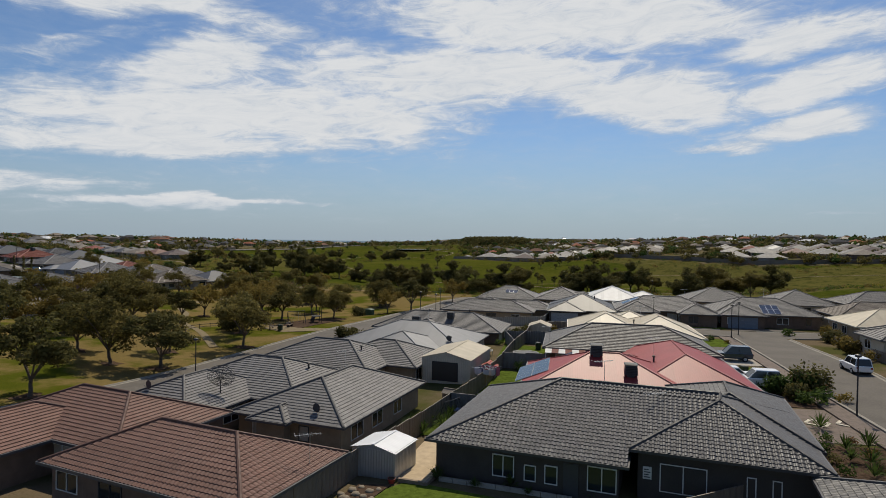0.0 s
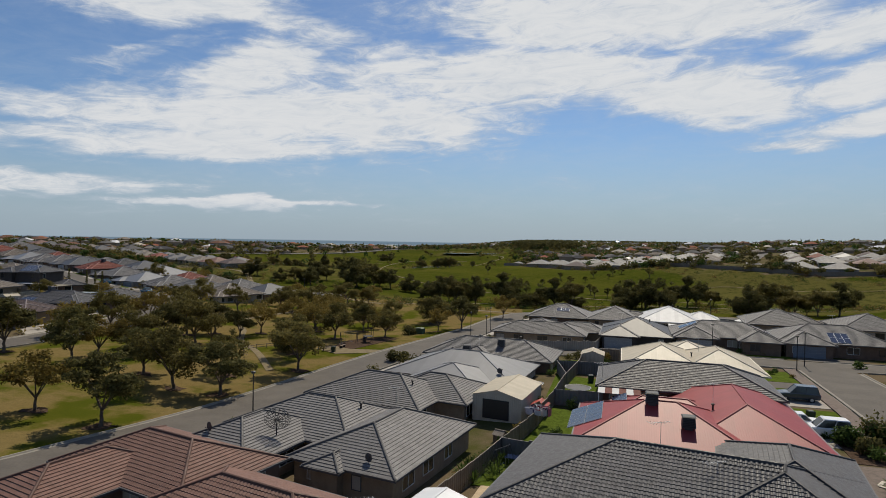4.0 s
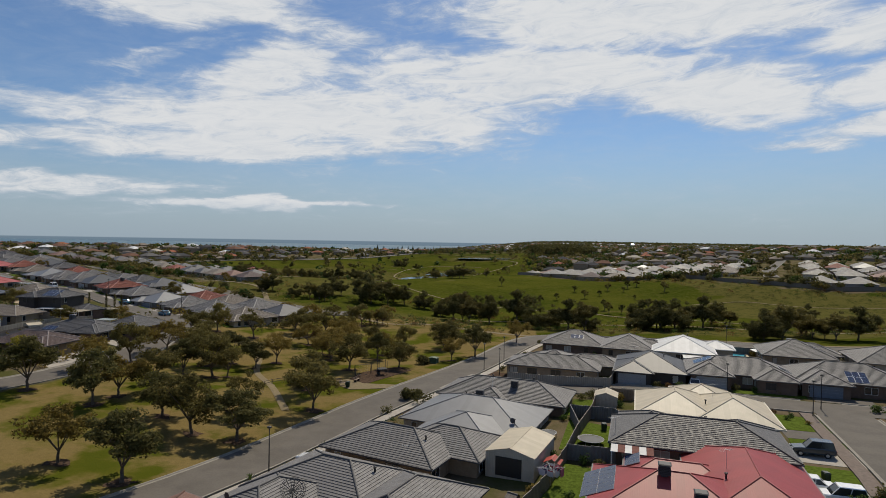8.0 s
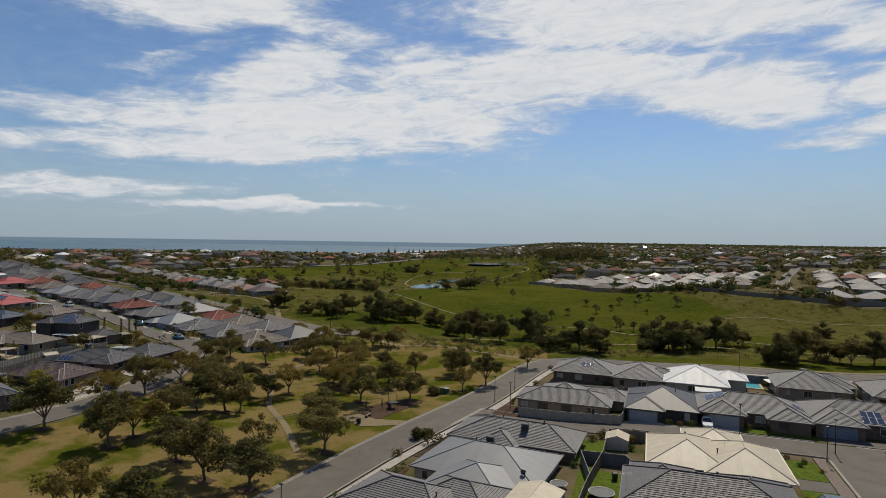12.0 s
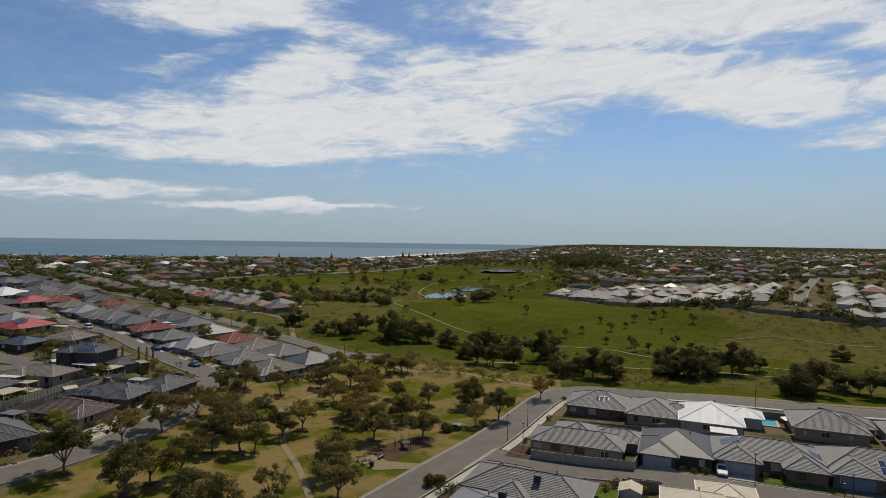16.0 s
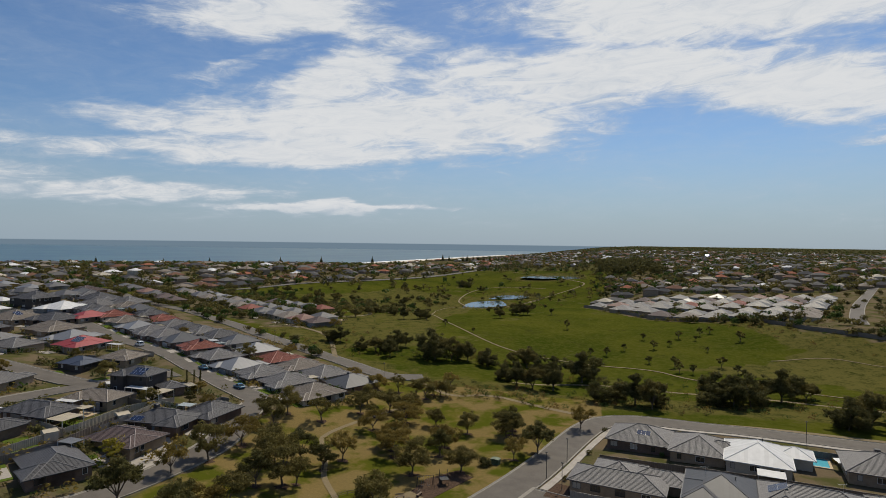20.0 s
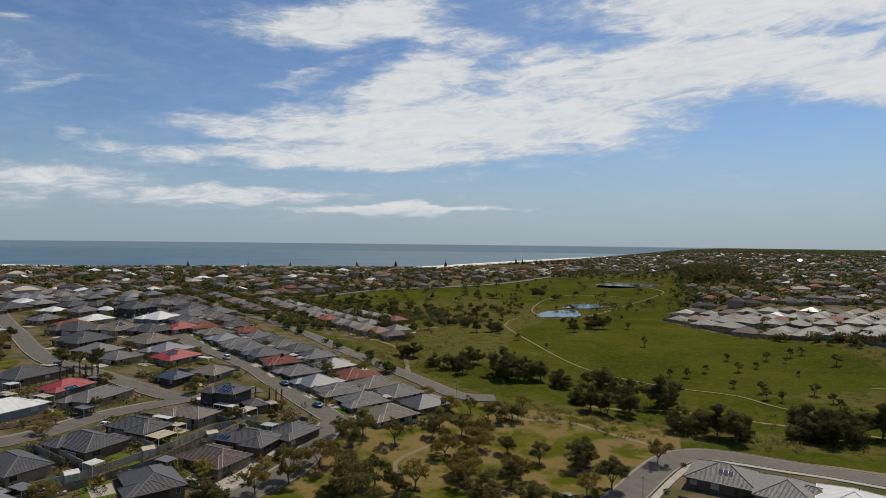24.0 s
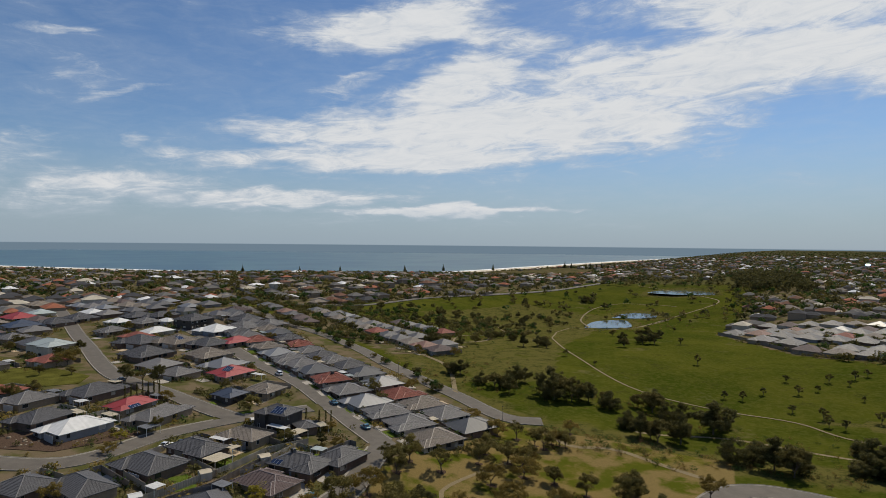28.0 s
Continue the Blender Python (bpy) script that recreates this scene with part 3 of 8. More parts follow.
ribbon("gutter", [(-14.4, 105.0), (-12.2, 110.0), (-9.4, 116.6)], [(2.9, 0.02), (3.7, 0.02)], KERB, 0.13, "pale concrete drain across a street mouth", "gutter")
for pts, w in (([(-54, 537), (-26, 632), (11, 709), (0, 755), (-48, 817), (-90, 870)], 1.6), ([(-92, 512), (-108, 560), (-112, 640), (-95, 690), (-60, 700), (-30, 690)], 1.4), ([(81, 269), (105, 275), (131, 258), (200, 232)], 0.6), ([(-150, 262), (-128, 290), (-140, 340), (-128, 400), (-160, 470)], 1.2)):
    ribbon("footpath", pts, [(-w / 2, 0), (w / 2, 0)], GRAVEL, 0.18, "worn pale track through rough grass", "path", 4)
FIELDPATH = [(-109, 466), (-97, 403), (-76, 341), (-53, 297), (-36, 273), (-22, 262), (-8, 257), (11, 252), (32, 247), (55, 226), (130, 200)]
FIELDLOOP = [(-109, 466), (-103, 500), (-84, 494), (-56, 531), (-32, 605)]
for pts, w in ((FIELDPATH, 1.0), (FIELDLOOP, 1.0), ([(-90, 215), (-110, 250), (-150, 290), (-120, 330), (-150, 420)], 2.0)):
    ribbon("footpath", pts, [(-w / 2, 0), (w / 2, 0)], GRAVEL, 0.16, "pale winding gravel path across the green field", "path", 4)
# ---- houses ----
ROOFS = {
    "charcoal": tile_roof("charcoal_tiles", (0.078, 0.076, 0.080), 0.58, 0.42),
    "grey": tile_roof("grey_tiles", (0.158, 0.151, 0.148), 0.60, 0.30),
    "brown": tile_roof("brown_tiles", (0.180, 0.097, 0.074), 0.64, 0.28),
    "plum": tile_roof("plum_tiles", (0.105, 0.078, 0.075), 0.7),
    "tan": tile_roof("tan_tiles", (0.20, 0.172, 0.145), 0.7),
    "terracotta": tile_roof("terracotta_tiles", (0.22, 0.075, 0.055), 0.7),
    "zinc": metal_roof("zinc_sheet", (0.140, 0.143, 0.150), 0.48, 0.75),
    "slate": metal_roof("slate_sheet", (0.066, 0.068, 0.074), 0.50, 0.25),
    "red": metal_roof("red_sheet", (0.27, 0.030, 0.030), 0.52, 0.5),
    "cream": metal_roof("cream_sheet", (0.46, 0.40, 0.295), 0.5, 0.3),
    "white": metal_roof("white_sheet", (0.56, 0.56, 0.55), 0.55, 0.3),
    "pale": metal_roof("pale_green_sheet", (0.33, 0.37, 0.36), 0.45),
    "navy": metal_roof("navy_sheet", (0.04, 0.05, 0.075), 0.4),
}
TILED = {"charcoal", "grey", "brown", "plum", "tan", "terracotta"}
WORDS = {"charcoal": "charcoal concrete tiled", "grey": "grey concrete tiled", "brown": "red-brown tiled", "plum": "dull plum tiled", "tan": "tan tiled", "terracotta": "terracotta tiled", "zinc": "grey sheet metal",
         "slate": "dark grey sheet metal", "red": "red corrugated metal", "cream": "cream metal", "white": "white metal", "pale": "pale grey-green metal", "navy": "dark navy metal"}
WALLS = {
    "dark": plain("dark_rendered_wall", (0.055, 0.045, 0.039), 0.8, vary=0.2, scale=0.8),
    "tan": plain("tan_brick_wall", (0.30, 0.225, 0.15), 0.85, vary=0.22, scale=1.4),
    "brown": plain("brown_brick_wall", (0.16, 0.105, 0.075), 0.85, vary=0.25, scale=1.4),
    "cream": plain("cream_rendered_wall", (0.48, 0.42, 0.33), 0.85, vary=0.15, scale=0.8),
    "grey": plain("grey_rendered_wall", (0.24, 0.235, 0.23), 0.85, vary=0.15, scale=0.8),
}
FRAME = plain("window_frame_white", (0.62, 0.62, 0.6), 0.5, vary=0.06)
DARK_FRAME = plain("window_frame_dark", (0.05, 0.05, 0.055), 0.5, vary=0.06)
GLASS = glassy()
BLIND = plain("window_blind", (0.42, 0.38, 0.32), 0.8, vary=0.08)
GUTTER = {"charcoal": DARK_FRAME, "slate": DARK_FRAME, "navy": DARK_FRAME, "cream": plain("cream_gutter", (0.6, 0.55, 0.44), 0.5, vary=0.08), "white": FRAME}
GUTTER_GREY = plain("grey_gutter", (0.09, 0.085, 0.085), 0.5, vary=0.1)
# ridge caps paler than their roofs: the sunlit highlight is put into the colour
CAP_HIGHLIGHTS = {"charcoal": (0.12, 0.116, 0.116), "grey": (0.22, 0.212, 0.205), "brown": (0.27, 0.15, 0.115), "plum": (0.19, 0.155, 0.15), "tan": (0.28, 0.245, 0.21), "terracotta": (0.30, 0.13, 0.10), "slate": (0.15, 0.15, 0.16), "zinc": (0.24, 0.245, 0.25)}
LIT_CAPS = {k: plain(k + "_ridge_cap", c, 0.5, vary=0.2, scale=2.0, spec=0.4) for k, c in CAP_HIGHLIGHTS.items()}
GARAGE = plain("garage_door_panel", (0.30, 0.31, 0.32), 0.55, vary=0.08)
GARAGE_BLUE = plain("garage_door_blue_grey", (0.17, 0.20, 0.25), 0.5, vary=0.08)


def roof_facets(x0, x1, y0, y1, z, slope, gables):
    """The sloping faces of a hipped or gabled roof: origin, along, up, length, left and right inset for each metre up, height along the slope."""
    across = (x1 - x0) < (y1 - y0)
    c, s = math.cos(math.atan(slope)), math.sin(math.atan(slope))
    half = min(x1 - x0, y1 - y0) / 2
    top = half / c
    X, Y = Vector((1, 0, 0)), Vector((0, 1, 0))
    up = Vector((0, 0, s))
    sides = {"S": (Vector((x0, y0, z)), X, Y * c + up, x1 - x0), "E": (Vector((x1, y0, z)), Y, -X * c + up, y1 - y0),
             "N": (Vector((x1, y1, z)), -X, -Y * c + up, x1 - x0), "W": (Vector((x0, y1, z)), -Y, X * c + up, y1 - y0)}
    order = "SENW"
    out = []
    for k, key in enumerate(order):
        if key in gables:
            continue
        o, u, v, length = sides[key]
        before, after = order[k - 1], order[(k + 1) % 4]
        out.append((key, o, u, v, length, 0.0 if before in gables else c, 0.0 if after in gables else c, top))
    return out


def lay_roof(s, facet, tiled, wavy=False, cells=None, flat=False):
    key, o, u, v, length, kl, kr, top = facet
    n = Vector((0, 0, 1))
    at = lambda a, b, h: o + u * a + v * b + n * h
    if not tiled:
        s.poly([at(0, 0, 0.02), at(length, 0, 0.02), at(length - kr * top, top, 0.02), at(kl * top, top, 0.02)], [(0, 0), (length, 0), (length - kr * top, top), (kl * top, top)])
        return
    step = 0.33
    rows = math.ceil(top / step)
    for r in range(rows):
        a, b = r * step, min((r + 1) * step, top)
        l0, r0, l1, r1 = kl * a, length - kr * a, kl * b, length - kr * b
        if not wavy:
            s.poly([at(l0, a, 0.06), at(r0, a, 0.06), at(r1, b, 0.012), at(l1, b, 0.012)], [(l0, a), (r0, a), (r1, b), (l1, b)])
            s.poly([at(l0, a, 0.012), at(r0, a, 0.012), at(r0, a, 0.06), at(l0, a, 0.06)], [(l0, a)] * 4)
            continue
        # whole tiles are pieces of their own; the cut ones along hips stay in the sheet
        whole = range(math.ceil(l1 / 0.3), math.floor(r1 / 0.3)) if cells is not None and b - a > 0.3 else ()
        whole = [q for q in whole if len(cells) < 300 and cells.append(at(q * 0.3, a, 0.0)) is None]
        first, last = math.floor(l0 / 0.075), math.ceil(r0 / 0.075)
        if whole:
            s.poly([at(whole[0] * 0.3, a, -0.01), at(whole[-1] * 0.3 + 0.3, a, -0.01), at(whole[-1] * 0.3 + 0.3, b, -0.01), at(whole[0] * 0.3, b, -0.01)])
        prev = None
        for i in range(first, last + 1):
            q = i * 0.075
            if whole and whole[0] * 0.3 + 0.01 < q < whole[-1] * 0.3 + 0.31:
                prev = None
                if not q > whole[-1] * 0.3 + 0.29:
                    continue
            p0, p1 = min(max(q, l0), r0), min(max(q, l1), max(r1, l1))
            bumpy = 0.0 if flat else (0.0, 0.026, 0.054, 0.026)[i % 4]
            cur = (at(p0, a, 0.040 + bumpy), at(p1, b, 0.002 + bumpy), at(p0, a, 0.0), (p0, a), (p1, b))
            if prev:
                s.poly([prev[0], cur[0], cur[1], prev[1]], [prev[3], cur[3], cur[4], prev[4]])
                s.poly([prev[2], cur[2], cur[0], prev[0]], [prev[3]] * 4)
            prev = cur


def ridge_lines(x0, x1, y0, y1, z, slope, gables):
    half = min(x1 - x0, y1 - y0) / 2
    zt = z + half * slope
    if (x1 - x0) >= (y1 - y0):
        ym = (y0 + y1) / 2
        a = Vector((x0 + (0 if "W" in gables else half), ym, zt))
        b = Vector((x1 - (0 if "E" in gables else half), ym, zt))
        ends = [(a, "W", (x0, y0), (x0, y1)), (b, "E", (x1, y0), (x1, y1))]
    else:
        xm = (x0 + x1) / 2
        a = Vector((xm, y0 + (0 if "S" in gables else half), zt))
        b = Vector((xm, y1 - (0 if "N" in gables else half), zt))
        ends = [(a, "S", (x0, y0), (x1, y0)), (b, "N", (x0, y1), (x1, y1))]
    lines = [(a, b)] if (b - a).length > 0.1 else []
    for top, key, p, q in ends:
        if key not in gables:
            lines += [(Vector((*p, z)), top), (Vector((*q, z)), top)]
    return lines


def cap_line(s, a, b, r):
    d = (b - a).normalized()
    side = d.cross(Vector((0, 0, 1))).normalized() * r
    up = side.cross(d).normalized() * r
    prof = [side - up * 0.4, side * 0.7 + up * 0.55, up * 0.8, -side * 0.7 + up * 0.55, -side - up * 0.4]
    for p, q in zip(prof, prof[1:]):
        s.poly([a + p, a + q, b + q, b + p])


def covered(x, y, wings, skip):
    return any(k != skip and w[0] + 0.4 < x < w[1] - 0.4 and w[2] + 0.4 < y < w[3] - 0.4 for k, w in enumerate(wings))


def add_window(house, p, rot, w, h, frame, blind=False, name="window", simple=False):
    """A framed window on a wall; p is the middle of its sill, rot turns its face from south."""
    m = Matrix.Translation(p) @ pose(0, 0, 0, 0, 0, rot)
    s = Shape()
    t = 0.06
    if simple:
        s.box(-w / 2, w / 2, -0.05, 0.03, 0, h, m)
        s.box(-w / 2 + t, w / 2 - t, -0.065, -0.055, t, h - t, m)
        return mesh_object(name, s.v, s.f, frame, house, mats=[frame, BLIND if blind else GLASS], index=[0] * 6 + [1] * 6)
    for box in ((-w / 2, w / 2, 0, t), (-w / 2, w / 2, h - t, h), (-w / 2, -w / 2 + t, t, h - t), (w / 2 - t, w / 2, t, h - t)) + (((-t / 2, t / 2, t, h - t),) if w > 1 else ()):
        s.box(box[0], box[1], -0.06, 0.05, box[2], box[3], m)
    win = s.make(name, frame, house)
    g = Shape()
    g.box(-w / 2 + t, w / 2 - t, -0.02, 0.03, t, h - t, m)
    pane = g.make("pane", BLIND if blind else GLASS, win)
    return win


HOUSES = []


def roof_at(x, y):
    """Height of the roof over a point, and the outward direction of its slope."""
    best, way = -99.0, Vector((0, -1, 0))
    for inv, z, wings, eave, slope in HOUSES:
        p = inv @ Vector((x, y, 0))
        for w in wings:
            gables = w[4] if len(w) > 4 else ""
            gaps = [(p.x - w[0], "W", (-1, 0, 0)), (w[1] - p.x, "E", (1, 0, 0)), (p.y - w[2], "S", (0, -1, 0)), (w[3] - p.y, "N", (0, 1, 0))]
            if min(g[0] for g in gaps) < 0:
                continue
            d, key, n = min(g for g in gaps if g[1] not in gables)
            h = z + eave + d * slope + (w[5] if len(w) > 5 else 0.0)
            if h > best:
                best, way = h, inv.inverted().to_3x3() @ Vector(n)
    return best, way


TILE_MESHES = {}


def tile_mesh(roof):
    """One roof tile with its rolled edges, shared by all of its kind."""
    if roof not in TILE_MESHES:
        s = Shape()
        prof = [(0.002, 0.038), (0.05, 0.044), (0.10, 0.078), (0.15, 0.094), (0.20, 0.078), (0.25, 0.044), (0.298, 0.038)]
        if roof == "grey":
            prof = [(0.003, 0.040), (0.15, 0.043), (0.297, 0.040)]
        for (a, p), (b, q) in zip(prof, prof[1:]):
            s.poly([(a, 0, p), (b, 0, q), (b, 0.34, q - 0.038), (a, 0.34, p - 0.038)], [(a, 0), (b, 0), (b, 0.33), (a, 0.33)])
            s.poly([(a, 0, -0.008), (b, 0, -0.008), (b, 0, q), (a, 0, p)], [(a, 0)] * 4)
        s.weld()
        me = bpy.data.meshes.new("tile")
        me.from_pydata(s.v, [], s.f)
        me.uv_layers.new(name="UVMap").data.foreach_set("uv", np.asarray(s.uv, "f").ravel())
        me.materials.append(ROOFS[roof])
        TILE_MESHES[roof] = me
    return TILE_MESHES[roof]


def house(x, y, rot, wings, roof="grey", wall="tan", label="", detail=2, slope=0.41, eave=2.5, wavy=(), overhang=0.5, windows=True, garage=None, group="", storeys=1, name="house", pieces=180, level=False):
    """wings: x0, x1, y0, y1 of each roof's eaves in the house's own axes, with the letters of its gabled sides."""
    turn = pose(x, y, 0, 0, 0, rot)
    corners = [turn @ Vector((q[0 if i else 1], q[2 if j else 3], 0)) for q in wings for i in (0, 1) for j in (0, 1)]
    z = gz(x, y) if level else 0.35 * gz(x, y) + 0.65 * min(gz(c.x, c.y) for c in corners)
    HOUSES.append((turn.inverted(), z, wings, eave + 2.7 * (storeys - 1), slope))
    words = label or "single-storey brick house with a %s hipped roof" % WORDS[roof]
    h = empty(name, x, y, z, rot, words, "house", group)
    rng = random.Random(int(x * 7 + y * 13))
    eave = eave + 2.7 * (storeys - 1)
    walls = Shape()
    for w in wings:
        if detail > 1:
            walls = Shape()
        walls.box(w[0] + overhang, w[1] - overhang, w[2] + overhang, w[3] - overhang, -2.0, eave - 0.06 + (w[5] if len(w) > 5 else 0.0))
        if detail > 1 or w is wings[-1]:
            walls.make("wall", WALLS[wall], h)
    tiled = roof in TILED
    gut = GUTTER.get(roof, GUTTER_GREY)
    for k, w in enumerate(wings):
        gables = w[4] if len(w) > 4 else ""
        zz = eave + 0.05 - 0.02 * k + (w[5] if len(w) > 5 else 0.0)
        s = Shape()
        tiles = []
        for facet in (w[6] if len(w) > 6 else roof_facets(*w[:4], zz, slope, gables)):
            cells = [] if (k, facet[0]) in wavy and pieces > 0 else None
            lay_roof(s, facet, tiled and detail > 0, (k, facet[0]) in wavy, cells, roof == "grey")
            if cells:
                pieces -= len(cells)
                tiles.append((facet, cells))
        s.poly([(w[0], w[2], zz + 0.012), (w[0], w[3], zz + 0.012), (w[1], w[3], zz + 0.012), (w[1], w[2], zz + 0.012)])
        deck = s.weld().make("roof", ROOFS[roof], h)
        for facet, cells in tiles:
            turn = Matrix((facet[2], facet[3], facet[2].cross(facet[3]))).transposed().to_4x4()
            for c in cells:
                t = new("tile", tile_mesh(roof))
                t.parent, t.matrix_local = deck, Matrix.Translation(c) @ turn
        half = min(w[1] - w[0], w[3] - w[2]) / 2
        for key in (gables if len(w) < 7 else ""):
            g = Shape()
            if key in "EW":
                xx = w[1] - 0.25 if key == "E" else w[0] + 0.25
                g.poly([(xx, w[2], zz), (xx, w[3], zz), (xx, (w[2] + w[3]) / 2, zz + half * slope)])
            else:
                yy = w[2] + 0.25 if key == "S" else w[3] - 0.25
                g.poly([(w[0], yy, zz), (w[1], yy, zz), ((w[0] + w[1]) / 2, yy, zz + half * slope)])
            g.make("gable", WALLS[wall], h)
        if detail > 0:
            c = Shape()
            for a, b in (w[7] if len(w) > 6 else ridge_lines(*w[:4], zz + 0.05, slope, gables)):
                cap_line(c, a, b, 0.12 if tiled else 0.07)
            c.make("ridge_cap", ROOFS[roof] if detail > 1 else LIT_CAPS.get(roof, ROOFS[roof]), h)
            g = Shape()
            e = 0.11
            loops = []
            for out, zt in ((-0.03, zz + 0.03), (e, zz + 0.03), (e, zz - 0.14), (-0.03, zz - 0.17)):
                loops.append([(w[0] - out, w[2] - out, zt), (w[1] + out, w[2] - out, zt), (w[1] + out, w[3] + out, zt), (w[0] - out, w[3] + out, zt)])
            for p, q in zip(loops, loops[1:] + loops[:1]):
                for i4 in range(4):
                    g.poly([p[i4], p[(i4 + 1) % 4], q[(i4 + 1) % 4], q[i4]])
            g.weld().make("gutter", gut, h)
        if not windows or detail < 1 and (y > 330 or x < -260):
            continue
        i = overhang
        for rotw, length, place in ((0, w[1] - w[0], lambda q: (w[0] + q, w[2] + i)), (90, w[3] - w[2], lambda q: (w[1] - i, w[2] + q)), (180, w[1] - w[0], lambda q: (w[1] - q, w[3] - i)), (270, w[3] - w[2], lambda q: (w[0] + i, w[3] - q))):
            if detail < 2 and (rotw == 180 or detail < 1 and rotw != 0):
                continue
            q = rng.uniform(1.6, 3.0)
            while q < length - 1.6:
                px, py = place(q)
                out = {0: (0, -0.3), 90: (0.3, 0), 180: (0, 0.3), 270: (-0.3, 0)}[rotw]
                if not covered(px + out[0], py + out[1], wings, k):
                    for st in range(storeys):
                        add_window(h, Vector((px, py, 0.9 + 2.7 * st)), rotw, rng.choice((0.9, 1.6, 1.9)), 1.2, FRAME if rng.random() < 0.5 else DARK_FRAME, rng.random() < 0.3, simple=detail < 2)
                q += rng.uniform(3.2, 5.0) * (1.0 if detail > 1 else 1.9)
    if garage:
        gx, gy, gr, gw = garage
        m = Matrix.Translation((gx, gy, 0)) @ pose(0, 0, 0, 0, 0, gr)
        s = Shape()
        for r in range(4):
            s.box(-gw / 2, gw / 2, -0.05, 0.03, 0.03 + r * 0.54, 0.55 + r * 0.54, m)
        s.make("garage_door", GARAGE_BLUE if rng.random() < 0.4 else GARAGE, h)
    return h


def boxes_for(w, d, rng):
    """Eaves of a plain project house: a main roof and one or two wings."""
    a, b = w / 2, d / 2
    wings = [(-a, a, -b * 0.8, b * 0.85)]
    if w > 9:
        s = rng.choice((-1, 1))
        q = sorted((s * a, s * a * 0.12))
        wings.append((q[0], q[1], -b, b * 0.4))
        if rng.random() < 0.6:
            q = sorted((-s * a * 0.9, -s * a * 0.05))
            wings.append((q[0], q[1], -b * 0.2, b * 1.05))
    return wings


# the street of houses below the first eye
def main_roof():
    """Faces and ridges of the dark house's main roof, whose eave is cut back beside the front wing."""
    c, r = math.cos(math.atan(0.4)), math.sin(math.atan(0.4))
    x, y, z = Vector((1, 0, 0)), Vector((0, 1, 0)), Vector((0, 0, r))
    faces = [("S", Vector((-9.5, -5.6, 2.45)), x, y * c + z, 12.45, c, 0.0, 1.5 / c), ("U", Vector((-8.0, -4.1, 3.05)), x, y * c + z, 10.95, c, -c, 5.3 / c), ("V", Vector((-2.7, 1.2, 5.17)), x, y * c + z, 10.97, c, 0.0, 0.7 / c),
             ("W", Vector((-9.5, 9.4, 2.45)), -y, x * c + z, 15.0, c, c, 7.5 / c), ("N", Vector((8.35, 9.4, 2.45)), -x, -y * c + z, 17.85, 0.0, c, 7.5 / c)]
    left, right = Vector((-2.0, 1.9, 5.5)), Vector((8.35, 1.9, 5.5))
    return faces, [(left, right), (Vector((-9.5, -5.6, 2.5)), left), (Vector((-9.5, 9.4, 2.5)), left), (right, Vector((8.3, 1.2, 5.24)))]


dark_house = house(10, 40, -20.5, [(-9.5, 2.95, -5.6, 9.4, "E", -0.6) + main_roof(), (2.95, 13.6, -4.1, 8.0), (4.4, 13.9, 0.0, 13.0)], "charcoal", "dark", "dark rendered house with a charcoal tiled roof", wavy={(0, "S"), (0, "U"), (0, "V"), (1, "S"), (1, "W")}, pieces=700, windows=False, slope=0.40, eave=3.0, level=True)
house(-8, 46, -21, [(-8.2, 2.1, -2.7, 12.6), (-19.2, -4.6, 1.2, 12.6), (-19.0, -9.4, -6.2, 6.0), (-5.9, -2.4, -3.5, 2.5)], "grey", "tan", "tan brick house with a weathered grey tiled hipped roof", wavy={(0, "E"), (0, "S")})
house(-14, 35, -24, [(-8.8, 6.7, -4.2, 5.2), (-21.0, -6.0, -1.4, 8.6), (-20, -12, -8, 4)], "brown", "brown", "brick house with a red-brown tiled hipped roof", wavy={(0, "S"), (0, "E"), (1, "S")})
house(18, 58, -12, [(-9.5, 5.5, -9.8, 2.6), (-0.6, 11.4, -7.8, 12.2), (-6.5, 4, 0, 6.2)], "red", "cream", "cream house with a red corrugated metal roof")
house(22, 72, -12, [(-9.2, 10.2, -6.0, 5.2), (0.5, 10.0, -4.6, 6.4), (-8.4, -0.5, -1.0, 7.2)], "charcoal", "brown", "brick house with a dark grey tiled roof")
house(26, 86, -12, [(-7.4, 3.2, -7.0, 6.0), (-0.2, 10.3, -7.8, 5.6), (-2.3, 6.2, 2.0, 10.9)], "cream", "cream", "cream house with a cream sheet metal roof")
house(-4, 80, -18, [(-9.2, 8.6, -5.0, 8.6), (-5.0, 6.0, -10.2, 1.0)], "zinc", "cream", "cream house with a grey sheet metal roof", slope=0.36)
house(-8, 46, -21, [(-20.0, -5.0, 14.2, 24.8), (-13.0, -1.5, 18.6, 28.0)], "grey", "tan", "tan brick house with a grey ridged tile roof")
house(0, 94, -15, [(-9.6, 10.4, -5.6, 4.8), (-4.6, 2.0, -7.4, 0.0), (-9, -1, -2, 6)], "grey", "brown", "brick corner house with a grey tiled roof")
for wx, wy, ww, wh, wb in ((-4.5, -5.1, 1.4, 1.4, False), (-2.8, -5.1, 0.75, 1.0, False), (-1.5, -5.1, 0.8, 1.15, False), (1.5, -5.1, 1.7, 1.5, False), (6.0, -3.55, 2.6, 1.7, True), (9.6, -3.55, 0.5, 1.6, False), (10.9, -3.55, 0.5, 1.6, False)):
    add_window(dark_house, Vector((wx, wy, 0.55)), 0, ww, wh, FRAME, wb)
plate = Shape().box(3.75, 4.25, -3.64, -3.6, 1.2, 1.95)
sign = plate.make("sign", FRAME, dark_house, "white notice plate")
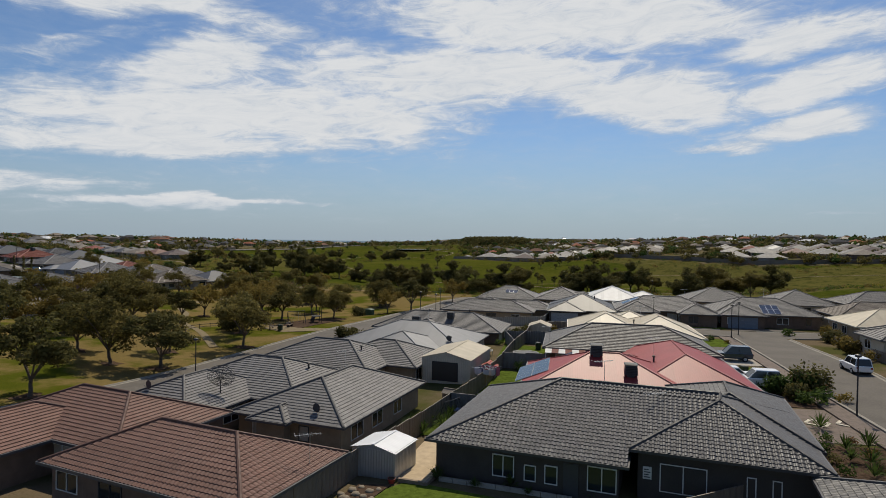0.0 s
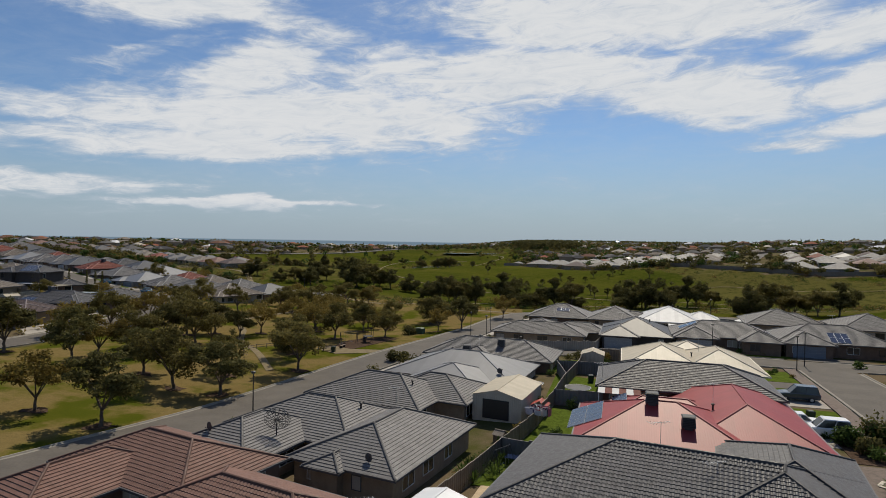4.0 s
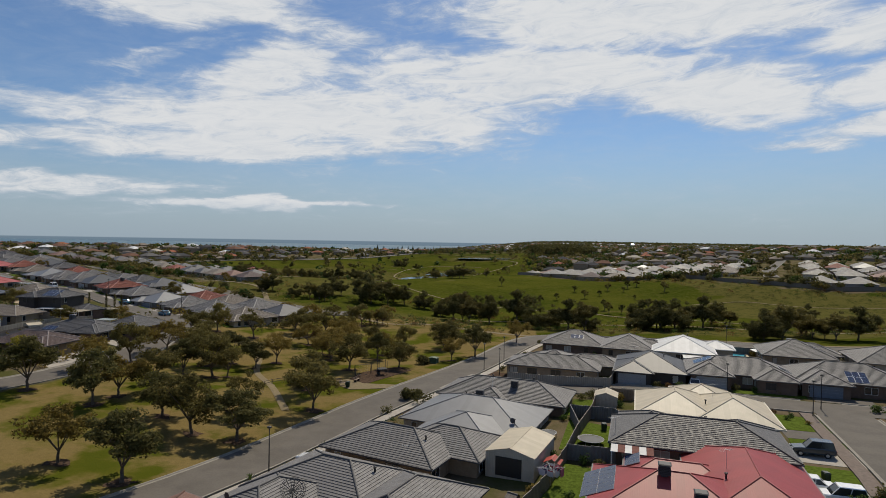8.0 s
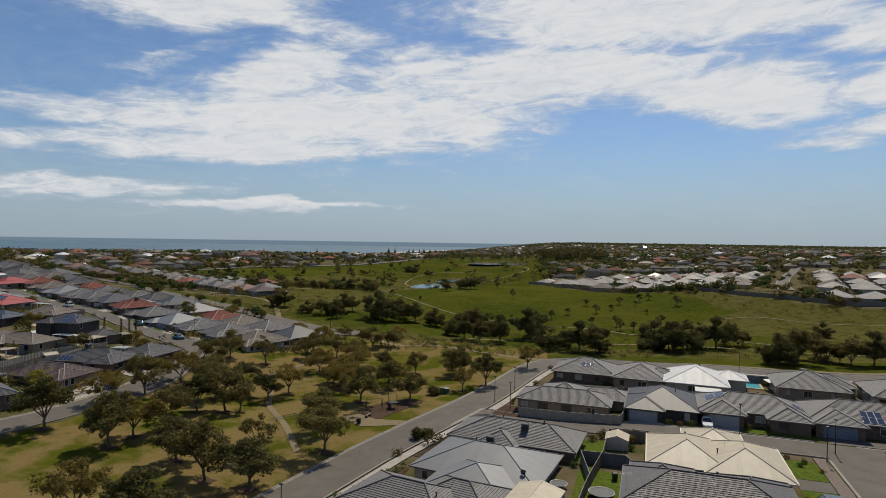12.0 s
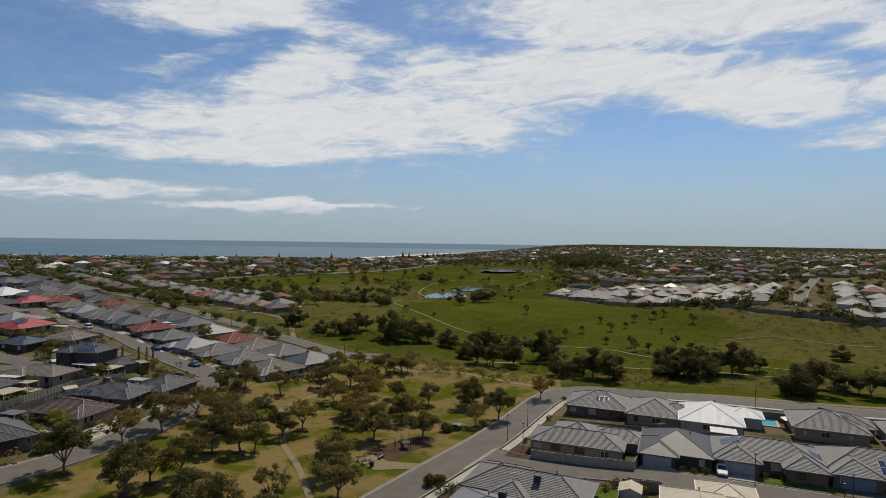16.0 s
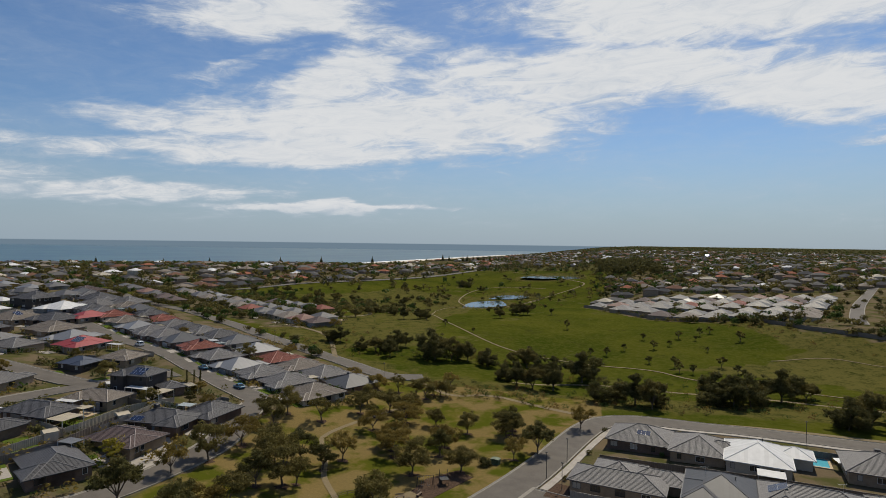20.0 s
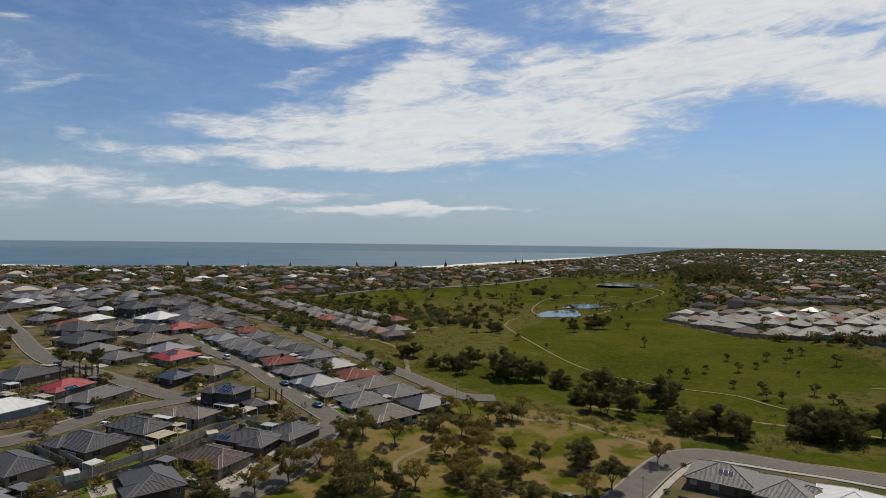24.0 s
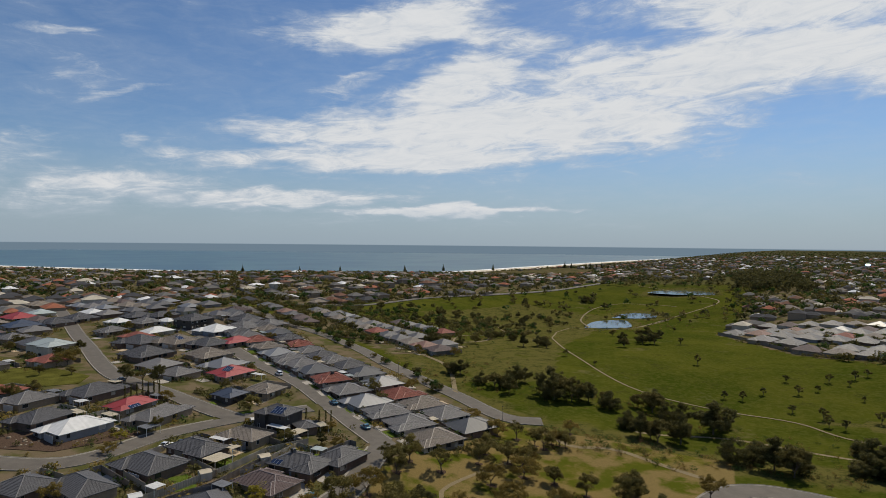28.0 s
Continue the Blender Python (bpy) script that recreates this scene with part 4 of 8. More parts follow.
for q in range(4):
    Shape().box(3.82, 4.18 - 0.1 * (q % 2), -3.65, -3.64, 1.3 + q * 0.15, 1.36 + q * 0.15).make("bar", DARK_FRAME, sign)
door = Shape().box(-0.75, 0.15, -5.18, -5.06, 0.0, 2.0)
door.make("door", DARK_FRAME, dark_house, "dark back door")
# across the cross street
house(17, 147, -14, [(-7.5, 7.5, -6.5, 6.5)], "grey", "brown")
house(29, 142, -14, [(-6.2, 5.8, -7.5, 6.5), (0, 8.5, -3, 4)], "grey", "tan")
house(40, 137.5, -14, [(-6.8, 6.2, -7.5, 7.5), (3, 10.5, 0.5, 7.5)], "white", "cream")
house(62.5, 136, -14, [(-7, 7, -7, 6.5), (-3, 9, -2, 7)], "grey", "tan")
house(78, 131, -14, [(-6.5, 7, -7.5, 6.5)], "grey", "cream")
house(12, 117, -13, [(-11.5, 6.5, -5.0, 4.4), (-8.2, 2, -1, 9.4), (-1.5, 10.5, 0.5, 8.5)], "grey", "tan", slope=0.36)
house(28.5, 115.5, -13, [(-7.4, 5.4, -6.6, 7.4), (-7.5, -0.5, -8.2, 2)], "slate", "dark", garage=(-4.2, -7.75, 0, 4.8))
house(42.5, 112.5, -13, [(-9.2, 8.6, -4.6, 6.4), (-9.0, -1.6, -7.0, 4), (1.4, 8.4, -7.4, 2)], "grey", "brown", garage=(-5.2, -6.55, 0, 4.8))
house(59.5, 109.5, -13, [(-9.5, 8.6, -5.4, 6.8), (-9.0, -1.0, -7.6, 2.0)], "grey", "brown", garage=(-5.0, -7.15, 0, 4.8))
house(78, 104, -13, [(-9, 8, -5, 6)], "tan", "tan")
house(95, 100, -13, [(-8, 8, -6, 6)], "terracotta", "tan")
house(93, 126, -13, [(-8, 8, -6, 6)], "grey", "tan")
# across the east street
house(63, 72, -12, [(-7.5, 8, -7, 7), (-9.5, -2, -3, 4)], "grey", "cream")
house(70, 90, -12, [(-8, 8, -5, 6)], "cream", "tan")
house(58, 50, -12, [(-7, 8, -6, 6)], "brown", "tan")
house(28.6, 21.6, -22, [(-11.5, 8, -8, 6.5)], "charcoal", "dark", "dark house with a charcoal tiled roof", wavy={(0, "N"), (0, "W"), (0, "S")})


def estate_house(x, y, w, d, roof, wall, rot=-30, storeys=1, detail=1, group="houses of the western estate"):
    rng = random.Random(int(x * 31 + y * 17))
    return house(x, y, rot + rng.uniform(-2, 2), boxes_for(w * 1.05, d * 1.05, rng), roof, wall, detail=detail, group=group, eave=2.35, storeys=storeys, garage=(w * 0.2, -d / 2 + 0.4, 0, 4.6) if rng.random() < 0.5 else None)


# the western estate
estate_house(-161.9, 107.1, 10.9, 16.6, "white", "grey", -7)
estate_house(-175.3, 106.2, 10.5, 16.0, "charcoal", "brown", 2)
estate_house(-194.3, 113.3, 10.7, 14.3, "grey", "tan", 2)
estate_house(-185.2, 129.4, 12.0, 17.9, "charcoal", "brown", -2)
estate_house(-166.0, 128.0, 9.5, 15.0, "red", "tan", 2)
estate_house(-153.0, 127.6, 9.5, 19.0, "grey", "tan", 2)
estate_house(-124.1, 100.6, 14.8, 12.2, "charcoal", "brown", -6)
estate_house(-121.9, 113.7, 14.5, 10.4, "charcoal", "brown", -4)
estate_house(-126.7, 85.2, 14.4, 11.0, "charcoal", "tan", -11)
estate_house(-136.9, 78.6, 10.4, 11.8, "charcoal", "brown", 2)
estate_house(-117.3, 126.5, 12.8, 10.0, "tan", "tan", -2)
estate_house(-118.0, 142.0, 11.2, 10.5, "charcoal", "dark", 0, storeys=2)
estate_house(-93.3, 120.6, 14.4, 11.3, "charcoal", "brown", -2)
estate_house(-93.9, 108.5, 14.0, 10.9, "plum", "tan", -8)
estate_house(-150.8, 155.1, 9.8, 10.0, "navy", "dark", 2)
estate_house(-144.5, 166.0, 11.3, 12.0, "tan", "tan", 2)
estate_house(-172.2, 177.9, 12.9, 16.4, "red", "tan", -6)
estate_house(-185.0, 186.7, 13.2, 17.1, "zinc", "cream", -6)
estate_house(-204.0, 196.5, 17.0, 17.1, "tan", "tan", -5)
estate_house(-253.0, 200.8, 17.0, 18.7, "charcoal", "brown", 2)
estate_house(-226.2, 182.4, 17.0, 19.0, "charcoal", "brown", 2)
estate_house(-186.5, 164.3, 12.0, 13.3, "grey", "tan", -4)
estate_house(-236.6, 209.0, 17.0, 19.0, "tan", "tan", -6)
estate_house(-272.6, 226.6, 11.1, 17.2, "white", "cream", -3)
estate_house(-313.8, 235.1, 11.1, 12.2, "white", "cream", 0)
estate_house(-301.4, 242.9, 14.4, 15.9, "grey", "tan", -2)
estate_house(-293.7, 251.5, 9.5, 10.0, "white", "cream", 2)
estate_house(-248.1, 245.2, 16.4, 19.0, "white", "grey", -8)
estate_house(-212.5, 223.3, 10.8, 16.7, "red", "tan", -12)
estate_house(-219.5, 211.9, 15.5, 16.1, "charcoal", "brown", -10)
estate_house(-293.4, 215.2, 11.2, 16.1, "grey", "tan", 2)
estate_house(-342.6, 216.4, 14.9, 16.6, "charcoal", "brown", -0)
estate_house(-384.0, 220.4, 16.6, 17.5, "red", "brown", 2)
estate_house(-349.7, 202.2, 14.6, 19.0, "navy", "tan", 1)
estate_house(-269.5, 168.0, 17.0, 14.3, "pale", "cream", 2, storeys=2)
estate_house(-315.5, 177.9, 11.8, 14.1, "grey", "tan", 2)
estate_house(-345.9, 232.9, 15.2, 18.8, "charcoal", "brown", 2)
estate_house(-323.7, 255.2, 13.4, 19.0, "charcoal", "dark", 2)
estate_house(-312.2, 263.1, 11.9, 19.0, "charcoal", "brown", 2)
estate_house(-276.5, 255.7, 16.0, 19.0, "charcoal", "dark", 2, storeys=2)
estate_house(-244.5, 261.5, 17.0, 19.0, "grey", "tan", -3)
estate_house(-263.4, 284.3, 17.0, 19.0, "charcoal", "brown", -6)
estate_house(-292.8, 306.1, 13.7, 19.0, "plum", "brown", -2)
estate_house(-239.6, 279.5, 15.4, 19.0, "grey", "tan", -2)
estate_house(-97.1, 93.4, 14, 12, "charcoal", "brown")
estate_house(-86.5, 129.0, 9.5, 13.0, "charcoal", "brown", -6)
estate_house(-108.4, 142.1, 7, 7, "charcoal", "brown")


def estate_fill():
    """The rest of the western estate, wherever a lot is still free."""
    rng = random.Random(19)
    zone = [(-100, 60), (-120, 140), (-110, 165), (-235, 232), (-330, 330), (-440, 360), (-440, 200), (-330, 120), (-200, 50)]
    reserve = [(-228, 112), (-206, 138), (-214, 148), (-250, 152), (-262, 128)]
    kinds = ["charcoal"] * 4 + ["grey"] * 4 + ["tan", "plum", "terracotta", "white", "zinc", "pale"]
    for r in range(-14, 24):
        for k in range(-26, 12):
            x, y = -200 + k * 15.5 - r * 1.6 + rng.uniform(-1, 1), 150 + r * 18.5 + k * -1.2 + rng.uniform(-1, 1)
            p = Vector((x, y, 0))
            if not inside(np.array(x), np.array(y), zone) or inside(np.array(x), np.array(y), reserve):
                continue
            if min(near_segment(np.array(x), np.array(y), line) for line in (S1, S2, S3, LOOP)) < 11 or math.hypot(x + 157, y - 98) < 13:
                continue
            if min((h[0].inverted().translation.xy - p.xy).length for h in HOUSES) < 15.5:
                continue
            estate_house(x, y, rng.uniform(12.2, 14.2), rng.uniform(13, 16), rng.choice(kinds), rng.choice(("tan", "brown", "cream", "grey")), rng.uniform(-12, 0), detail=0 if x < -200 else 1)


estate_fill()
AHEAD = Vector((-0.872, 0.489, 0))
ASIDE = Vector((0.489, 0.872, 0))


def estate_rows():
    rng = random.Random(5)
    kinds = ["grey", "charcoal", "grey", "zinc", "charcoal", "grey", "tan", "slate"]
    start = Vector((-76, 150, 0))
    for row, (off, rot) in enumerate(((7.6, -30), (25.8, 150))):
        for k in range(19):
            p = start + AHEAD * (k * 14.0 + (row * 5)) + ASIDE * off
            if k > 13 and row == 0:
                continue
            roof, wall = rng.choice(kinds), rng.choice(("tan", "brown", "cream", "grey"))
            if (row, k) in ((0, 5), (1, 3), (0, 11), (1, 10)):
                roof = "terracotta"
            if (row, k) == (0, 0):
                roof = "tan"
            estate_house(p.x, p.y, rng.uniform(11.8, 12.8), rng.uniform(14.6, 15.8), roof, wall, rot, detail=1)


estate_rows()


def scatter_town(poly, rows, gap, depth, angle, seed, group, avoid=(), detail=1, limit=110):
    rng = random.Random(seed)
    c, s = math.cos(radians(angle)), math.sin(radians(angle))
    xs, ys = [p[0] for p in poly], [p[1] for p in poly]
    mid = Vector((sum(xs) / len(xs), sum(ys) / len(ys), 0))
    kinds = ["grey"] * 3 + ["charcoal"] * 8 + ["plum", "plum", "tan", "tan", "terracotta", "brown", "zinc"]
    count = 0
    for r in range(-rows, rows):
        for k in range(-60, 60):
            v = r * depth + (8 if r % 2 else 0)
            x, y = mid.x + k * gap * c - v * s, mid.y + k * gap * s + v * c
            if count >= limit or not inside(np.array(x), np.array(y), poly) or any(near_segment(np.array(x), np.array(y), a) < 11 for a in avoid) or rng.random() < 0.06:
                continue
            count += 1
            estate_house(x, y, gap * rng.uniform(0.84, 0.93), depth * rng.uniform(0.62, 0.72), rng.choice(kinds), rng.choice(("tan", "brown", "cream", "grey")), angle + rng.choice((0, 180)), detail=detail, group=group)


scatter_town(NORTH_WEST_TOWN, 8, 13.5, 20, 149, 3, "houses beyond the loop road", [LOOP], 0, 40)
EAST_NEAR = [(12, 436), (48, 378), (92, 360), (115, 322), (150, 292), (330, 275), (360, 480), (200, 600), (40, 560)]
scatter_town(EAST_NEAR, 12, 15, 26, -24, 8, "houses of the eastern estate", [[(140, 330), (152, 363), (190, 450), (259, 589)]], 0, 130)


FAR_ROOFS = {k: plain("far_" + k, c, 0.9, vary=0.2, scale=0.3, spec=0.1) for k, c in (("grey", (0.12, 0.115, 0.11)), ("charcoal", (0.055, 0.055, 0.06)), ("terracotta", (0.26, 0.10, 0.06)), ("tan", (0.20, 0.17, 0.14)), ("cream", (0.42, 0.38, 0.31)), ("white", (0.62, 0.62, 0.62)), ("brown", (0.15, 0.08, 0.055)))}


def far_suburb():
    """Distant roofs and walls, too many and too small to count."""
    rng = random.Random(21)
    groups = {}
    spots = []
    for _ in range(6500):
        a = rng.uniform(-70, 45)
        r = 420 + 2400 * rng.random() ** 1.1
        x, y = r * math.sin(radians(a)), r * math.cos(radians(a))
        spots.append((x, y))
    X, Y = np.array(spots).T
    ok = (inland(X, Y) > 150) & ~inside(X, Y, [(-620, 1150), (-560, 1640), (-440, 2000), (-288, 1700), (-270, 1250), (-400, 1130)]) & ~inside(X, Y, [(0, 780), (120, 780), (120, 1130), (0, 1130)]) & ~inside(X, Y, EAST_NEAR) & ~inside(X, Y, NORTH_WEST_TOWN)
    west_edge = np.interp(Y, [428, 449, 579, 782, 1157], [-406, -305, -276, -173, -98])
    valley = (Y < 1000) & (X > west_edge - 8) & (X < np.where(Y < 560, 20, 20 + (Y - 560) * 0.12)) | (Y < 380) & (X > -340) & (X < 380)
    ok &= ~valley
    Z = ground_z(X, Y)
    for x, y, z, good in zip(X, Y, Z, ok):
        if not good:
            continue
        kind = rng.choice(["grey"] * 5 + ["charcoal"] * 3 + ["terracotta", "tan", "tan", "cream", "white", "brown", "brown", "charcoal"])
        s = groups.setdefault(kind, (Shape(), Shape()))
        w, d, h = rng.uniform(11, 18), rng.uniform(9, 13), 2.6 if rng.random() < 0.85 else 5.2
        m = pose(x, y, z, 0, 0, rng.choice((0, 90)) - 12 + 0.02 * x + rng.uniform(-8, 8))
        s[0].box(-w / 2, w / 2, -d / 2, d / 2, -1, h, m)
        for facet in roof_facets(-w / 2 - 0.5, w / 2 + 0.5, -d / 2 - 0.5, d / 2 + 0.5, h, 0.42, ""):
            key, o, u, v, length, kl, kr, top = facet
            s[1].poly([m @ q for q in (o, o + u * length, o + u * (length - kr * top) + v * top, o + u * (kl * top) + v * top)])
    holder = empty("far_suburb", 0, 900, 0, 0, "distant coastal suburb of small roofs among trees", "suburb", kind="stuff")
    for kind, (walls, roofs) in groups.items():
        for shape, nm, mat in ((walls, "house_walls", WALLS["cream" if kind in ("cream", "white") else "tan"]), (roofs, "house_roofs", FAR_ROOFS[kind])):
            ob = shape.make(nm, mat)
            ob.parent, ob.matrix_parent_inverse = holder, holder.matrix_world.inverted()
            tagged(ob, kind="stuff")


far_suburb()

# ---- trees ----
BARK = plain("gum_bark", (0.13, 0.10, 0.075), 0.9, vary=0.4, scale=4, bump=0.5, spec=0.2)
LEAVES = {
    "gum": leaf("gum_leaves", (0.064, 0.056, 0.018), (0.205, 0.170, 0.054)),
    "olive": leaf("olive_leaves", (0.084, 0.064, 0.018), (0.255, 0.188, 0.050)),
    "dark": leaf("dark_leaves", (0.043, 0.042, 0.015), (0.142, 0.128, 0.044)),
    "green": leaf("garden_leaves", (0.028, 0.052, 0.012), (0.085, 0.125, 0.030)),
    "yellow": leaf("yellow_leaves", (0.18, 0.16, 0.02), (0.36, 0.30, 0.05)),
    "rust": leaf("rusty_leaves", (0.10, 0.055, 0.025), (0.19, 0.11, 0.045)),
}


def leaf_clump(s, c, r, count, size, rng, flat=0.75):
    for _ in range(count):
        d = Vector((rng.gauss(0, 1), rng.gauss(0, 1), rng.gauss(0, 1))).normalized()
        p = c + Vector((d.x, d.y, d.z * flat)) * r * rng.uniform(0.45, 1.05)
        a = Vector((rng.gauss(0, 1), rng.gauss(0, 1), rng.gauss(0, 0.7))).normalized()
        b = a.cross(d if abs(a.dot(d)) < 0.95 else Vector((0, 0, 1))).normalized()
        k = size * rng.uniform(0.6, 1.3)
        s.poly([p - a * k, p - b * k * 0.55, p + a * k, p + b * k * 0.55])


def make_tree(h, spread, leaves, seed, clumps=34, count=46, size=0.24, fork=0.21, skirt=0.08, name="gum_tree", label="dark olive gum tree with forked trunk on the park grass", flat=0.72):
    rng = random.Random(seed)
    t = empty(name, 0, 0, 0, 0, label, "tree", "park trees")
    trunk = Shape()
    base = [Vector((0, 0, -0.3))]
    lean = Vector((rng.uniform(-0.12, 0.12), rng.uniform(-0.12, 0.12), 0))
    for k in range(1, 5):
        base.append(Vector((0, 0, h * fork * k / 4)) + lean * h * fork * k / 4 + Vector((rng.uniform(-0.06, 0.06), rng.uniform(-0.06, 0.06), 0)))
    r0 = h * 0.026
    trunk.tube(base, [r0 * 1.25, r0, r0 * 0.9, r0 * 0.85, r0 * 0.8])
    crown = Shape()
    tips = []
    for k in range(7):
        a = 2 * math.pi * (k + rng.uniform(-0.3, 0.3)) / 7
        reach = spread * rng.uniform(0.45, 0.85)
        top = h * rng.uniform(0.40, 0.80)
        p0 = base[-1]
        p2 = Vector((math.cos(a) * reach, math.sin(a) * reach, top)) + lean * h * 0.4
        p1 = p0.lerp(p2, 0.5) + Vector((0, 0, h * 0.05))
        trunk.tube([p0, p1, p2], [r0 * 0.55, r0 * 0.33, r0 * 0.12], 5, False)
        tips.append(p2)
    trunk.make("trunk", BARK, t)
    lobes = []
    for tip in tips:
        lobes.append((tip, spread * rng.uniform(0.34, 0.5)))
    lobes.append((Vector((0, 0, h * 0.86)) + lean * h * 0.5, spread * 0.42))
    if skirt > 0.2:
        for q in range(6):
            a = q * 1.05 + rng.random()
            lobes.append((Vector((math.cos(a) * spread * 0.62, math.sin(a) * spread * 0.62, h * rng.uniform(0.2, 0.4))), spread * rng.uniform(0.3, 0.42)))
    for k in range(clumps):
        c, r = lobes[k % len(lobes)]
        d = Vector((rng.gauss(0, 1), rng.gauss(0, 1), rng.gauss(0, 0.8))).normalized()
        c = c + Vector((d.x, d.y, d.z * 0.75)) * r * rng.uniform(0.4, 1.0)
        leaf_clump(crown, c, spread * rng.uniform(0.15, 0.25), count, size, rng, flat)
    crown.make("crown", LEAVES[leaves], t)
    return t


PARK_KINDS = [make_tree(7.8, 4.3, "gum", 1, 84, 64, 0.2), make_tree(8.6, 4.7, "gum", 2, 98, 64, 0.2), make_tree(7.4, 4.4, "olive", 3, 80, 60, 0.2), make_tree(6.8, 3.8, "olive", 4, 60, 58, 0.19), make_tree(8.0, 4.0, "dark", 5, 92, 64, 0.2), make_tree(7.2, 3.1, "gum", 6, 46, 54, 0.18)]
CREEK = "broad dark green tree beside the creek"
BIG_KINDS = [make_tree(11.5, 5.4, "dark", 11, 150, 66, 0.27, fork=0.17, skirt=0.1, label=CREEK), make_tree(10.5, 6.0, "dark", 12, 150, 66, 0.27, fork=0.14, skirt=0.25, label=CREEK), make_tree(9.4, 4.8, "gum", 13, 120, 64, 0.26, fork=0.14, skirt=0.1, label="dense olive green tree beside the creek")]
SMALL_KINDS = [make_tree(4.4, 1.5, "gum", 21, 44, 50, 0.16, fork=0.2, label="young gum tree on the green field"), make_tree(3.6, 1.3, "dark", 22, 40, 50, 0.16, fork=0.18, label="young gum tree on the green field")]
SET = set()
LITTER = []


def plant(kinds, x, y, scale=1.0, seed=0, sink=0.0):
    rng = random.Random(int(x * 97 + y * 53) + seed)
    t = kinds[rng.randrange(len(kinds))]
    scale *= 0.86 if kinds is BIG_KINDS else 0.9 if kinds is PARK_KINDS else 1.0
    turn = pose(x, y, gz(x, y) - sink, 0, 0, rng.uniform(0, 360))
    if kinds is PARK_KINDS and x > -84:
        LITTER.append((x, y, scale))
    if t.name not in SET:
        SET.add(t.name)
        t.matrix_world = turn
        return t
    return copy_thing(t, turn @ Matrix.Diagonal((scale * rng.uniform(0.86, 1.18), scale * rng.uniform(0.86, 1.18), scale * rng.uniform(0.92, 1.08) * (0.95 if kinds is BIG_KINDS else 1.0), 1)))

# trees of the park, the creek and the field
plant(PARK_KINDS, -40.7, 58.2, 1.05)
plant(PARK_KINDS, -50.6, 61.3, 1.0)
plant(PARK_KINDS, -42.1, 74.9, 1.0)
plant(PARK_KINDS, -35.3, 73.9, 1.05)
plant(PARK_KINDS, -48.9, 79.1, 0.95)
plant(PARK_KINDS, -29.9, 88.8, 1.1)
plant(PARK_KINDS, -60.7, 80.6, 1.1)
plant(PARK_KINDS, -76.2, 86.0, 1.1)
plant(PARK_KINDS, -48.3, 119.7, 1.0)
plant(PARK_KINDS, -60.7, 112.7, 1.1)
plant(PARK_KINDS, -74.2, 109.3, 1.1)
plant(PARK_KINDS, -72.4, 119.2, 1.0)
plant(PARK_KINDS, -31.4, 115.7, 1.0)
plant(PARK_KINDS, -28.5, 128.6, 0.8)
plant(PARK_KINDS, -22.0, 119.7, 0.8)
plant(PARK_KINDS, -76.9, 101.0, 1.0)
plant(PARK_KINDS, -58.0, 100.3, 0.9)
plant(PARK_KINDS, -53.7, 102.8, 1.2)
plant(PARK_KINDS, -56.7, 88.5, 1.0)
plant(PARK_KINDS, -60.0, 85.1, 1.0)
plant(PARK_KINDS, -71.7, 139.7, 0.9)
plant(PARK_KINDS, -42.6, 149.6, 0.9)
plant(PARK_KINDS, -48.4, 140.2, 0.9)
plant(PARK_KINDS, -62.3, 139.9, 1.0)
plant(PARK_KINDS, -28.8, 135.1, 0.9)
plant(PARK_KINDS, -25.4, 146.6, 0.8)
plant(PARK_KINDS, -38.1, 124.9, 1.1)
plant(PARK_KINDS, -76.9, 136.6, 0.8)
plant(PARK_KINDS, -33.8, 99.2, 1.0)
plant(PARK_KINDS, -38.6, 83.7, 1.0)
plant(PARK_KINDS, 2.7, 156.1, 1.0)
plant(PARK_KINDS, -7.1, 135.0, 1.0)
plant(PARK_KINDS, -12.0, 129.9, 0.9)
plant(PARK_KINDS, -14.8, 151.6, 0.9)
plant(PARK_KINDS, -71.8, 132.5, 0.95)
plant(PARK_KINDS, -56.8, 116.9, 1.0)
plant(PARK_KINDS, -55.8, 150.7, 0.8)
plant(PARK_KINDS, -42.8, 171.5, 1.0)
plant(PARK_KINDS, -52.6, 175.9, 1.0)
plant(PARK_KINDS, -59.0, 175.6, 0.8)
plant(PARK_KINDS, -56.5, 158.1, 0.8)
plant(PARK_KINDS, -38.8, 189.0, 0.8)
plant(PARK_KINDS, -15.3, 145.2, 0.8)
plant(PARK_KINDS, -39.1, 176.1, 0.8)
plant(BIG_KINDS, -52.8, 225.9, 0.86)
plant(BIG_KINDS, -55.9, 231.7, 0.59)
plant(BIG_KINDS, -46.5, 227.9, 0.92)
plant(BIG_KINDS, -45.3, 234.3, 0.57)
plant(BIG_KINDS, -40.5, 231.4, 0.92)
plant(BIG_KINDS, -46.3, 239.3, 0.61)
plant(BIG_KINDS, -31.7, 227.5, 0.80)
plant(BIG_KINDS, -34.9, 236.5, 0.57)
plant(BIG_KINDS, -85.9, 232.2, 0.63)
plant(BIG_KINDS, -79.2, 231.1, 0.75)
plant(BIG_KINDS, -75.2, 236.4, 0.56)
plant(BIG_KINDS, -71.2, 225.4, 0.80)
plant(BIG_KINDS, -75.4, 231.8, 0.64)
plant(BIG_KINDS, -17.4, 237.3, 1.03)
plant(BIG_KINDS, -17.1, 244.5, 0.78)
plant(BIG_KINDS, -23.0, 239.7, 0.69)
plant(BIG_KINDS, -17.9, 198.9, 0.86)
plant(BIG_KINDS, -23.1, 206.2, 0.64)
plant(BIG_KINDS, -12.5, 197.9, 0.98)
plant(BIG_KINDS, -14.9, 200.1, 0.78)
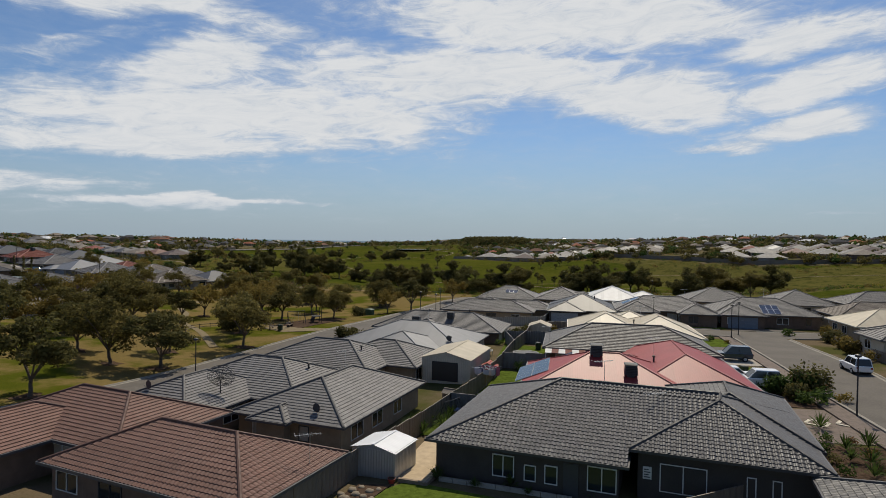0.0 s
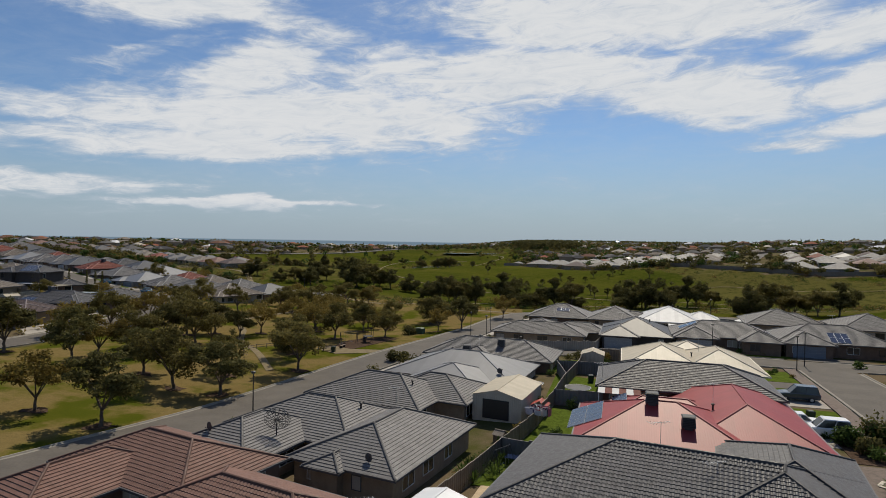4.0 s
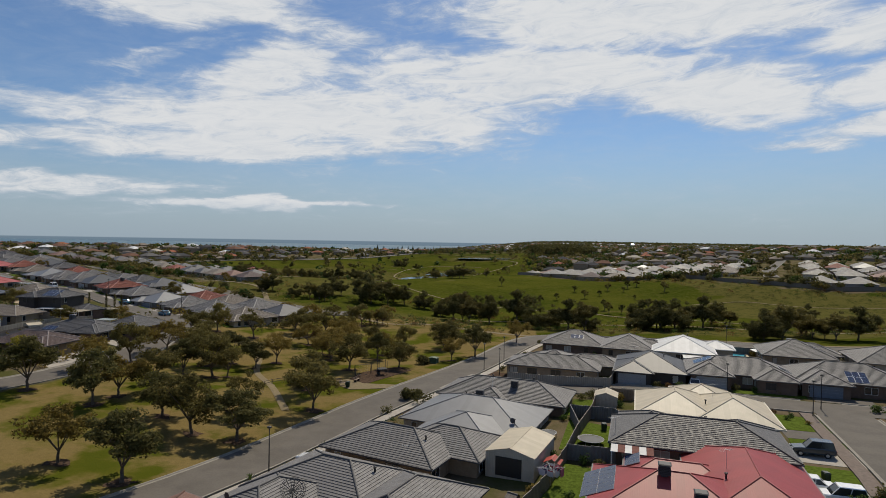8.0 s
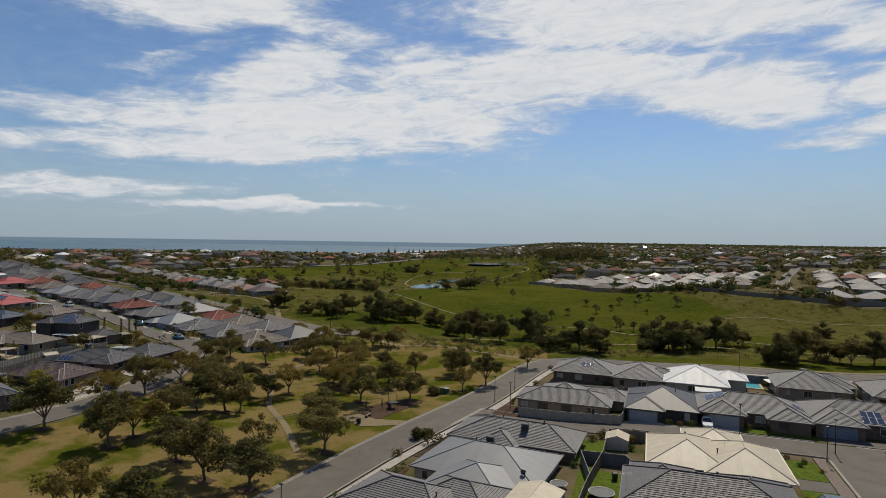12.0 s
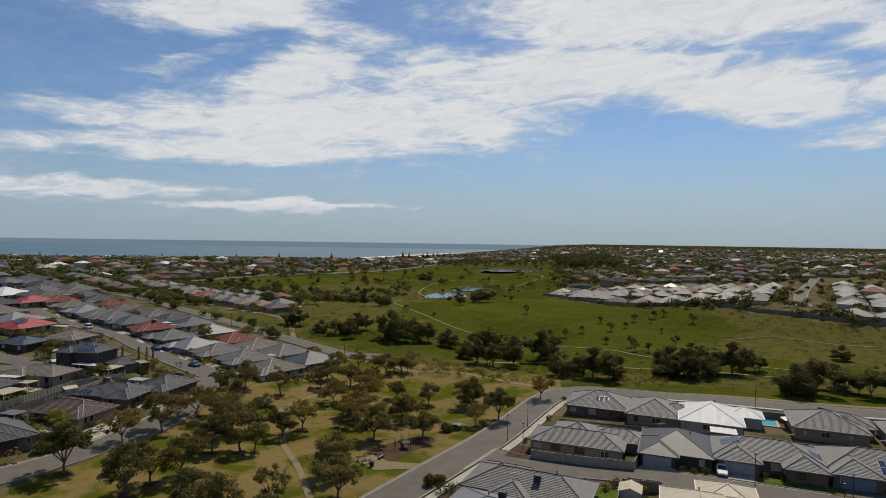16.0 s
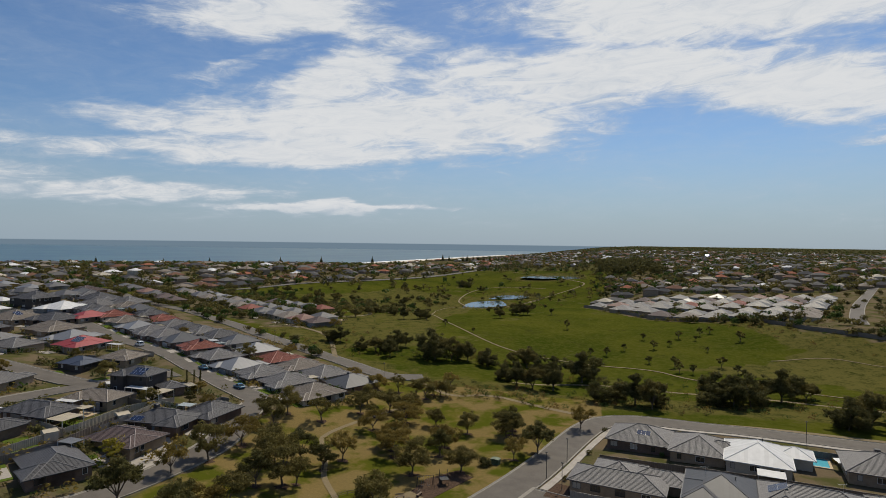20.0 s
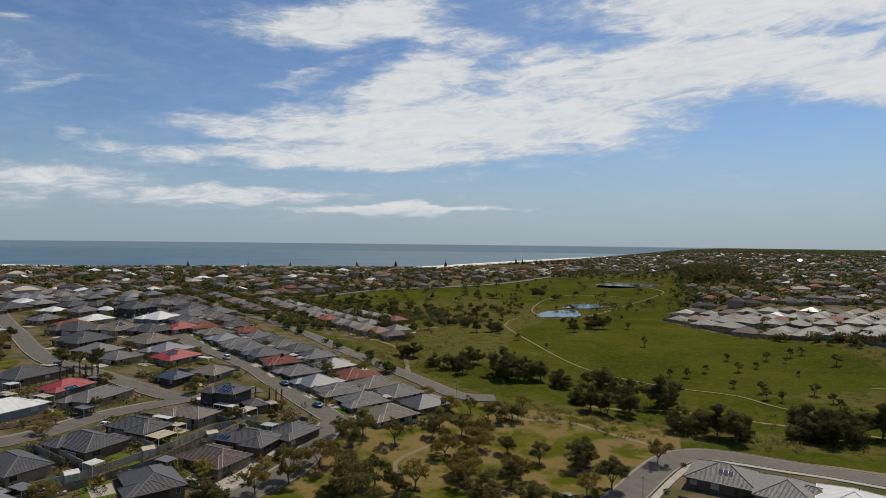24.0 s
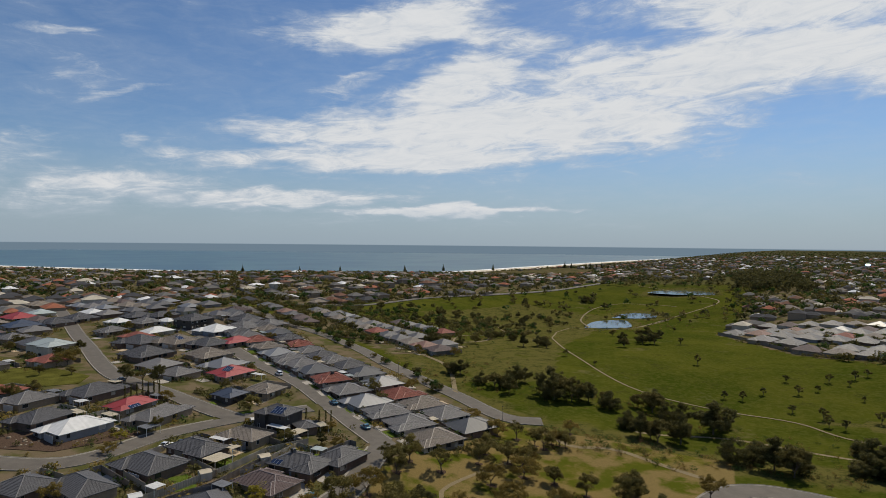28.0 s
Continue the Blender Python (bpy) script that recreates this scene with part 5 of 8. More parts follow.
plant(BIG_KINDS, -5.8, 201.7, 0.98)
plant(BIG_KINDS, -6.1, 208.7, 0.78)
plant(BIG_KINDS, 3.8, 220.8, 1.26)
plant(BIG_KINDS, 6.4, 229.2, 0.88)
plant(BIG_KINDS, -10.5, 224.8, 0.92)
plant(BIG_KINDS, -6.9, 229.9, 0.75)
plant(BIG_KINDS, 9.6, 187.5, 0.92)
plant(BIG_KINDS, 14.1, 190.2, 0.59)
plant(BIG_KINDS, 19.1, 185.7, 1.09)
plant(BIG_KINDS, 15.7, 194.5, 0.77)
plant(BIG_KINDS, 23.6, 182.2, 1.03)
plant(BIG_KINDS, 25.1, 186.3, 0.74)
plant(BIG_KINDS, -22.6, 207.8, 0.69)
plant(BIG_KINDS, 44.5, 199.0, 1.03)
plant(BIG_KINDS, 43.1, 203.5, 0.76)
plant(BIG_KINDS, 48.2, 191.5, 1.09)
plant(BIG_KINDS, 49.2, 199.8, 0.83)
plant(BIG_KINDS, 53.4, 193.9, 1.09)
plant(BIG_KINDS, 58.5, 201.9, 0.90)
plant(BIG_KINDS, 42.0, 192.8, 0.80)
plant(BIG_KINDS, 44.1, 195.9, 0.64)
plant(BIG_KINDS, 55.0, 200.9, 0.69)
plant(BIG_KINDS, 64.6, 202.4, 1.09)
plant(BIG_KINDS, 70.2, 210.7, 0.80)
plant(BIG_KINDS, 73.2, 207.0, 0.80)
plant(BIG_KINDS, 75.8, 210.5, 0.64)
plant(BIG_KINDS, 71.1, 171.8, 0.92)
plant(BIG_KINDS, 72.0, 175.8, 0.57)
plant(BIG_KINDS, 77.9, 175.9, 1.26)
plant(BIG_KINDS, 82.1, 184.8, 0.79)
plant(BIG_KINDS, 87.6, 185.9, 0.92)
plant(BIG_KINDS, 91.2, 190.8, 0.59)
plant(BIG_KINDS, 90.5, 172.8, 1.03)
plant(BIG_KINDS, 88.0, 180.2, 0.83)
plant(BIG_KINDS, 96.0, 172.4, 1.03)
plant(BIG_KINDS, 90.5, 178.7, 0.64)
plant(BIG_KINDS, 113.0, 235.8, 0.69)
plant(SMALL_KINDS, 8.1, 269.4, 1)
plant(SMALL_KINDS, 15.2, 269.8, 1.2)
plant(SMALL_KINDS, 23.4, 279.1, 1)
plant(SMALL_KINDS, 31.9, 259.6, 1)
plant(SMALL_KINDS, 36.7, 282.9, 1)
plant(SMALL_KINDS, 44.4, 288.6, 0.8)
plant(SMALL_KINDS, 41.1, 253.2, 1.1)
plant(SMALL_KINDS, 41.4, 244.7, 1.1)
plant(SMALL_KINDS, 46.0, 242.2, 1.1)
plant(SMALL_KINDS, 58.6, 253.2, 1.1)
plant(SMALL_KINDS, 62.3, 243.2, 1.1)
plant(SMALL_KINDS, 61.9, 234.2, 1.2)
plant(SMALL_KINDS, 58.9, 280.2, 0.7)
plant(SMALL_KINDS, 57.5, 299.9, 0.7)
plant(SMALL_KINDS, 77.1, 299.0, 1.3)
plant(SMALL_KINDS, -66.7, 310.1, 1.2)
plant(SMALL_KINDS, -24.1, 522.7, 1.2)
plant(SMALL_KINDS, -13.1, 377.3, 1.2)
plant(SMALL_KINDS, -2.7, 319.1, 1.2)
plant(SMALL_KINDS, -22.4, 589.7, 1.2)
plant(SMALL_KINDS, -13.4, 582.3, 1.2)
plant(SMALL_KINDS, -6.2, 706.9, 1)
plant(SMALL_KINDS, 7.7, 686.8, 1)
plant(SMALL_KINDS, 61.6, 310.2, 1.2)
plant(SMALL_KINDS, 67.3, 316.5, 1)
plant(SMALL_KINDS, 50.4, 303.0, 1)
plant(SMALL_KINDS, 33.6, 299.0, 1)
plant(SMALL_KINDS, -49.2, 295.3, 0.8)
plant(BIG_KINDS, -72.7, 240.1, 0.80)
plant(BIG_KINDS, -70.1, 244.4, 0.64)
plant(BIG_KINDS, -94.5, 324.5, 0.69)
plant(BIG_KINDS, -88.3, 332.4, 0.69)
plant(BIG_KINDS, -124.3, 404.6, 0.57)
plant(BIG_KINDS, -63.9, 457.4, 0.69)
plant(BIG_KINDS, -43.1, 356.5, 0.69)
plant(BIG_KINDS, -29.9, 371.8, 0.69)
plant(BIG_KINDS, -27.1, 401.4, 0.57)
plant(BIG_KINDS, -43.8, 511.6, 0.57)
plant(BIG_KINDS, -119.9, 313.7, 0.69)
plant(BIG_KINDS, -166.7, 462.0, 0.57)
plant(BIG_KINDS, -196.9, 506.8, 0.57)
plant(BIG_KINDS, -164.6, 544.0, 0.57)
plant(BIG_KINDS, -155.7, 562.6, 0.46)
plant(BIG_KINDS, -128.9, 685.7, 0.92)
plant(BIG_KINDS, -126.4, 727.1, 0.69)
plant(BIG_KINDS, -100.7, 650.7, 0.80)
plant(BIG_KINDS, -158.8, 730.5, 0.57)
plant(BIG_KINDS, -205.7, 656.0, 0.69)
plant(BIG_KINDS, -88.6, 778.8, 0.69)


def valley_groves():
    """Groups of dark trees along the rough side of the valley."""
    rng = random.Random(14)
    for cx, cy, n, wide in ((-267, 476, 4, 14), (-213, 482, 5, 14), (-163, 509, 4, 14), (-124, 344, 4, 9), (-136, 301, 4, 7), (-92, 337, 3, 6), (-40, 372, 4, 8), (-32, 398, 3, 8), (-130, 690, 4, 12), (-205, 420, 4, 12), (-173, 618, 4, 14), (-98, 236, 3, 5)):
        for _ in range(n):
            plant(BIG_KINDS, cx + rng.gauss(0, wide), cy + rng.gauss(0, wide * 0.6), rng.uniform(0.5, 0.85))


valley_groves()


def park_infill():
    rng = random.Random(9)
    zone = [(-62, 100), (-52, 170), (-46, 182), (-30, 172), (-12, 150), (-30, 128), (-38, 112), (-50, 96)]
    done = 0
    while done < 16:
        x, y = rng.uniform(-65, -10), rng.uniform(95, 185)
        if inside(np.array(x), np.array(y), zone) and near_segment(np.array(x), np.array(y), S1B) > 6:
            plant(PARK_KINDS, x, y, rng.uniform(0.7, 0.95))
            done += 1


park_infill()


def far_woods():
    """Distant tree crowns between the roofs and along the valley."""
    rng = random.Random(33)
    shapes = {"dark": Shape(), "gum": Shape(), "green": Shape()}
    pts = []
    for _ in range(27000):
        a = rng.uniform(-70, 48)
        r = 230 + 3600 * rng.random() ** 1.2
        pts.append((r * math.sin(radians(a)), r * math.cos(radians(a))))
    X, Y = np.array(pts).T
    open_field = inside(X, Y, [(-48, 195), (-95, 215), (-180, 275), (-120, 330), (-110, 440), (-100, 520), (40, 600), (20, 440), (60, 360), (112, 312), (150, 280), (400, 230), (400, 150), (60, 170)])
    west_field = inside(X, Y, [(-340, 460), (-190, 480), (-120, 600), (-60, 800), (-250, 900), (-330, 700), (-420, 560)])
    west_field &= X > np.interp(Y, [428, 449, 579, 782, 1157], [-406, -305, -276, -173, -98])
    east = inside(X, Y, EAST_NEAR)
    houses = inside(X, Y, WEST_TOWN) & (Y < 330)
    dunes = inside(X, Y, [(-620, 1150), (-560, 1640), (-440, 2000), (-288, 1700), (-270, 1250), (-400, 1130)])
    keep = (inland(X, Y) > 120) & ~open_field & ~dunes
    Z = ground_z(X, Y)
    for x, y, z, k, w, e, hs in zip(X, Y, Z, keep, west_field, east, houses):
        if not k or (w and rng.random() < 0.75) or (e and rng.random() < 0.7) or hs:
            continue
        if -115 < x < 25 and 480 < y < 850 and rng.random() < 0.85:
            continue
        near = math.hypot(x, y) < 600
        s = shapes[rng.choice(("dark", "dark", "gum", "gum", "green"))]
        h = rng.uniform(3.0, 6.0) if near else rng.uniform(5.0, 10.0)
        c = Vector((x, y, z + h * 0.45))
        for q in range(3 if near else 2):
            leaf_clump(s, c + Vector((rng.gauss(0, h * 0.22), rng.gauss(0, h * 0.22), rng.gauss(0, h * 0.08))), h * rng.uniform(0.32, 0.48), 48 if near else 13, h * (0.12 if near else 0.2), rng)
    for _ in range(420):
        x, y = rng.uniform(35, 125), rng.uniform(810, 1120)
        h = rng.uniform(9, 13)
        z = gz(x, y)
        for q in range(3):
            leaf_clump(shapes["dark"], Vector((x, y, z + h * (0.3 + 0.22 * q))), h * (0.34 - 0.06 * q), 16, h * 0.13, rng, 1.0)
    holder = empty("far_woods", 0, 800, 0, 0, "distant dark green trees scattered between roofs", "trees", kind="stuff")
    for kind, s in shapes.items():
        ob = s.make("crowns", LEAVES[kind])
        ob.parent, ob.matrix_parent_inverse = holder, holder.matrix_world.inverted()
        tagged(ob, kind="stuff")


far_woods()


def estate_gardens():
    """Shrubs, hedges and small trees filling the yards of the estates."""
    rng = random.Random(41)
    shapes = {"dark": Shape(), "green": Shape(), "olive": Shape(), "gum": Shape()}
    spots = [(h[0].inverted().translation.xy, h[2]) for h in HOUSES]
    trees = 0
    for _ in range(9000):
        k = rng.randrange(len(HOUSES))
        c = spots[k][0]
        if c.x > -70 and c.y < 300 or c.y > 480:
            continue
        a, d = rng.uniform(0, 2 * math.pi), rng.uniform(7, 13)
        x, y = c.x + math.cos(a) * d, c.y + math.sin(a) * d
        q = Vector((x, y, 0))
        if any((o - q.xy).length < 16 and any(w[0] - 0.6 < (HOUSES[i][0] @ q).x < w[1] + 0.6 and w[2] - 0.6 < (HOUSES[i][0] @ q).y < w[3] + 0.6 for w in ws) for i, (o, ws) in enumerate(spots)):
            continue
        road_gap = min(near_segment(np.array(x), np.array(y), line) for line in (S1, S1B, S2, S3, LOOP))
        if road_gap < 5:
            continue
        if rng.random() < 0.10 and trees < 50 and c.x < -70:
            plant(PARK_KINDS, x, y, rng.uniform(0.45, 0.8))
            trees += 1
            continue
        z, s = gz(x, y), shapes[rng.choice(("dark", "dark", "green", "olive", "gum"))]
        r = rng.choice((0.7, 0.9, 1.1, 1.4, 1.8))
        for b in range(rng.randrange(1, 4)):
            leaf_clump(s, Vector((x + rng.gauss(0, r * 0.8), y + rng.gauss(0, r * 0.8), z + r * 0.6)), r * rng.uniform(0.7, 1.1), 26, r * 0.24, rng, 0.85)
    holder = empty("garden_shrubbery", -150, 150, 0, 0, "dark green shrubs and hedges in estate yards", "shrubs", kind="stuff")
    for kind, s in shapes.items():
        ob = s.make("shrubs", LEAVES[kind])
        ob.parent, ob.matrix_parent_inverse = holder, holder.matrix_world.inverted()
        tagged(ob, kind="stuff")


estate_gardens()

# ---- things in the streets and yards ----
BLACK = plain("black_paint", (0.02, 0.02, 0.022), 0.5, vary=0.1)
STEEL = plain("galvanised_steel", (0.45, 0.46, 0.47), 0.4, 0.6, vary=0.1)
RUBBER = plain("tyre_rubber", (0.018, 0.018, 0.018), 0.8, vary=0.1)
LAMP_GLASS = plain("clear_lens", (0.6, 0.6, 0.58), 0.2, vary=0.05)
RED_PAINT = plain("red_paint", (0.32, 0.04, 0.03), 0.5, vary=0.15)
BLUE_PLASTIC = plain("blue_plastic", (0.03, 0.09, 0.30), 0.4, vary=0.1)
TIMBER = plain("weathered_timber", (0.20, 0.15, 0.11), 0.85, vary=0.3, scale=3)
STONE = plain("pale_rock", (0.22, 0.18, 0.13), 0.9, vary=0.3, scale=3, bump=0.6)
FENCE_BROWN = plain("brown_sheet_fence", (0.175, 0.140, 0.108), 0.6, vary=0.18, scale=0.8)
FENCE_GREY = plain("grey_sheet_fence", (0.16, 0.15, 0.14), 0.6, vary=0.18, scale=0.8)
FENCE_CREAM = plain("cream_sheet_fence", (0.33, 0.29, 0.23), 0.6, vary=0.15, scale=0.8)


RESERVE = plain("reserve_grass", (0.088, 0.086, 0.020), 0.95, vary=0.5, scale=0.15, bump=0.8, spec=0.0)


def patch(poly, mat, label, category="lawn", lift=0.05, name="lawn"):
    """A flat bed draped over the ground."""
    pts = []
    for (a, b), (c, d) in zip(poly, poly[1:] + poly[:1]):
        n = max(1, int(math.hypot(c - a, d - b) / 1.5))
        pts += [(a + (c - a) * k / n, b + (d - b) * k / n) for k in range(n)]
    cx, cy = sum(p[0] for p in poly) / len(poly), sum(p[1] for p in poly) / len(poly)
    rings = [[(cx + (x - cx) * f, cy + (y - cy) * f) for x, y in pts] for f in (1.0, 0.66, 0.33)]
    flatp = [p for r in rings for p in r] + [(cx, cy)]
    z = ground_z(np.array([p[0] for p in flatp]), np.array([p[1] for p in flatp])) + lift
    verts = [(p[0], p[1], q) for p, q in zip(flatp, z)]
    n = len(pts)
    verts += [(p[0], p[1], q - 0.25) for p, q in zip(flatp[:n], z[:n])]
    low = 3 * n + 1
    faces = [(r * n + k, r * n + (k + 1) % n, (r + 1) * n + (k + 1) % n, (r + 1) * n + k) for r in range(2) for k in range(n)]
    faces += [(2 * n + k, 2 * n + (k + 1) % n, 3 * n) for k in range(n)]
    faces += [(k, low + k, low + (k + 1) % n, (k + 1) % n) for k in range(n)]
    return tagged(mesh_object(name, verts, faces, mat), label, category, kind="structure")


def box_patch(x, y, w, d, rot, mat, label, category="driveway", lift=0.06, name="driveway"):
    c, s = math.cos(radians(rot)), math.sin(radians(rot))
    return patch([(x + a * c - b * s, y + a * s + b * c) for a, b in ((-w / 2, -d / 2), (w / 2, -d / 2), (w / 2, d / 2), (-w / 2, d / 2))], mat, label, category, lift, name)


def fence(pts, height=1.8, mat=None, label="brown ribbed sheet metal boundary fence", group="boundary fences", joined=False):
    """Posts and ribbed panels along a line."""
    mat = mat or FENCE_BROWN
    line = [Vector((*p, 0)) for p in pts]
    f = empty("fence", pts[0][0], pts[0][1], gz(*pts[0]), 0, label, "fence", group)
    base = f.matrix_world.translation
    sheet, last = Shape(), None
    for a, b in zip(line, line[1:] if not joined else ()):
        n = max(1, round((b - a).length / 2.4))
        d = (b - a).normalized()
        side = Vector((d.y, -d.x, 0))
        for k in range(n):
            p, q = a.lerp(b, k / n), a.lerp(b, (k + 1) / n)
            zp, zq = gz(p.x, p.y), gz(q.x, q.y)
            z = (zp + zq) / 2
            s = Shape()
            ribs = 12
            prev = None
            for r in range(ribs + 1):
                e = p.lerp(q, r / ribs) + side * (0.025 if r % 2 else -0.025)
                cur = (Vector((e.x, e.y, z - 0.35)) - base, Vector((e.x, e.y, z + height)) - base)
                if prev:
                    s.poly([prev[0], cur[0], cur[1], prev[1]])
                    s.poly([prev[1] + side * 0.03, cur[1] + side * 0.03, cur[0] + side * 0.03, prev[0] + side * 0.03])
                prev = cur
            top = Vector((0, 0, z + height)) - base
            s.bar(Vector((p.x, p.y, 0)) + top, Vector((q.x, q.y, 0)) + top, 0.07, 0.05)
            s.make("panel", mat, f)
            t = Vector((p.x, p.y, zp)) - base
            Shape().box(t.x - 0.04, t.x + 0.04, t.y - 0.04, t.y + 0.04, t.z - 0.5, t.z + height + 0.05).make("post", mat, f)
    for a, b in zip(line, line[1:] if joined else ()):
        n = max(2, round((b - a).length / 0.8))
        d = (b - a).normalized()
        side = Vector((d.y, -d.x, 0))
        for k in range(n + 1):
            e = a.lerp(b, k / n) + side * (0.025 if k % 2 else -0.025)
            z = gz(e.x, e.y)
            cur = [Vector((e.x, e.y, z - 0.35)) - base, Vector((e.x, e.y, z + height)) - base, Vector((e.x, e.y, z + height)) + side * 0.06 - base, Vector((e.x, e.y, z - 0.35)) + side * 0.06 - base]
            if last:
                for q in range(3):
                    sheet.poly([last[q], cur[q], cur[q + 1], last[q + 1]])
            last = cur
    if joined:
        sheet.weld()
        sheet.make("sheet", mat, f)
    return f


PAINTS = {}


def paint(name, color):
    if name not in PAINTS:
        PAINTS[name] = material("car_paint_" + name, lambda n: principled(n, n.mix(n.noise(geo_co(n), 2.0, 3), dark(color, 0.9), dark(color, 1.08)), 0.25, 0.0, None, spec=0.6, **{"Coat Weight": 0.6}))
    return PAINTS[name]


def car(x, y, rot, color="white", rgb=(0.75, 0.75, 0.74), kind="suv", label=""):
    """A parked car, nose along its own +y."""
    tall = kind == "suv"
    L, Wd, H = (4.7, 1.85, 1.78) if tall else (4.4, 1.76, 1.45)
    c = empty("car", x, y, gz(x, y) + 0.12, rot, label or "parked %s %s on the street" % (color, "four-wheel drive" if tall else "sedan"), "car", "parked cars")
    p = paint(color, rgb)
    w = Wd / 2
    waist = 0.98 if tall else 0.86
    body = Shape()
    secs = [(-L / 2, w * 0.86, 0.42, waist * 0.92), (-L / 2 + 0.12, w * 0.96, 0.30, waist), (-L / 4, w, 0.26, waist + 0.03), (L * 0.16, w, 0.26, waist), (L / 2 - 0.9, w * 0.97, 0.26, waist - 0.05), (L / 2 - 0.18, w * 0.9, 0.30, waist - 0.16), (L / 2, w * 0.78, 0.40, waist - 0.30)]
    rings = []
    for yy, hw, lo, hi in secs:
        rings.append([Vector((-hw * 0.94, yy, lo)), Vector((hw * 0.94, yy, lo)), Vector((hw, yy, lo + 0.2)), Vector((hw, yy, hi - 0.1)), Vector((hw * 0.9, yy, hi)), Vector((-hw * 0.9, yy, hi)), Vector((-hw, yy, hi - 0.1)), Vector((-hw, yy, lo + 0.2))])
    for a, b in zip(rings, rings[1:]):
        for k in range(8):
            body.poly([a[k], a[(k + 1) % 8], b[(k + 1) % 8], b[k]])
    body.poly(rings[0][::-1])
    body.poly(rings[-1])
    body.weld().make("body", p, c)
    back, front = (-L / 2 + 0.16, L * 0.2) if tall else (-L / 2 + 0.75, L * 0.18)
    tb, tf = back + (0.22 if tall else 0.65), front - 0.75
    lo = [Vector((-w * 0.88, back, waist - 0.03)), Vector((w * 0.88, back, waist - 0.03)), Vector((w * 0.88, front, waist - 0.05)), Vector((-w * 0.88, front, waist - 0.05))]
    hi = [Vector((-w * 0.74, tb, H - 0.06)), Vector((w * 0.74, tb, H - 0.06)), Vector((w * 0.74, tf, H - 0.06)), Vector((-w * 0.74, tf, H - 0.06))]
    g = Shape()
    for k in range(4):
        g.poly([lo[k], lo[(k + 1) % 4], hi[(k + 1) % 4], hi[k]])
    g.make("side_window", GLASS, c, "dark tinted windows")
    r = Shape()
    r.box(-w * 0.76, w * 0.76, tb - 0.05, tf + 0.05, H - 0.08, H, None, 0.05)
    for sx in (-1, 1):
        for a, b in ((0, 0), (3, 3)) if sx < 0 else ((1, 1), (2, 2)):
            r.bar(lo[a], hi[b], 0.07, 0.06)
        m = (lo[0 if sx < 0 else 1] + lo[3 if sx < 0 else 2]) / 2
        n = (hi[0 if sx < 0 else 1] + hi[3 if sx < 0 else 2]) / 2
        r.bar(m, n, 0.07, 0.05)
    r.make("roof", p, c)
    for sx in (-1, 1):
        for yy in (-L * 0.29, L * 0.31):
            t = Shape().tube([(sx * (w - 0.2), yy, 0.26), (sx * (w + 0.01), yy, 0.26)], [0.36 if tall else 0.32] * 2, 14)
            wheel = t.make("wheel", RUBBER, c)
            Shape().tube([(sx * (w - 0.02), yy, 0.26), (sx * (w + 0.025), yy, 0.26)], [0.21, 0.19], 10).make("rim", STEEL, wheel)
        Shape().box(sx * w * 0.62 - 0.18, sx * w * 0.62 + 0.18, L / 2 - 0.14, L / 2 + 0.01, waist - 0.36, waist - 0.2).make("headlight", LAMP_GLASS, c)
        Shape().box(sx * w * 0.74 - 0.1, sx * w * 0.74 + 0.1, -L / 2 - 0.02, -L / 2 + 0.1, waist - 0.3, waist - 0.08).make("tail_light", RED_PAINT, c)
    return c


car(32.6, 60.8, 78, "white", (0.78, 0.78, 0.77), "suv", "white four-wheel drive wagon parked on a driveway")
car(31.2, 63.6, 78, "white", (0.78, 0.78, 0.77), "sedan", "white sedan parked on a driveway beside a wagon")
car(36.8, 74.6, 78, "dark blue", (0.03, 0.045, 0.06), "suv", "dark four-wheel drive with roof rack on a driveway")
car(47.2, 67.0, -14, "white", (0.72, 0.72, 0.70), "suv", "white boxy four-wheel drive parked at the kerb")
car(33.1, 107.2, 168, "silver", (0.62, 0.63, 0.64), "sedan", "silver sedan parked on a driveway")
car(-82.4, 110.4, 60, "blue", (0.03, 0.14, 0.22), "sedan", "teal blue hatchback parked on a driveway")
car(-95.4, 155.4, 60, "blue", (0.03, 0.14, 0.22), "sedan", "blue sedan parked in the estate street")
car(-118.6, 171.6, 60, "blue", (0.03, 0.14, 0.22), "sedan", "blue sedan parked in the estate street")
car(-158.2, 190.0, 60, "white", (0.78, 0.78, 0.77), "suv", "white wagon parked in the estate street")
car(-196.0, 147.5, 80, "dark blue", (0.03, 0.045, 0.06), "sedan", "dark sedan driving past the corner")
car(-133.4, 113.6, 10, "white", (0.78, 0.78, 0.77), "sedan", "white sedan parked beside a fence")
car(-131.0, 117.0, 10, "black", (0.02, 0.02, 0.02), "sedan", "black sedan parked beside a fence")
car(-26.3, 69.4, -19, "silver", (0.62, 0.63, 0.64), "sedan", "silver sedan parked close to the eaves").matrix_world = pose(-22.6, 67.6, gz(-22.6, 67.6) + 0.1, 0, 0, 70)


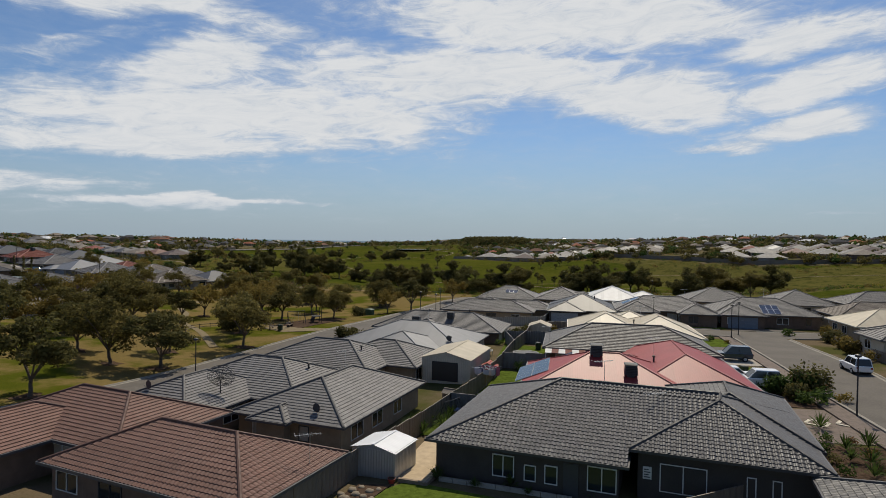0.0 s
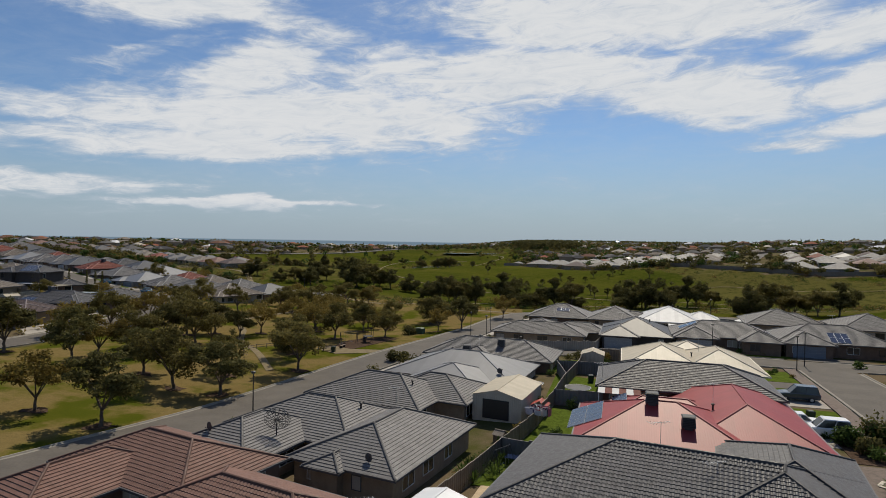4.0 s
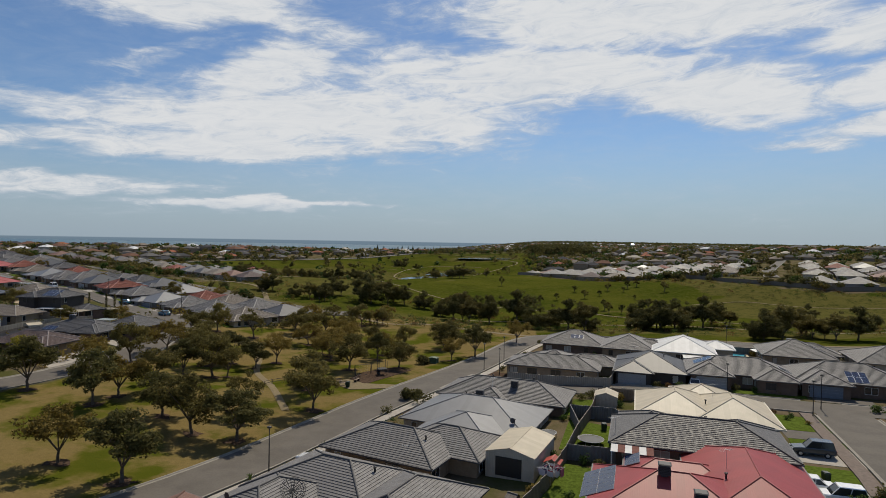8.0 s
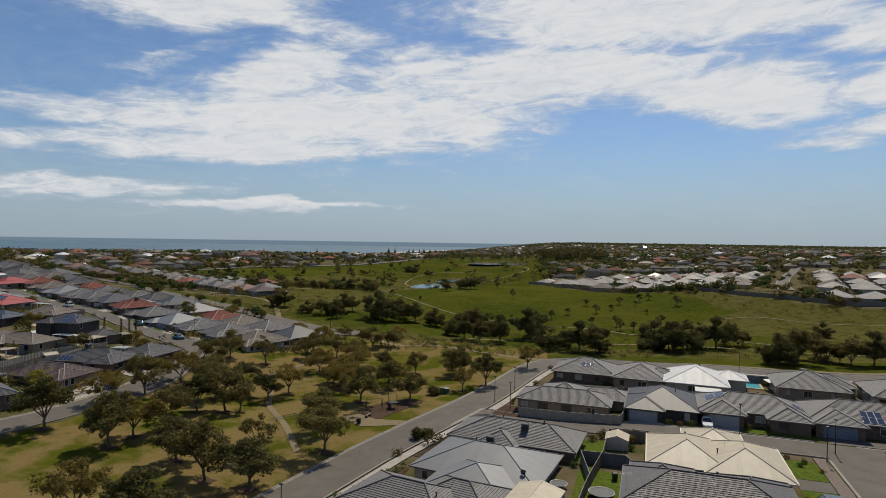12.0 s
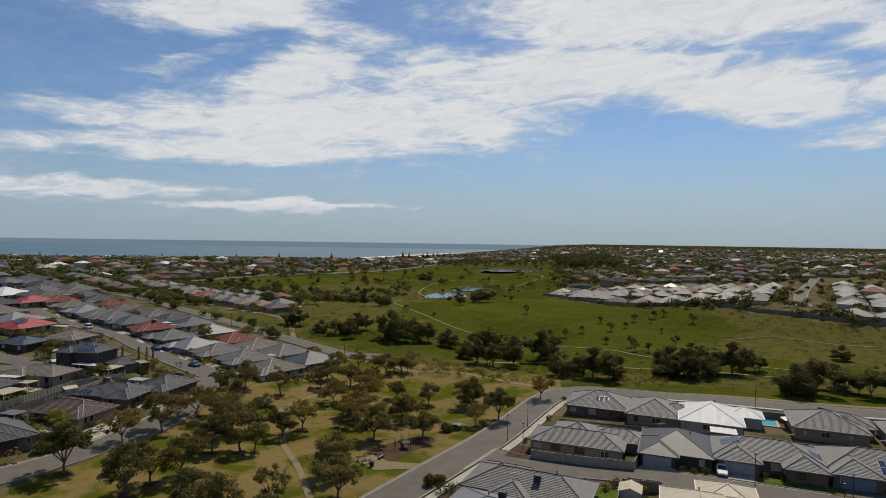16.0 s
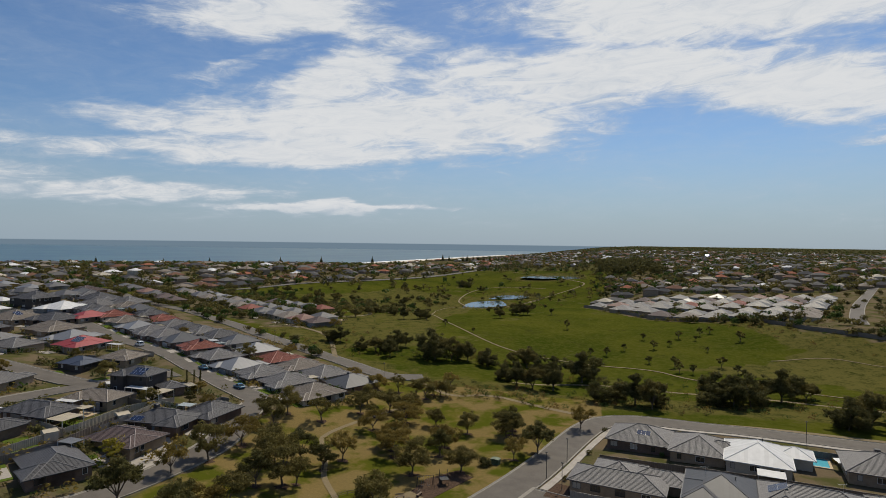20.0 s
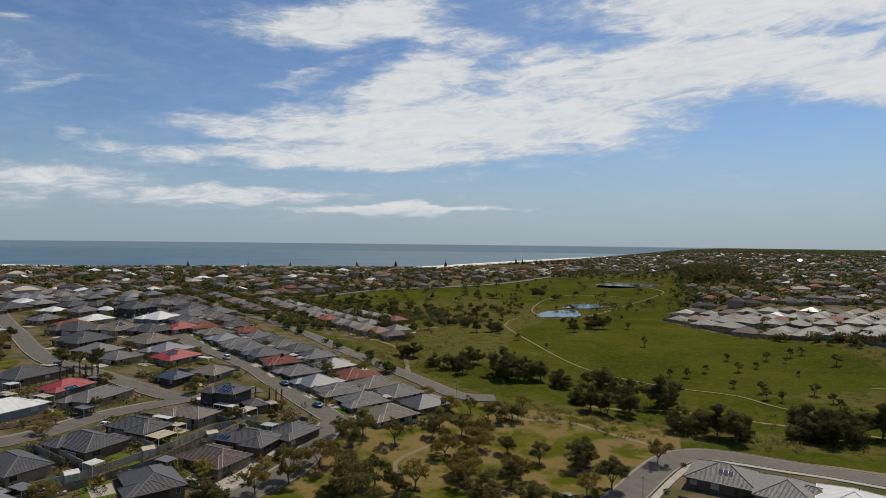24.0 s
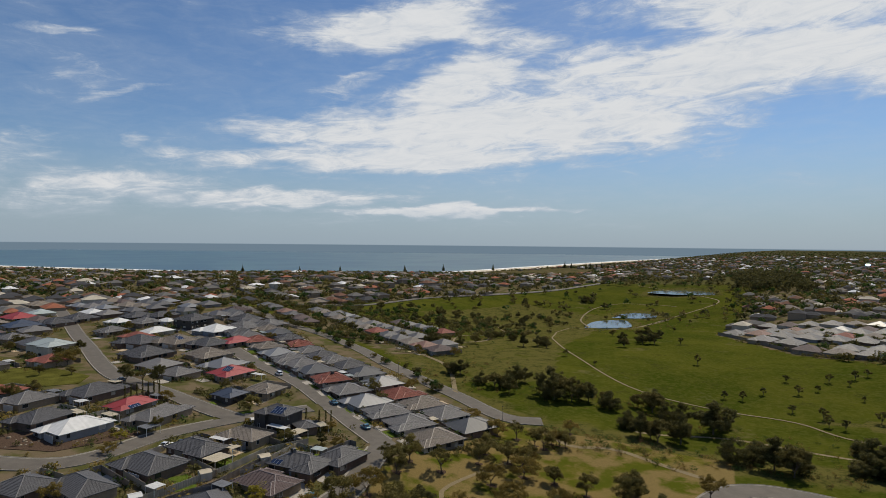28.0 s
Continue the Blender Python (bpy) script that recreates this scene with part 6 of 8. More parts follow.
def street_lamp(x, y, h=5.2, rot=0):
    l = empty("street_lamp", x, y, gz(x, y), rot, "slim black street lamp post on the verge", "street lamp", "street lamps")
    Shape().tube([(0, 0, -0.3), (0, 0, 0.9), (0, 0, h)], [0.085, 0.07, 0.05], 9).make("post", BLACK, l)
    Shape().tube([(0, 0, 0), (0, 0, 0.14)], [0.15, 0.13], 9).make("base", BLACK, l)
    head = Shape().tube([(0, 0, h), (0, 0, h + 0.06), (0, 0, h + 0.22), (0, 0, h + 0.3)], [0.1, 0.26, 0.24, 0.06], 12).make("lamp_head", BLACK, l)
    Shape().tube([(0, 0, h - 0.01), (0, 0, h + 0.05)], [0.09, 0.2], 12).make("lens", LAMP_GLASS, head)


for lx, ly in ((-26.6, 63.8), (45.2, 91.8), (35.6, 50.2), (36.9, 102.6), (48.4, 96.0), (-1.2, 115.6), (-0.4, 130.6), (55.4, 155.6), (-4.4, 120.6), (-93, 160), (-130, 180), (-62, 190), (-120, 222)):
    street_lamp(lx, ly)


def roof_cooler(x, y, z, rot=-12, label="dark box-shaped cooler standing on a roof"):
    c = empty("roof_cooler", x, y, z, rot, label, "cooler", "roof coolers")
    Shape().box(-0.55, 0.55, -0.5, 0.5, 0.25, 1.15, None, 0.06).make("body", DARK_FRAME, c)
    Shape().box(-0.32, 0.32, -0.32, 0.32, -0.5, 0.3).make("duct", DARK_FRAME, c)
    for k in range(5):
        Shape().box(-0.46, 0.46, -0.53, -0.47, 0.35 + k * 0.14, 0.42 + k * 0.14).make("louvre", BLACK, c)
    Shape().box(-0.58, 0.58, -0.53, 0.53, 1.13, 1.2, None, 0.1).make("lid", BLACK, c)


for cx, cy in ((14.4, 54.6), (16.6, 51.4), (1.4, 91.2), (-3.6, 83.5), (63, 139), (-96, 121), (-86, 106), (-132, 190), (-70, 178)):
    roof_cooler(cx, cy, roof_at(cx, cy)[0] - 0.1)



def antenna(x, y, z, h=1.8, rot=20):
    a = empty("antenna", x, y, z, rot, "thin metal television antenna on a roof", "antenna", "antennas")
    Shape().tube([(0, 0, -0.8), (0, 0, h)], [0.02, 0.018], 5).make("mast", STEEL, a)
    Shape().bar((-0.9, 0, h), (0.7, 0, h), 0.025, 0.025).make("boom", STEEL, a)
    for k in range(7):
        q = -0.85 + k * 0.24
        Shape().bar((q, -0.42 + k * 0.03, h), (q, 0.42 - k * 0.03, h), 0.014, 0.014).make("rod", STEEL, a)


for ax, ay in ((-7.6, 34.4), (11.8, 42.4), (14.4, 39.0), (-10.2, 62.6), (13.0, 71.0), (29.0, 86.0), (-2.0, 90.0), (21.5, 59.5), (25, 117), (46, 112), (60, 110)):
    antenna(ax, ay, roof_at(ax, ay)[0])



def mesh_dish(x, y, z):
    """A large open satellite dish: ribs and rings of thin rod."""
    d = empty("satellite_dish", x, y, z, 35, "large dark mesh satellite dish beside a roof", "satellite dish")
    Shape().tube([(0, 0, -2.6), (0, 0, 0)], [0.05, 0.05], 7).make("mast", BLACK, d)
    tilt = pose(0, 0, 0.1, 38, 0, 0)
    at = lambda r, a: tilt @ Vector((math.cos(a) * r, math.sin(a) * r, 0.28 * r * r))
    for k in range(16):
        a = 2 * math.pi * k / 16
        Shape().tube([at(0.05, a), at(0.4, a), at(0.75, a), at(1.1, a)], [0.03] * 4, 4).make("rib", BLACK, d)
    for r in (0.25, 0.5, 0.75, 0.95, 1.1):
        Shape().tube([at(r, 2 * math.pi * k / 24) for k in range(25)], [0.028] * 25, 4, False).make("ring", BLACK, d)
    for k in range(3):
        Shape().tube([at(1.0, 2 * math.pi * k / 3), tilt @ Vector((0, 0, 1.0))], [0.012] * 2, 4).make("strut", BLACK, d)
    Shape().tube([tilt @ Vector((0, 0, 0.95)), tilt @ Vector((0, 0, 1.12))], [0.06, 0.06], 8).make("receiver", BLACK, d)


mesh_dish(-18.5, 49.4, gz(-18.5, 49.4) + 4.2)


def small_dish(x, y, z):
    d = empty("small_satellite_dish", x, y, z, 150, "small dark satellite dish on a roof", "satellite dish", "small dishes")
    Shape().tube([(0, 0, -0.3), (0, 0, 0.35)], [0.03, 0.03], 6).make("mast", BLACK, d)
    Shape().tube([(0, -0.02, 0.42), (0, 0.03, 0.42), (0, 0.1, 0.42)], [0.06, 0.26, 0.36], 14).make("reflector", DARK_FRAME, d)
    Shape().bar((0, 0.05, 0.2), (0, 0.5, 0.4), 0.03, 0.03).make("arm", BLACK, d)


for sx, sy in ((-9.4, 44.9), (1.0, 75.4), (-24.0, 48.5)):
    small_dish(sx, sy, roof_at(sx, sy)[0])

PANEL_GLASS = plain("solar_cell_glass", (0.012, 0.022, 0.06), 0.15, vary=0.3, scale=6)


def solar_array(x, y, z, rot, cols, rows, tilt=22, label="blue-black solar panels fixed to a roof"):
    a = empty("solar_array", x, y, z, rot, label, "solar panels", "solar arrays")
    m = pose(0, 0, 0.14, tilt, 0, 0)
    for i in range(cols):
        for j in range(rows):
            f = Shape().box(i * 1.02, i * 1.02 + 0.99, j * 1.65, j * 1.65 + 1.62, 0.0, 0.04, m).make("panel", STEEL, a)
            Shape().box(i * 1.02 + 0.02, i * 1.02 + 0.97, j * 1.65 + 0.02, j * 1.65 + 1.6, 0.035, 0.046, m).make("cell_sheet", PANEL_GLASS, f)




def solar_on(x, y, cols, rows, label="blue-black solar panels fixed to a roof"):
    """Panels centred over a point, lying on the slope beneath."""
    z, way = roof_at(x, y)
    if z < -50:
        return
    rot = math.degrees(math.atan2(way.x, -way.y))
    m = pose(x, y, 0, 0, 0, rot)
    o = m @ Vector((-cols * 0.51, -rows * 0.76, 0))
    solar_array(o.x, o.y, z - rows * 0.76 * 0.41 - 0.02, rot, cols, rows)


for q in ((9.0, 57.2, 6, 2), (13.4, 63.4, 3, 1), (36.6, 114.7, 3, 2), (50.2, 111.0, 3, 2), (-116.2, 139.6, 4, 2), (-171.0, 175.2, 4, 2), (-161.5, 126.0, 4, 1), (66.5, 134.5, 3, 2), (-98, 117, 3, 1), (59, 106, 3, 2), (-233, 207, 3, 2), (17, 144, 3, 1)):
    solar_on(*q)


def garden_shed(x, y, rot, w, d, wall, roof, wall_h=1.85, rise=0.35, label="", name="garden_shed", roof_mat=None):
    s = empty(name, x, y, gz(x, y), rot, label, "shed")
    for a, b, c, e in ((-w / 2, w / 2, -d / 2, -d / 2 + 0.04), (-w / 2, w / 2, d / 2 - 0.04, d / 2), (-w / 2, -w / 2 + 0.04, -d / 2, d / 2), (w / 2 - 0.04, w / 2, -d / 2, d / 2)):
        q = Shape()
        along = (b - a) > (e - c)
        n = 2 * int((b - a if along else e - c) / 0.2)
        ring = []
        for k in range(n + 1):
            t, j = k / n, 0.025 * (k % 2)
            ring.append((a + (b - a) * t, c - j) if along else (b + j, c + (e - c) * t))
        for k in range(n + 1):
            t, j = 1 - k / n, 0.025 * (k % 2)
            ring.append((a + (b - a) * t, e + j) if along else (a - j, c + (e - c) * t))
        for p0, p1 in zip(ring, ring[1:] + ring[:1]):
            q.poly([(*p0, -0.4), (*p1, -0.4), (*p1, wall_h), (*p0, wall_h)])
        q.poly([(*p0, wall_h) for p0 in ring])
        q.weld()
        if along:
            q.poly([(a, c, wall_h), (b, c, wall_h), ((a + b) / 2, c, wall_h + rise)])
        q.make("wall", wall, s)
    for sx in (-1, 1):
        q = Shape()
        q.poly([(sx * (w / 2 + 0.1), -d / 2 - 0.1, wall_h - 0.03), (sx * (w / 2 + 0.1), d / 2 + 0.1, wall_h - 0.03), (0, d / 2 + 0.1, wall_h + rise), (0, -d / 2 - 0.1, wall_h + rise)], [(0, 0), (d, 0), (d, w / 2), (0, w / 2)])
        q.make("roof", roof, s)
    Shape().bar((0, -d / 2 - 0.1, wall_h + rise + 0.01), (0, d / 2 + 0.1, wall_h + rise + 0.01), 0.2, 0.03).make("ridge_cap", roof, s)
    return s


SILVER_SHEET = metal_roof("silver_sheet", (0.72, 0.73, 0.74), 0.35)
garden_shed(-3.7, 39.5, -24, 3.2, 3.0, STEEL, SILVER_SHEET, label="silver ribbed steel garden shed beside a fence")
garden_shed(15.8, 94.4, -12, 3.4, 3.4, WALLS["cream"], ROOFS["cream"], 1.7, 0.6, "small cream garden shed behind a fence")
garden_shed(1.9, 68.3, -19, 5.6, 8.4, WALLS["cream"], ROOFS["cream"], 2.5, 0.7, "cream metal garage with a gabled roof", "garage")
cubby = garden_shed(5.4, 66.0, -18, 1.7, 1.5, TIMBER, metal_roof("red_toy_roof", (0.36, 0.05, 0.03), 0.6), 1.25, 0.45, "small timber cubby house with a red roof", "cubby_house")
garden_shed(0.9, 58.9, 60, 1.2, 1.0, TIMBER, ROOFS["tan"], 0.7, 0.35, "small dog kennel with a tan roof", "dog_kennel")
# black panel put where the garage's front wall only lies in shade
shade_panel = Shape().box(-1.6, 1.4, -4.26, -4.15, 0, 2.1)
garage_things = [o for o in scene.objects if o.name == "garage"]
shade_panel.make("roller_door", BLACK, garage_things[0], "black panel for the shade on the front wall")
for k, (ux, uy) in enumerate(((-113.0, 88.0), (-103, 118), (-126, 140), (-109, 104))):
    garden_shed(ux, uy, -30, 3.0, 2.6, WALLS["cream"], ROOFS["cream" if k % 2 else "white"], 1.9, 0.4, "pale metal shed in a back yard")


def trampoline(x, y, r=1.6):
    t = empty("trampoline", x, y, gz(x, y), 0, "round black trampoline on a back lawn", "trampoline", "trampolines")
    ring = lambda rr, z: [(rr * math.cos(2 * math.pi * k / 28), rr * math.sin(2 * math.pi * k / 28), z) for k in range(29)]
    Shape().tube(ring(r, 0.7), [0.04] * 29, 6, False).make("frame", STEEL, t)
    s = Shape()
    s.poly(ring(r * 0.86, 0.68)[:-1])
    s.make("mat", BLACK, t)
    q = Shape()
    a, b = ring(r * 0.84, 0.71), ring(r * 1.0, 0.73)
    for k in range(28):
        q.poly([a[k], b[k], b[k + 1], a[k + 1]])
    q.make("padding", DARK_FRAME, t)
    for k in range(6):
        c, s6 = math.cos(k * 1.047), math.sin(k * 1.047)
        Shape().tube([(r * c, r * s6, -0.1), (r * c, r * s6, 0.7)], [0.025, 0.025], 5).make("leg", STEEL, t)


trampoline(10.7, 74.6)
trampoline(5.6, 77.0, 1.1)


def clothes_line(x, y):
    t = empty("clothes_line", x, y, gz(x, y), 10, "rotary clothes line hung with pink and dark washing", "clothes line")
    Shape().tube([(0, 0, -0.2), (0, 0, 2.0)], [0.03, 0.03], 7).make("post", STEEL, t)
    rng = random.Random(4)
    cloths = [plain("pink_cloth", (0.5, 0.12, 0.18), 0.9), plain("navy_cloth", (0.04, 0.04, 0.09), 0.9), plain("pale_cloth", (0.5, 0.45, 0.48), 0.9), plain("red_cloth", (0.30, 0.03, 0.05), 0.9)]
    for k in range(4):
        a = k * math.pi / 2
        d, e = Vector((math.cos(a), math.sin(a), 0)), Vector((-math.sin(a), math.cos(a), 0))
        Shape().bar((0, 0, 1.9), Vector((0, 0, 2.05)) + d * 1.6, 0.03, 0.03).make("arm", STEEL, t)
        for ring in (0.7, 1.1, 1.5):
            p, q = d * ring + Vector((0, 0, 2.0)), e * ring + Vector((0, 0, 2.0))
            Shape().bar(p, q, 0.01, 0.01).make("line", STEEL, t)
            for c in range(2):
                u = p.lerp(q, 0.12 + 0.45 * c)
                v = p.lerp(q, 0.12 + 0.45 * c + 0.36)
                drop = Vector((0, 0, -rng.uniform(0.5, 0.9)))
                m = (u + v) / 2 + e.cross(Vector((0, 0, 1))) * 0.05
                s = Shape()
                s.poly([u, m, m + drop * 1.05, u + drop])
                s.poly([m, v, v + drop, m + drop * 1.05])
                s.weld().make("washing", rng.choice(cloths), t)


clothes_line(4.9, 62.6)


def bin_thing(x, y):
    b = empty("wheelie_bin", x, y, gz(x, y), 0, "dark green wheelie bin", "bin", "bins")
    Shape().box(-0.29, 0.29, -0.34, 0.34, 0.05, 0.95, None, -0.05).make("body", plain("bin_plastic", (0.015, 0.035, 0.02), 0.5), b)
    Shape().box(-0.33, 0.33, -0.38, 0.38, 0.95, 1.04, None, 0.06).make("lid", plain("bin_lid", (0.02, 0.03, 0.02), 0.5), b)
    for sx in (-0.24, 0.24):
        Shape().tube([(sx - 0.03, 0.3, 0.1), (sx + 0.03, 0.3, 0.1)], [0.1, 0.1], 8).make("wheel", RUBBER, b)


for bx, by in ((13.2, 80.2), (34.2, 66.4), (70.0, 99.0), (-28.0, 102.3)):
    bin_thing(bx, by)


def bush(x, y, r, leaves="green", name="shrub", label="rounded green garden shrub", seed=0, h=None, count=150):
    rng = random.Random(int(x * 41 + y * 29) + seed)
    s = Shape()
    h = h or r
    for k in range(7):
        a = rng.uniform(0, 6.28)
        q = r * 0.5 * math.sqrt(rng.random())
        leaf_clump(s, Vector((math.cos(a) * q, math.sin(a) * q, h * rng.uniform(0.35, 0.7))), r * rng.uniform(0.4, 0.62), count // 7, min(0.2, r * 0.13), rng, min(1.4, h / r))
    ob = s.make(name, LEAVES[leaves])
    ob.matrix_world = pose(x, y, gz(x, y))
    return tagged(ob, label, "shrub", "garden shrubs")


def spiky(x, y, h=1.3, n=46, label="spiky green yucca in a garden bed"):
    rng = random.Random(int(x * 13 + y * 7))
    s = Shape()
    for k in range(n):
        a, t = rng.uniform(0, 6.28), rng.uniform(0.15, 1.25)
        d = Vector((math.cos(a) * math.sin(t), math.sin(a) * math.sin(t), math.cos(t)))
        w = d.cross(Vector((0, 0, 1))).normalized() * 0.035 * h
        tip = d * h * rng.uniform(0.75, 1.05) - Vector((0, 0, 0.2 * h * math.sin(t)))
        mid = d * h * 0.5
        s.poly([(0, 0, 0), mid + w, tip, mid - w])
    ob = s.weld().make("yucca", LEAVES["green"])
    ob.matrix_world = pose(x, y, gz(x, y) + 0.15)
    return tagged(ob, label, "plant", "yuccas")


# gardens round the nearest houses
patch([(-5.0, 26), (-5.4, 34.2), (-2.0, 37.2), (-0.6, 36.6), (4, 34.6), (9, 33.6), (13, 32.6), (17, 25)], LAWN, "bright green mown back lawn")
patch([(-2.6, 37.6), (-0.8, 37.0), (0.4, 40.6), (2.4, 46.6), (-0.8, 47.6), (-2.0, 42.4)], PALE_PAVE, "pale sandy paved path beside the house", "paving", 0.06, "paving")
patch([(-6.6, 33.6), (-5.0, 36.8), (-3.0, 36.6), (-4.6, 33.4)], MULCH, "earth rockery bed among stones", "rockery", 0.1, "rockery")
patch([(-1.8, 47.8), (2.2, 47.0), (5.6, 55.2), (2.6, 58.8), (1.4, 56.4)], LAWN, "rough green side garden grass", lift=0.04)
patch([(6.6, 72.6), (12.2, 71.2), (15.6, 81.2), (9.2, 85.2)], LAWN, "bright green back lawn with a trampoline")
patch([(2.6, 58.8), (7.6, 55.6), (10.2, 66.6), (6.4, 68.4)], LAWN, "patchy green back lawn with a clothes line")
patch([(8.6, 87.6), (13.2, 86.6), (14.6, 97.2), (11.4, 98.0)], LAWN, "small green lawn beside a hedge")
patch([(30.4, 65.0), (37.6, 63.6), (39.2, 69.6), (32.4, 71.4)], LAWN, "green front lawn beside a driveway")
patch([(36.2, 78.6), (42.4, 77.4), (42.9, 79.6), (36.8, 80.8)], LAWN, "strip of green front lawn")
patch([(37.4, 85.0), (43.8, 83.6), (45.4, 90.6), (39.6, 92.4)], LAWN, "green front lawn with a low hedge")
patch([(38.5, 104.6), (49.5, 102.2), (50.2, 104.4), (39.5, 106.8)], LAWN, "narrow green verge beside the street")
patch([(65, 98.6), (76, 96.2), (76.6, 98.6), (65.6, 101)], LAWN, "narrow green verge beside the street")
patch([(-11, 86.8), (-7.0, 85.4), (-6, 92), (-9.5, 93.0)], LAWN, "small green front lawn")
patch([(27.6, 58.4), (37.6, 56.2), (38.6, 60.6), (37.8, 63.4), (29.6, 65.2)], CONCRETE, "pale concrete driveway with parked cars", "driveway", 0.045, "driveway")
patch([(33, 72.2), (42.0, 70.2), (42.9, 77.0), (34.2, 78.4)], CONCRETE, "pale concrete driveway", "driveway", 0.045, "driveway")
patch([(36.8, 80.9), (43.2, 79.7), (44, 83.4), (37.4, 84.8)], ASPHALT, "dark grey driveway", "driveway", 0.05, "driveway")
patch([(18.6, 106.0), (25.0, 104.4), (26.0, 108.0), (20.0, 109.6)], CONCRETE, "grey concrete driveway before a garage", "driveway", 0.06, "driveway")
patch([(31, 103.2), (37.2, 101.8), (38.2, 106.6), (32.6, 108)], CONCRETE, "grey concrete driveway before a garage", "driveway", 0.06, "driveway")
patch([(50, 101.0), (58.5, 99.0), (59.5, 102.6), (51.4, 104.6)], ASPHALT, "dark driveway before a garage", "driveway", 0.06, "driveway")
patch([(28.2, 44.6), (35.0, 43.2), (37.0, 51.8), (30.2, 53.4)], PAVING, "paved forecourt with pale diamond lines", "driveway", 0.05, "driveway")
for q in range(2):
    ox, oy = 31.4 + q * 2.4, 48.9 - q * 0.4
    for (a, b), (c, d) in zip(((0, -1), (1, 0), (0, 1), (-1, 0)), ((1, 0), (0, 1), (-1, 0), (0, -1))):
        s = Shape().bar((ox + a, oy + b, gz(ox, oy) + 0.07), (ox + c, oy + d, gz(ox, oy) + 0.07), 0.28, 0.03)
        tagged(s.make("paving_line", plain("pale_paver", (0.5, 0.45, 0.36), 0.8)), "pale brick line laid in a forecourt", "paving line", "diamond lines")
patch([(31.5, 53.6), (37.4, 52.0), (39.4, 60.4), (33.4, 62)], MULCH, "brown mulched garden bed", "garden bed", 0.05, "garden_bed")
patch([(25.2, 36.4), (31.4, 36.2), (34.4, 42.6), (27.8, 44.2)], MULCH, "brown mulched garden bed with spiky plants", "garden bed", 0.05, "garden_bed")
patch([(-29.6, 107), (-25.5, 104.5), (-19.0, 117.5), (-23.0, 120.5), (-28.2, 114.5)], MULCH, "dark bark playground surface", "playground", 0.06, "playground_bark")
patch([(-32, 104.6), (-27.2, 100.8), (-16.6, 103.6), (-17.4, 105.0), (-26, 105.2), (-29.6, 108)], GRAVEL, "pale gravel pad with picnic seats", "paving", 0.07, "gravel_pad")
patch([(-4.6, 111.6), (0.6, 110.4), (2.0, 117), (-3.0, 118.6)], MULCH, "bare corner garden bed of bark", "garden bed", 0.12, "garden_bed")
patch([(-170, 88), (-154, 96), (-146, 116), (-150, 118), (-163, 108), (-176, 96)], MULCH, "bare earth bank strewn with rocks", "garden bed", 0.15, "earth_bank")
patch([(-228, 112), (-206, 138), (-214, 148), (-250, 152), (-262, 128)], RESERVE, "open green reserve beside houses", lift=0.15)

fence([(-12.5, 22), (-9.0, 29.6), (-5.9, 37.2), (-2.4, 46.0), (0.9, 54.4), (4.6, 62.0), (7.2, 69.2), (9.2, 76.4), (12.6, 87.0)])
fence([(0.9, 54.4), (8.4, 51.6)], mat=FENCE_GREY, label="grey ribbed fence across a back yard")
fence([(7.2, 69.4), (12.6, 68.2)], mat=FENCE_GREY, label="grey ribbed fence across a back yard")
fence([(9.6, 77.4), (9.4, 86.6), (15.4, 85.0), (16.4, 81.4)], mat=FENCE_GREY, label="grey ribbed fence round a back yard")
fence([(12.6, 87.0), (15.0, 98.0), (20.4, 97.0)], mat=FENCE_BROWN)
fence([(13.4, 31.6), (18.6, 34.0)], 1.6, FENCE_BROWN, "short brown fence beside the dark house")
fence([(16.4, 81.4), (19.4, 79.6)], mat=FENCE_GREY)
fence([(16, 98.6), (18.8, 98), (21.2, 97.4)], mat=FENCE_CREAM, label="cream ribbed fence behind a shed")
fence([(0.4, 111.6), (18.4, 106.8), (21.0, 114.6)], 1.7, FENCE_CREAM, "pinkish cream wall round a corner block")
fence([(6.6, 132.6), (24, 128.6), (44, 124.4), (66, 119.4)], 1.7, FENCE_BROWN)
fence([(49, 146), (58, 144), (57.5, 133)], 1.7, FENCE_GREY)
fence([(53.2, 70.4), (57.0, 84.0), (59.5, 92)], 1.2, FENCE_BROWN, "brown slatted front fence")
fence([(-124, 66), (-118.4, 75), (-111.3, 90.4), (-107.0, 109.6), (-106.2, 122.8), (-101, 134)], 1.8, FENCE_CREAM, "long pale fence between back yards")
fence([(-118, 64), (-108.2, 87.7), (-103.6, 101), (-103, 118)], 1.8, FENCE_BROWN)
fence([(-130, 96), (-111.3, 92)], 1.8, FENCE_CREAM)
fence([(-126, 110), (-107, 106)], 1.8, FENCE_CREAM)
fence([(-124, 132), (-106, 128)], 1.8, FENCE_BROWN)
fence([(8, 434), (30, 400), (48, 372), (80, 358)], 1.9, FENCE_BROWN, "dark retaining fence along the eastern estate", joined=True)
fence([(92, 352), (112, 316), (150, 283), (230, 270)], 1.9, FENCE_BROWN, "dark retaining fence along the eastern estate", joined=True)


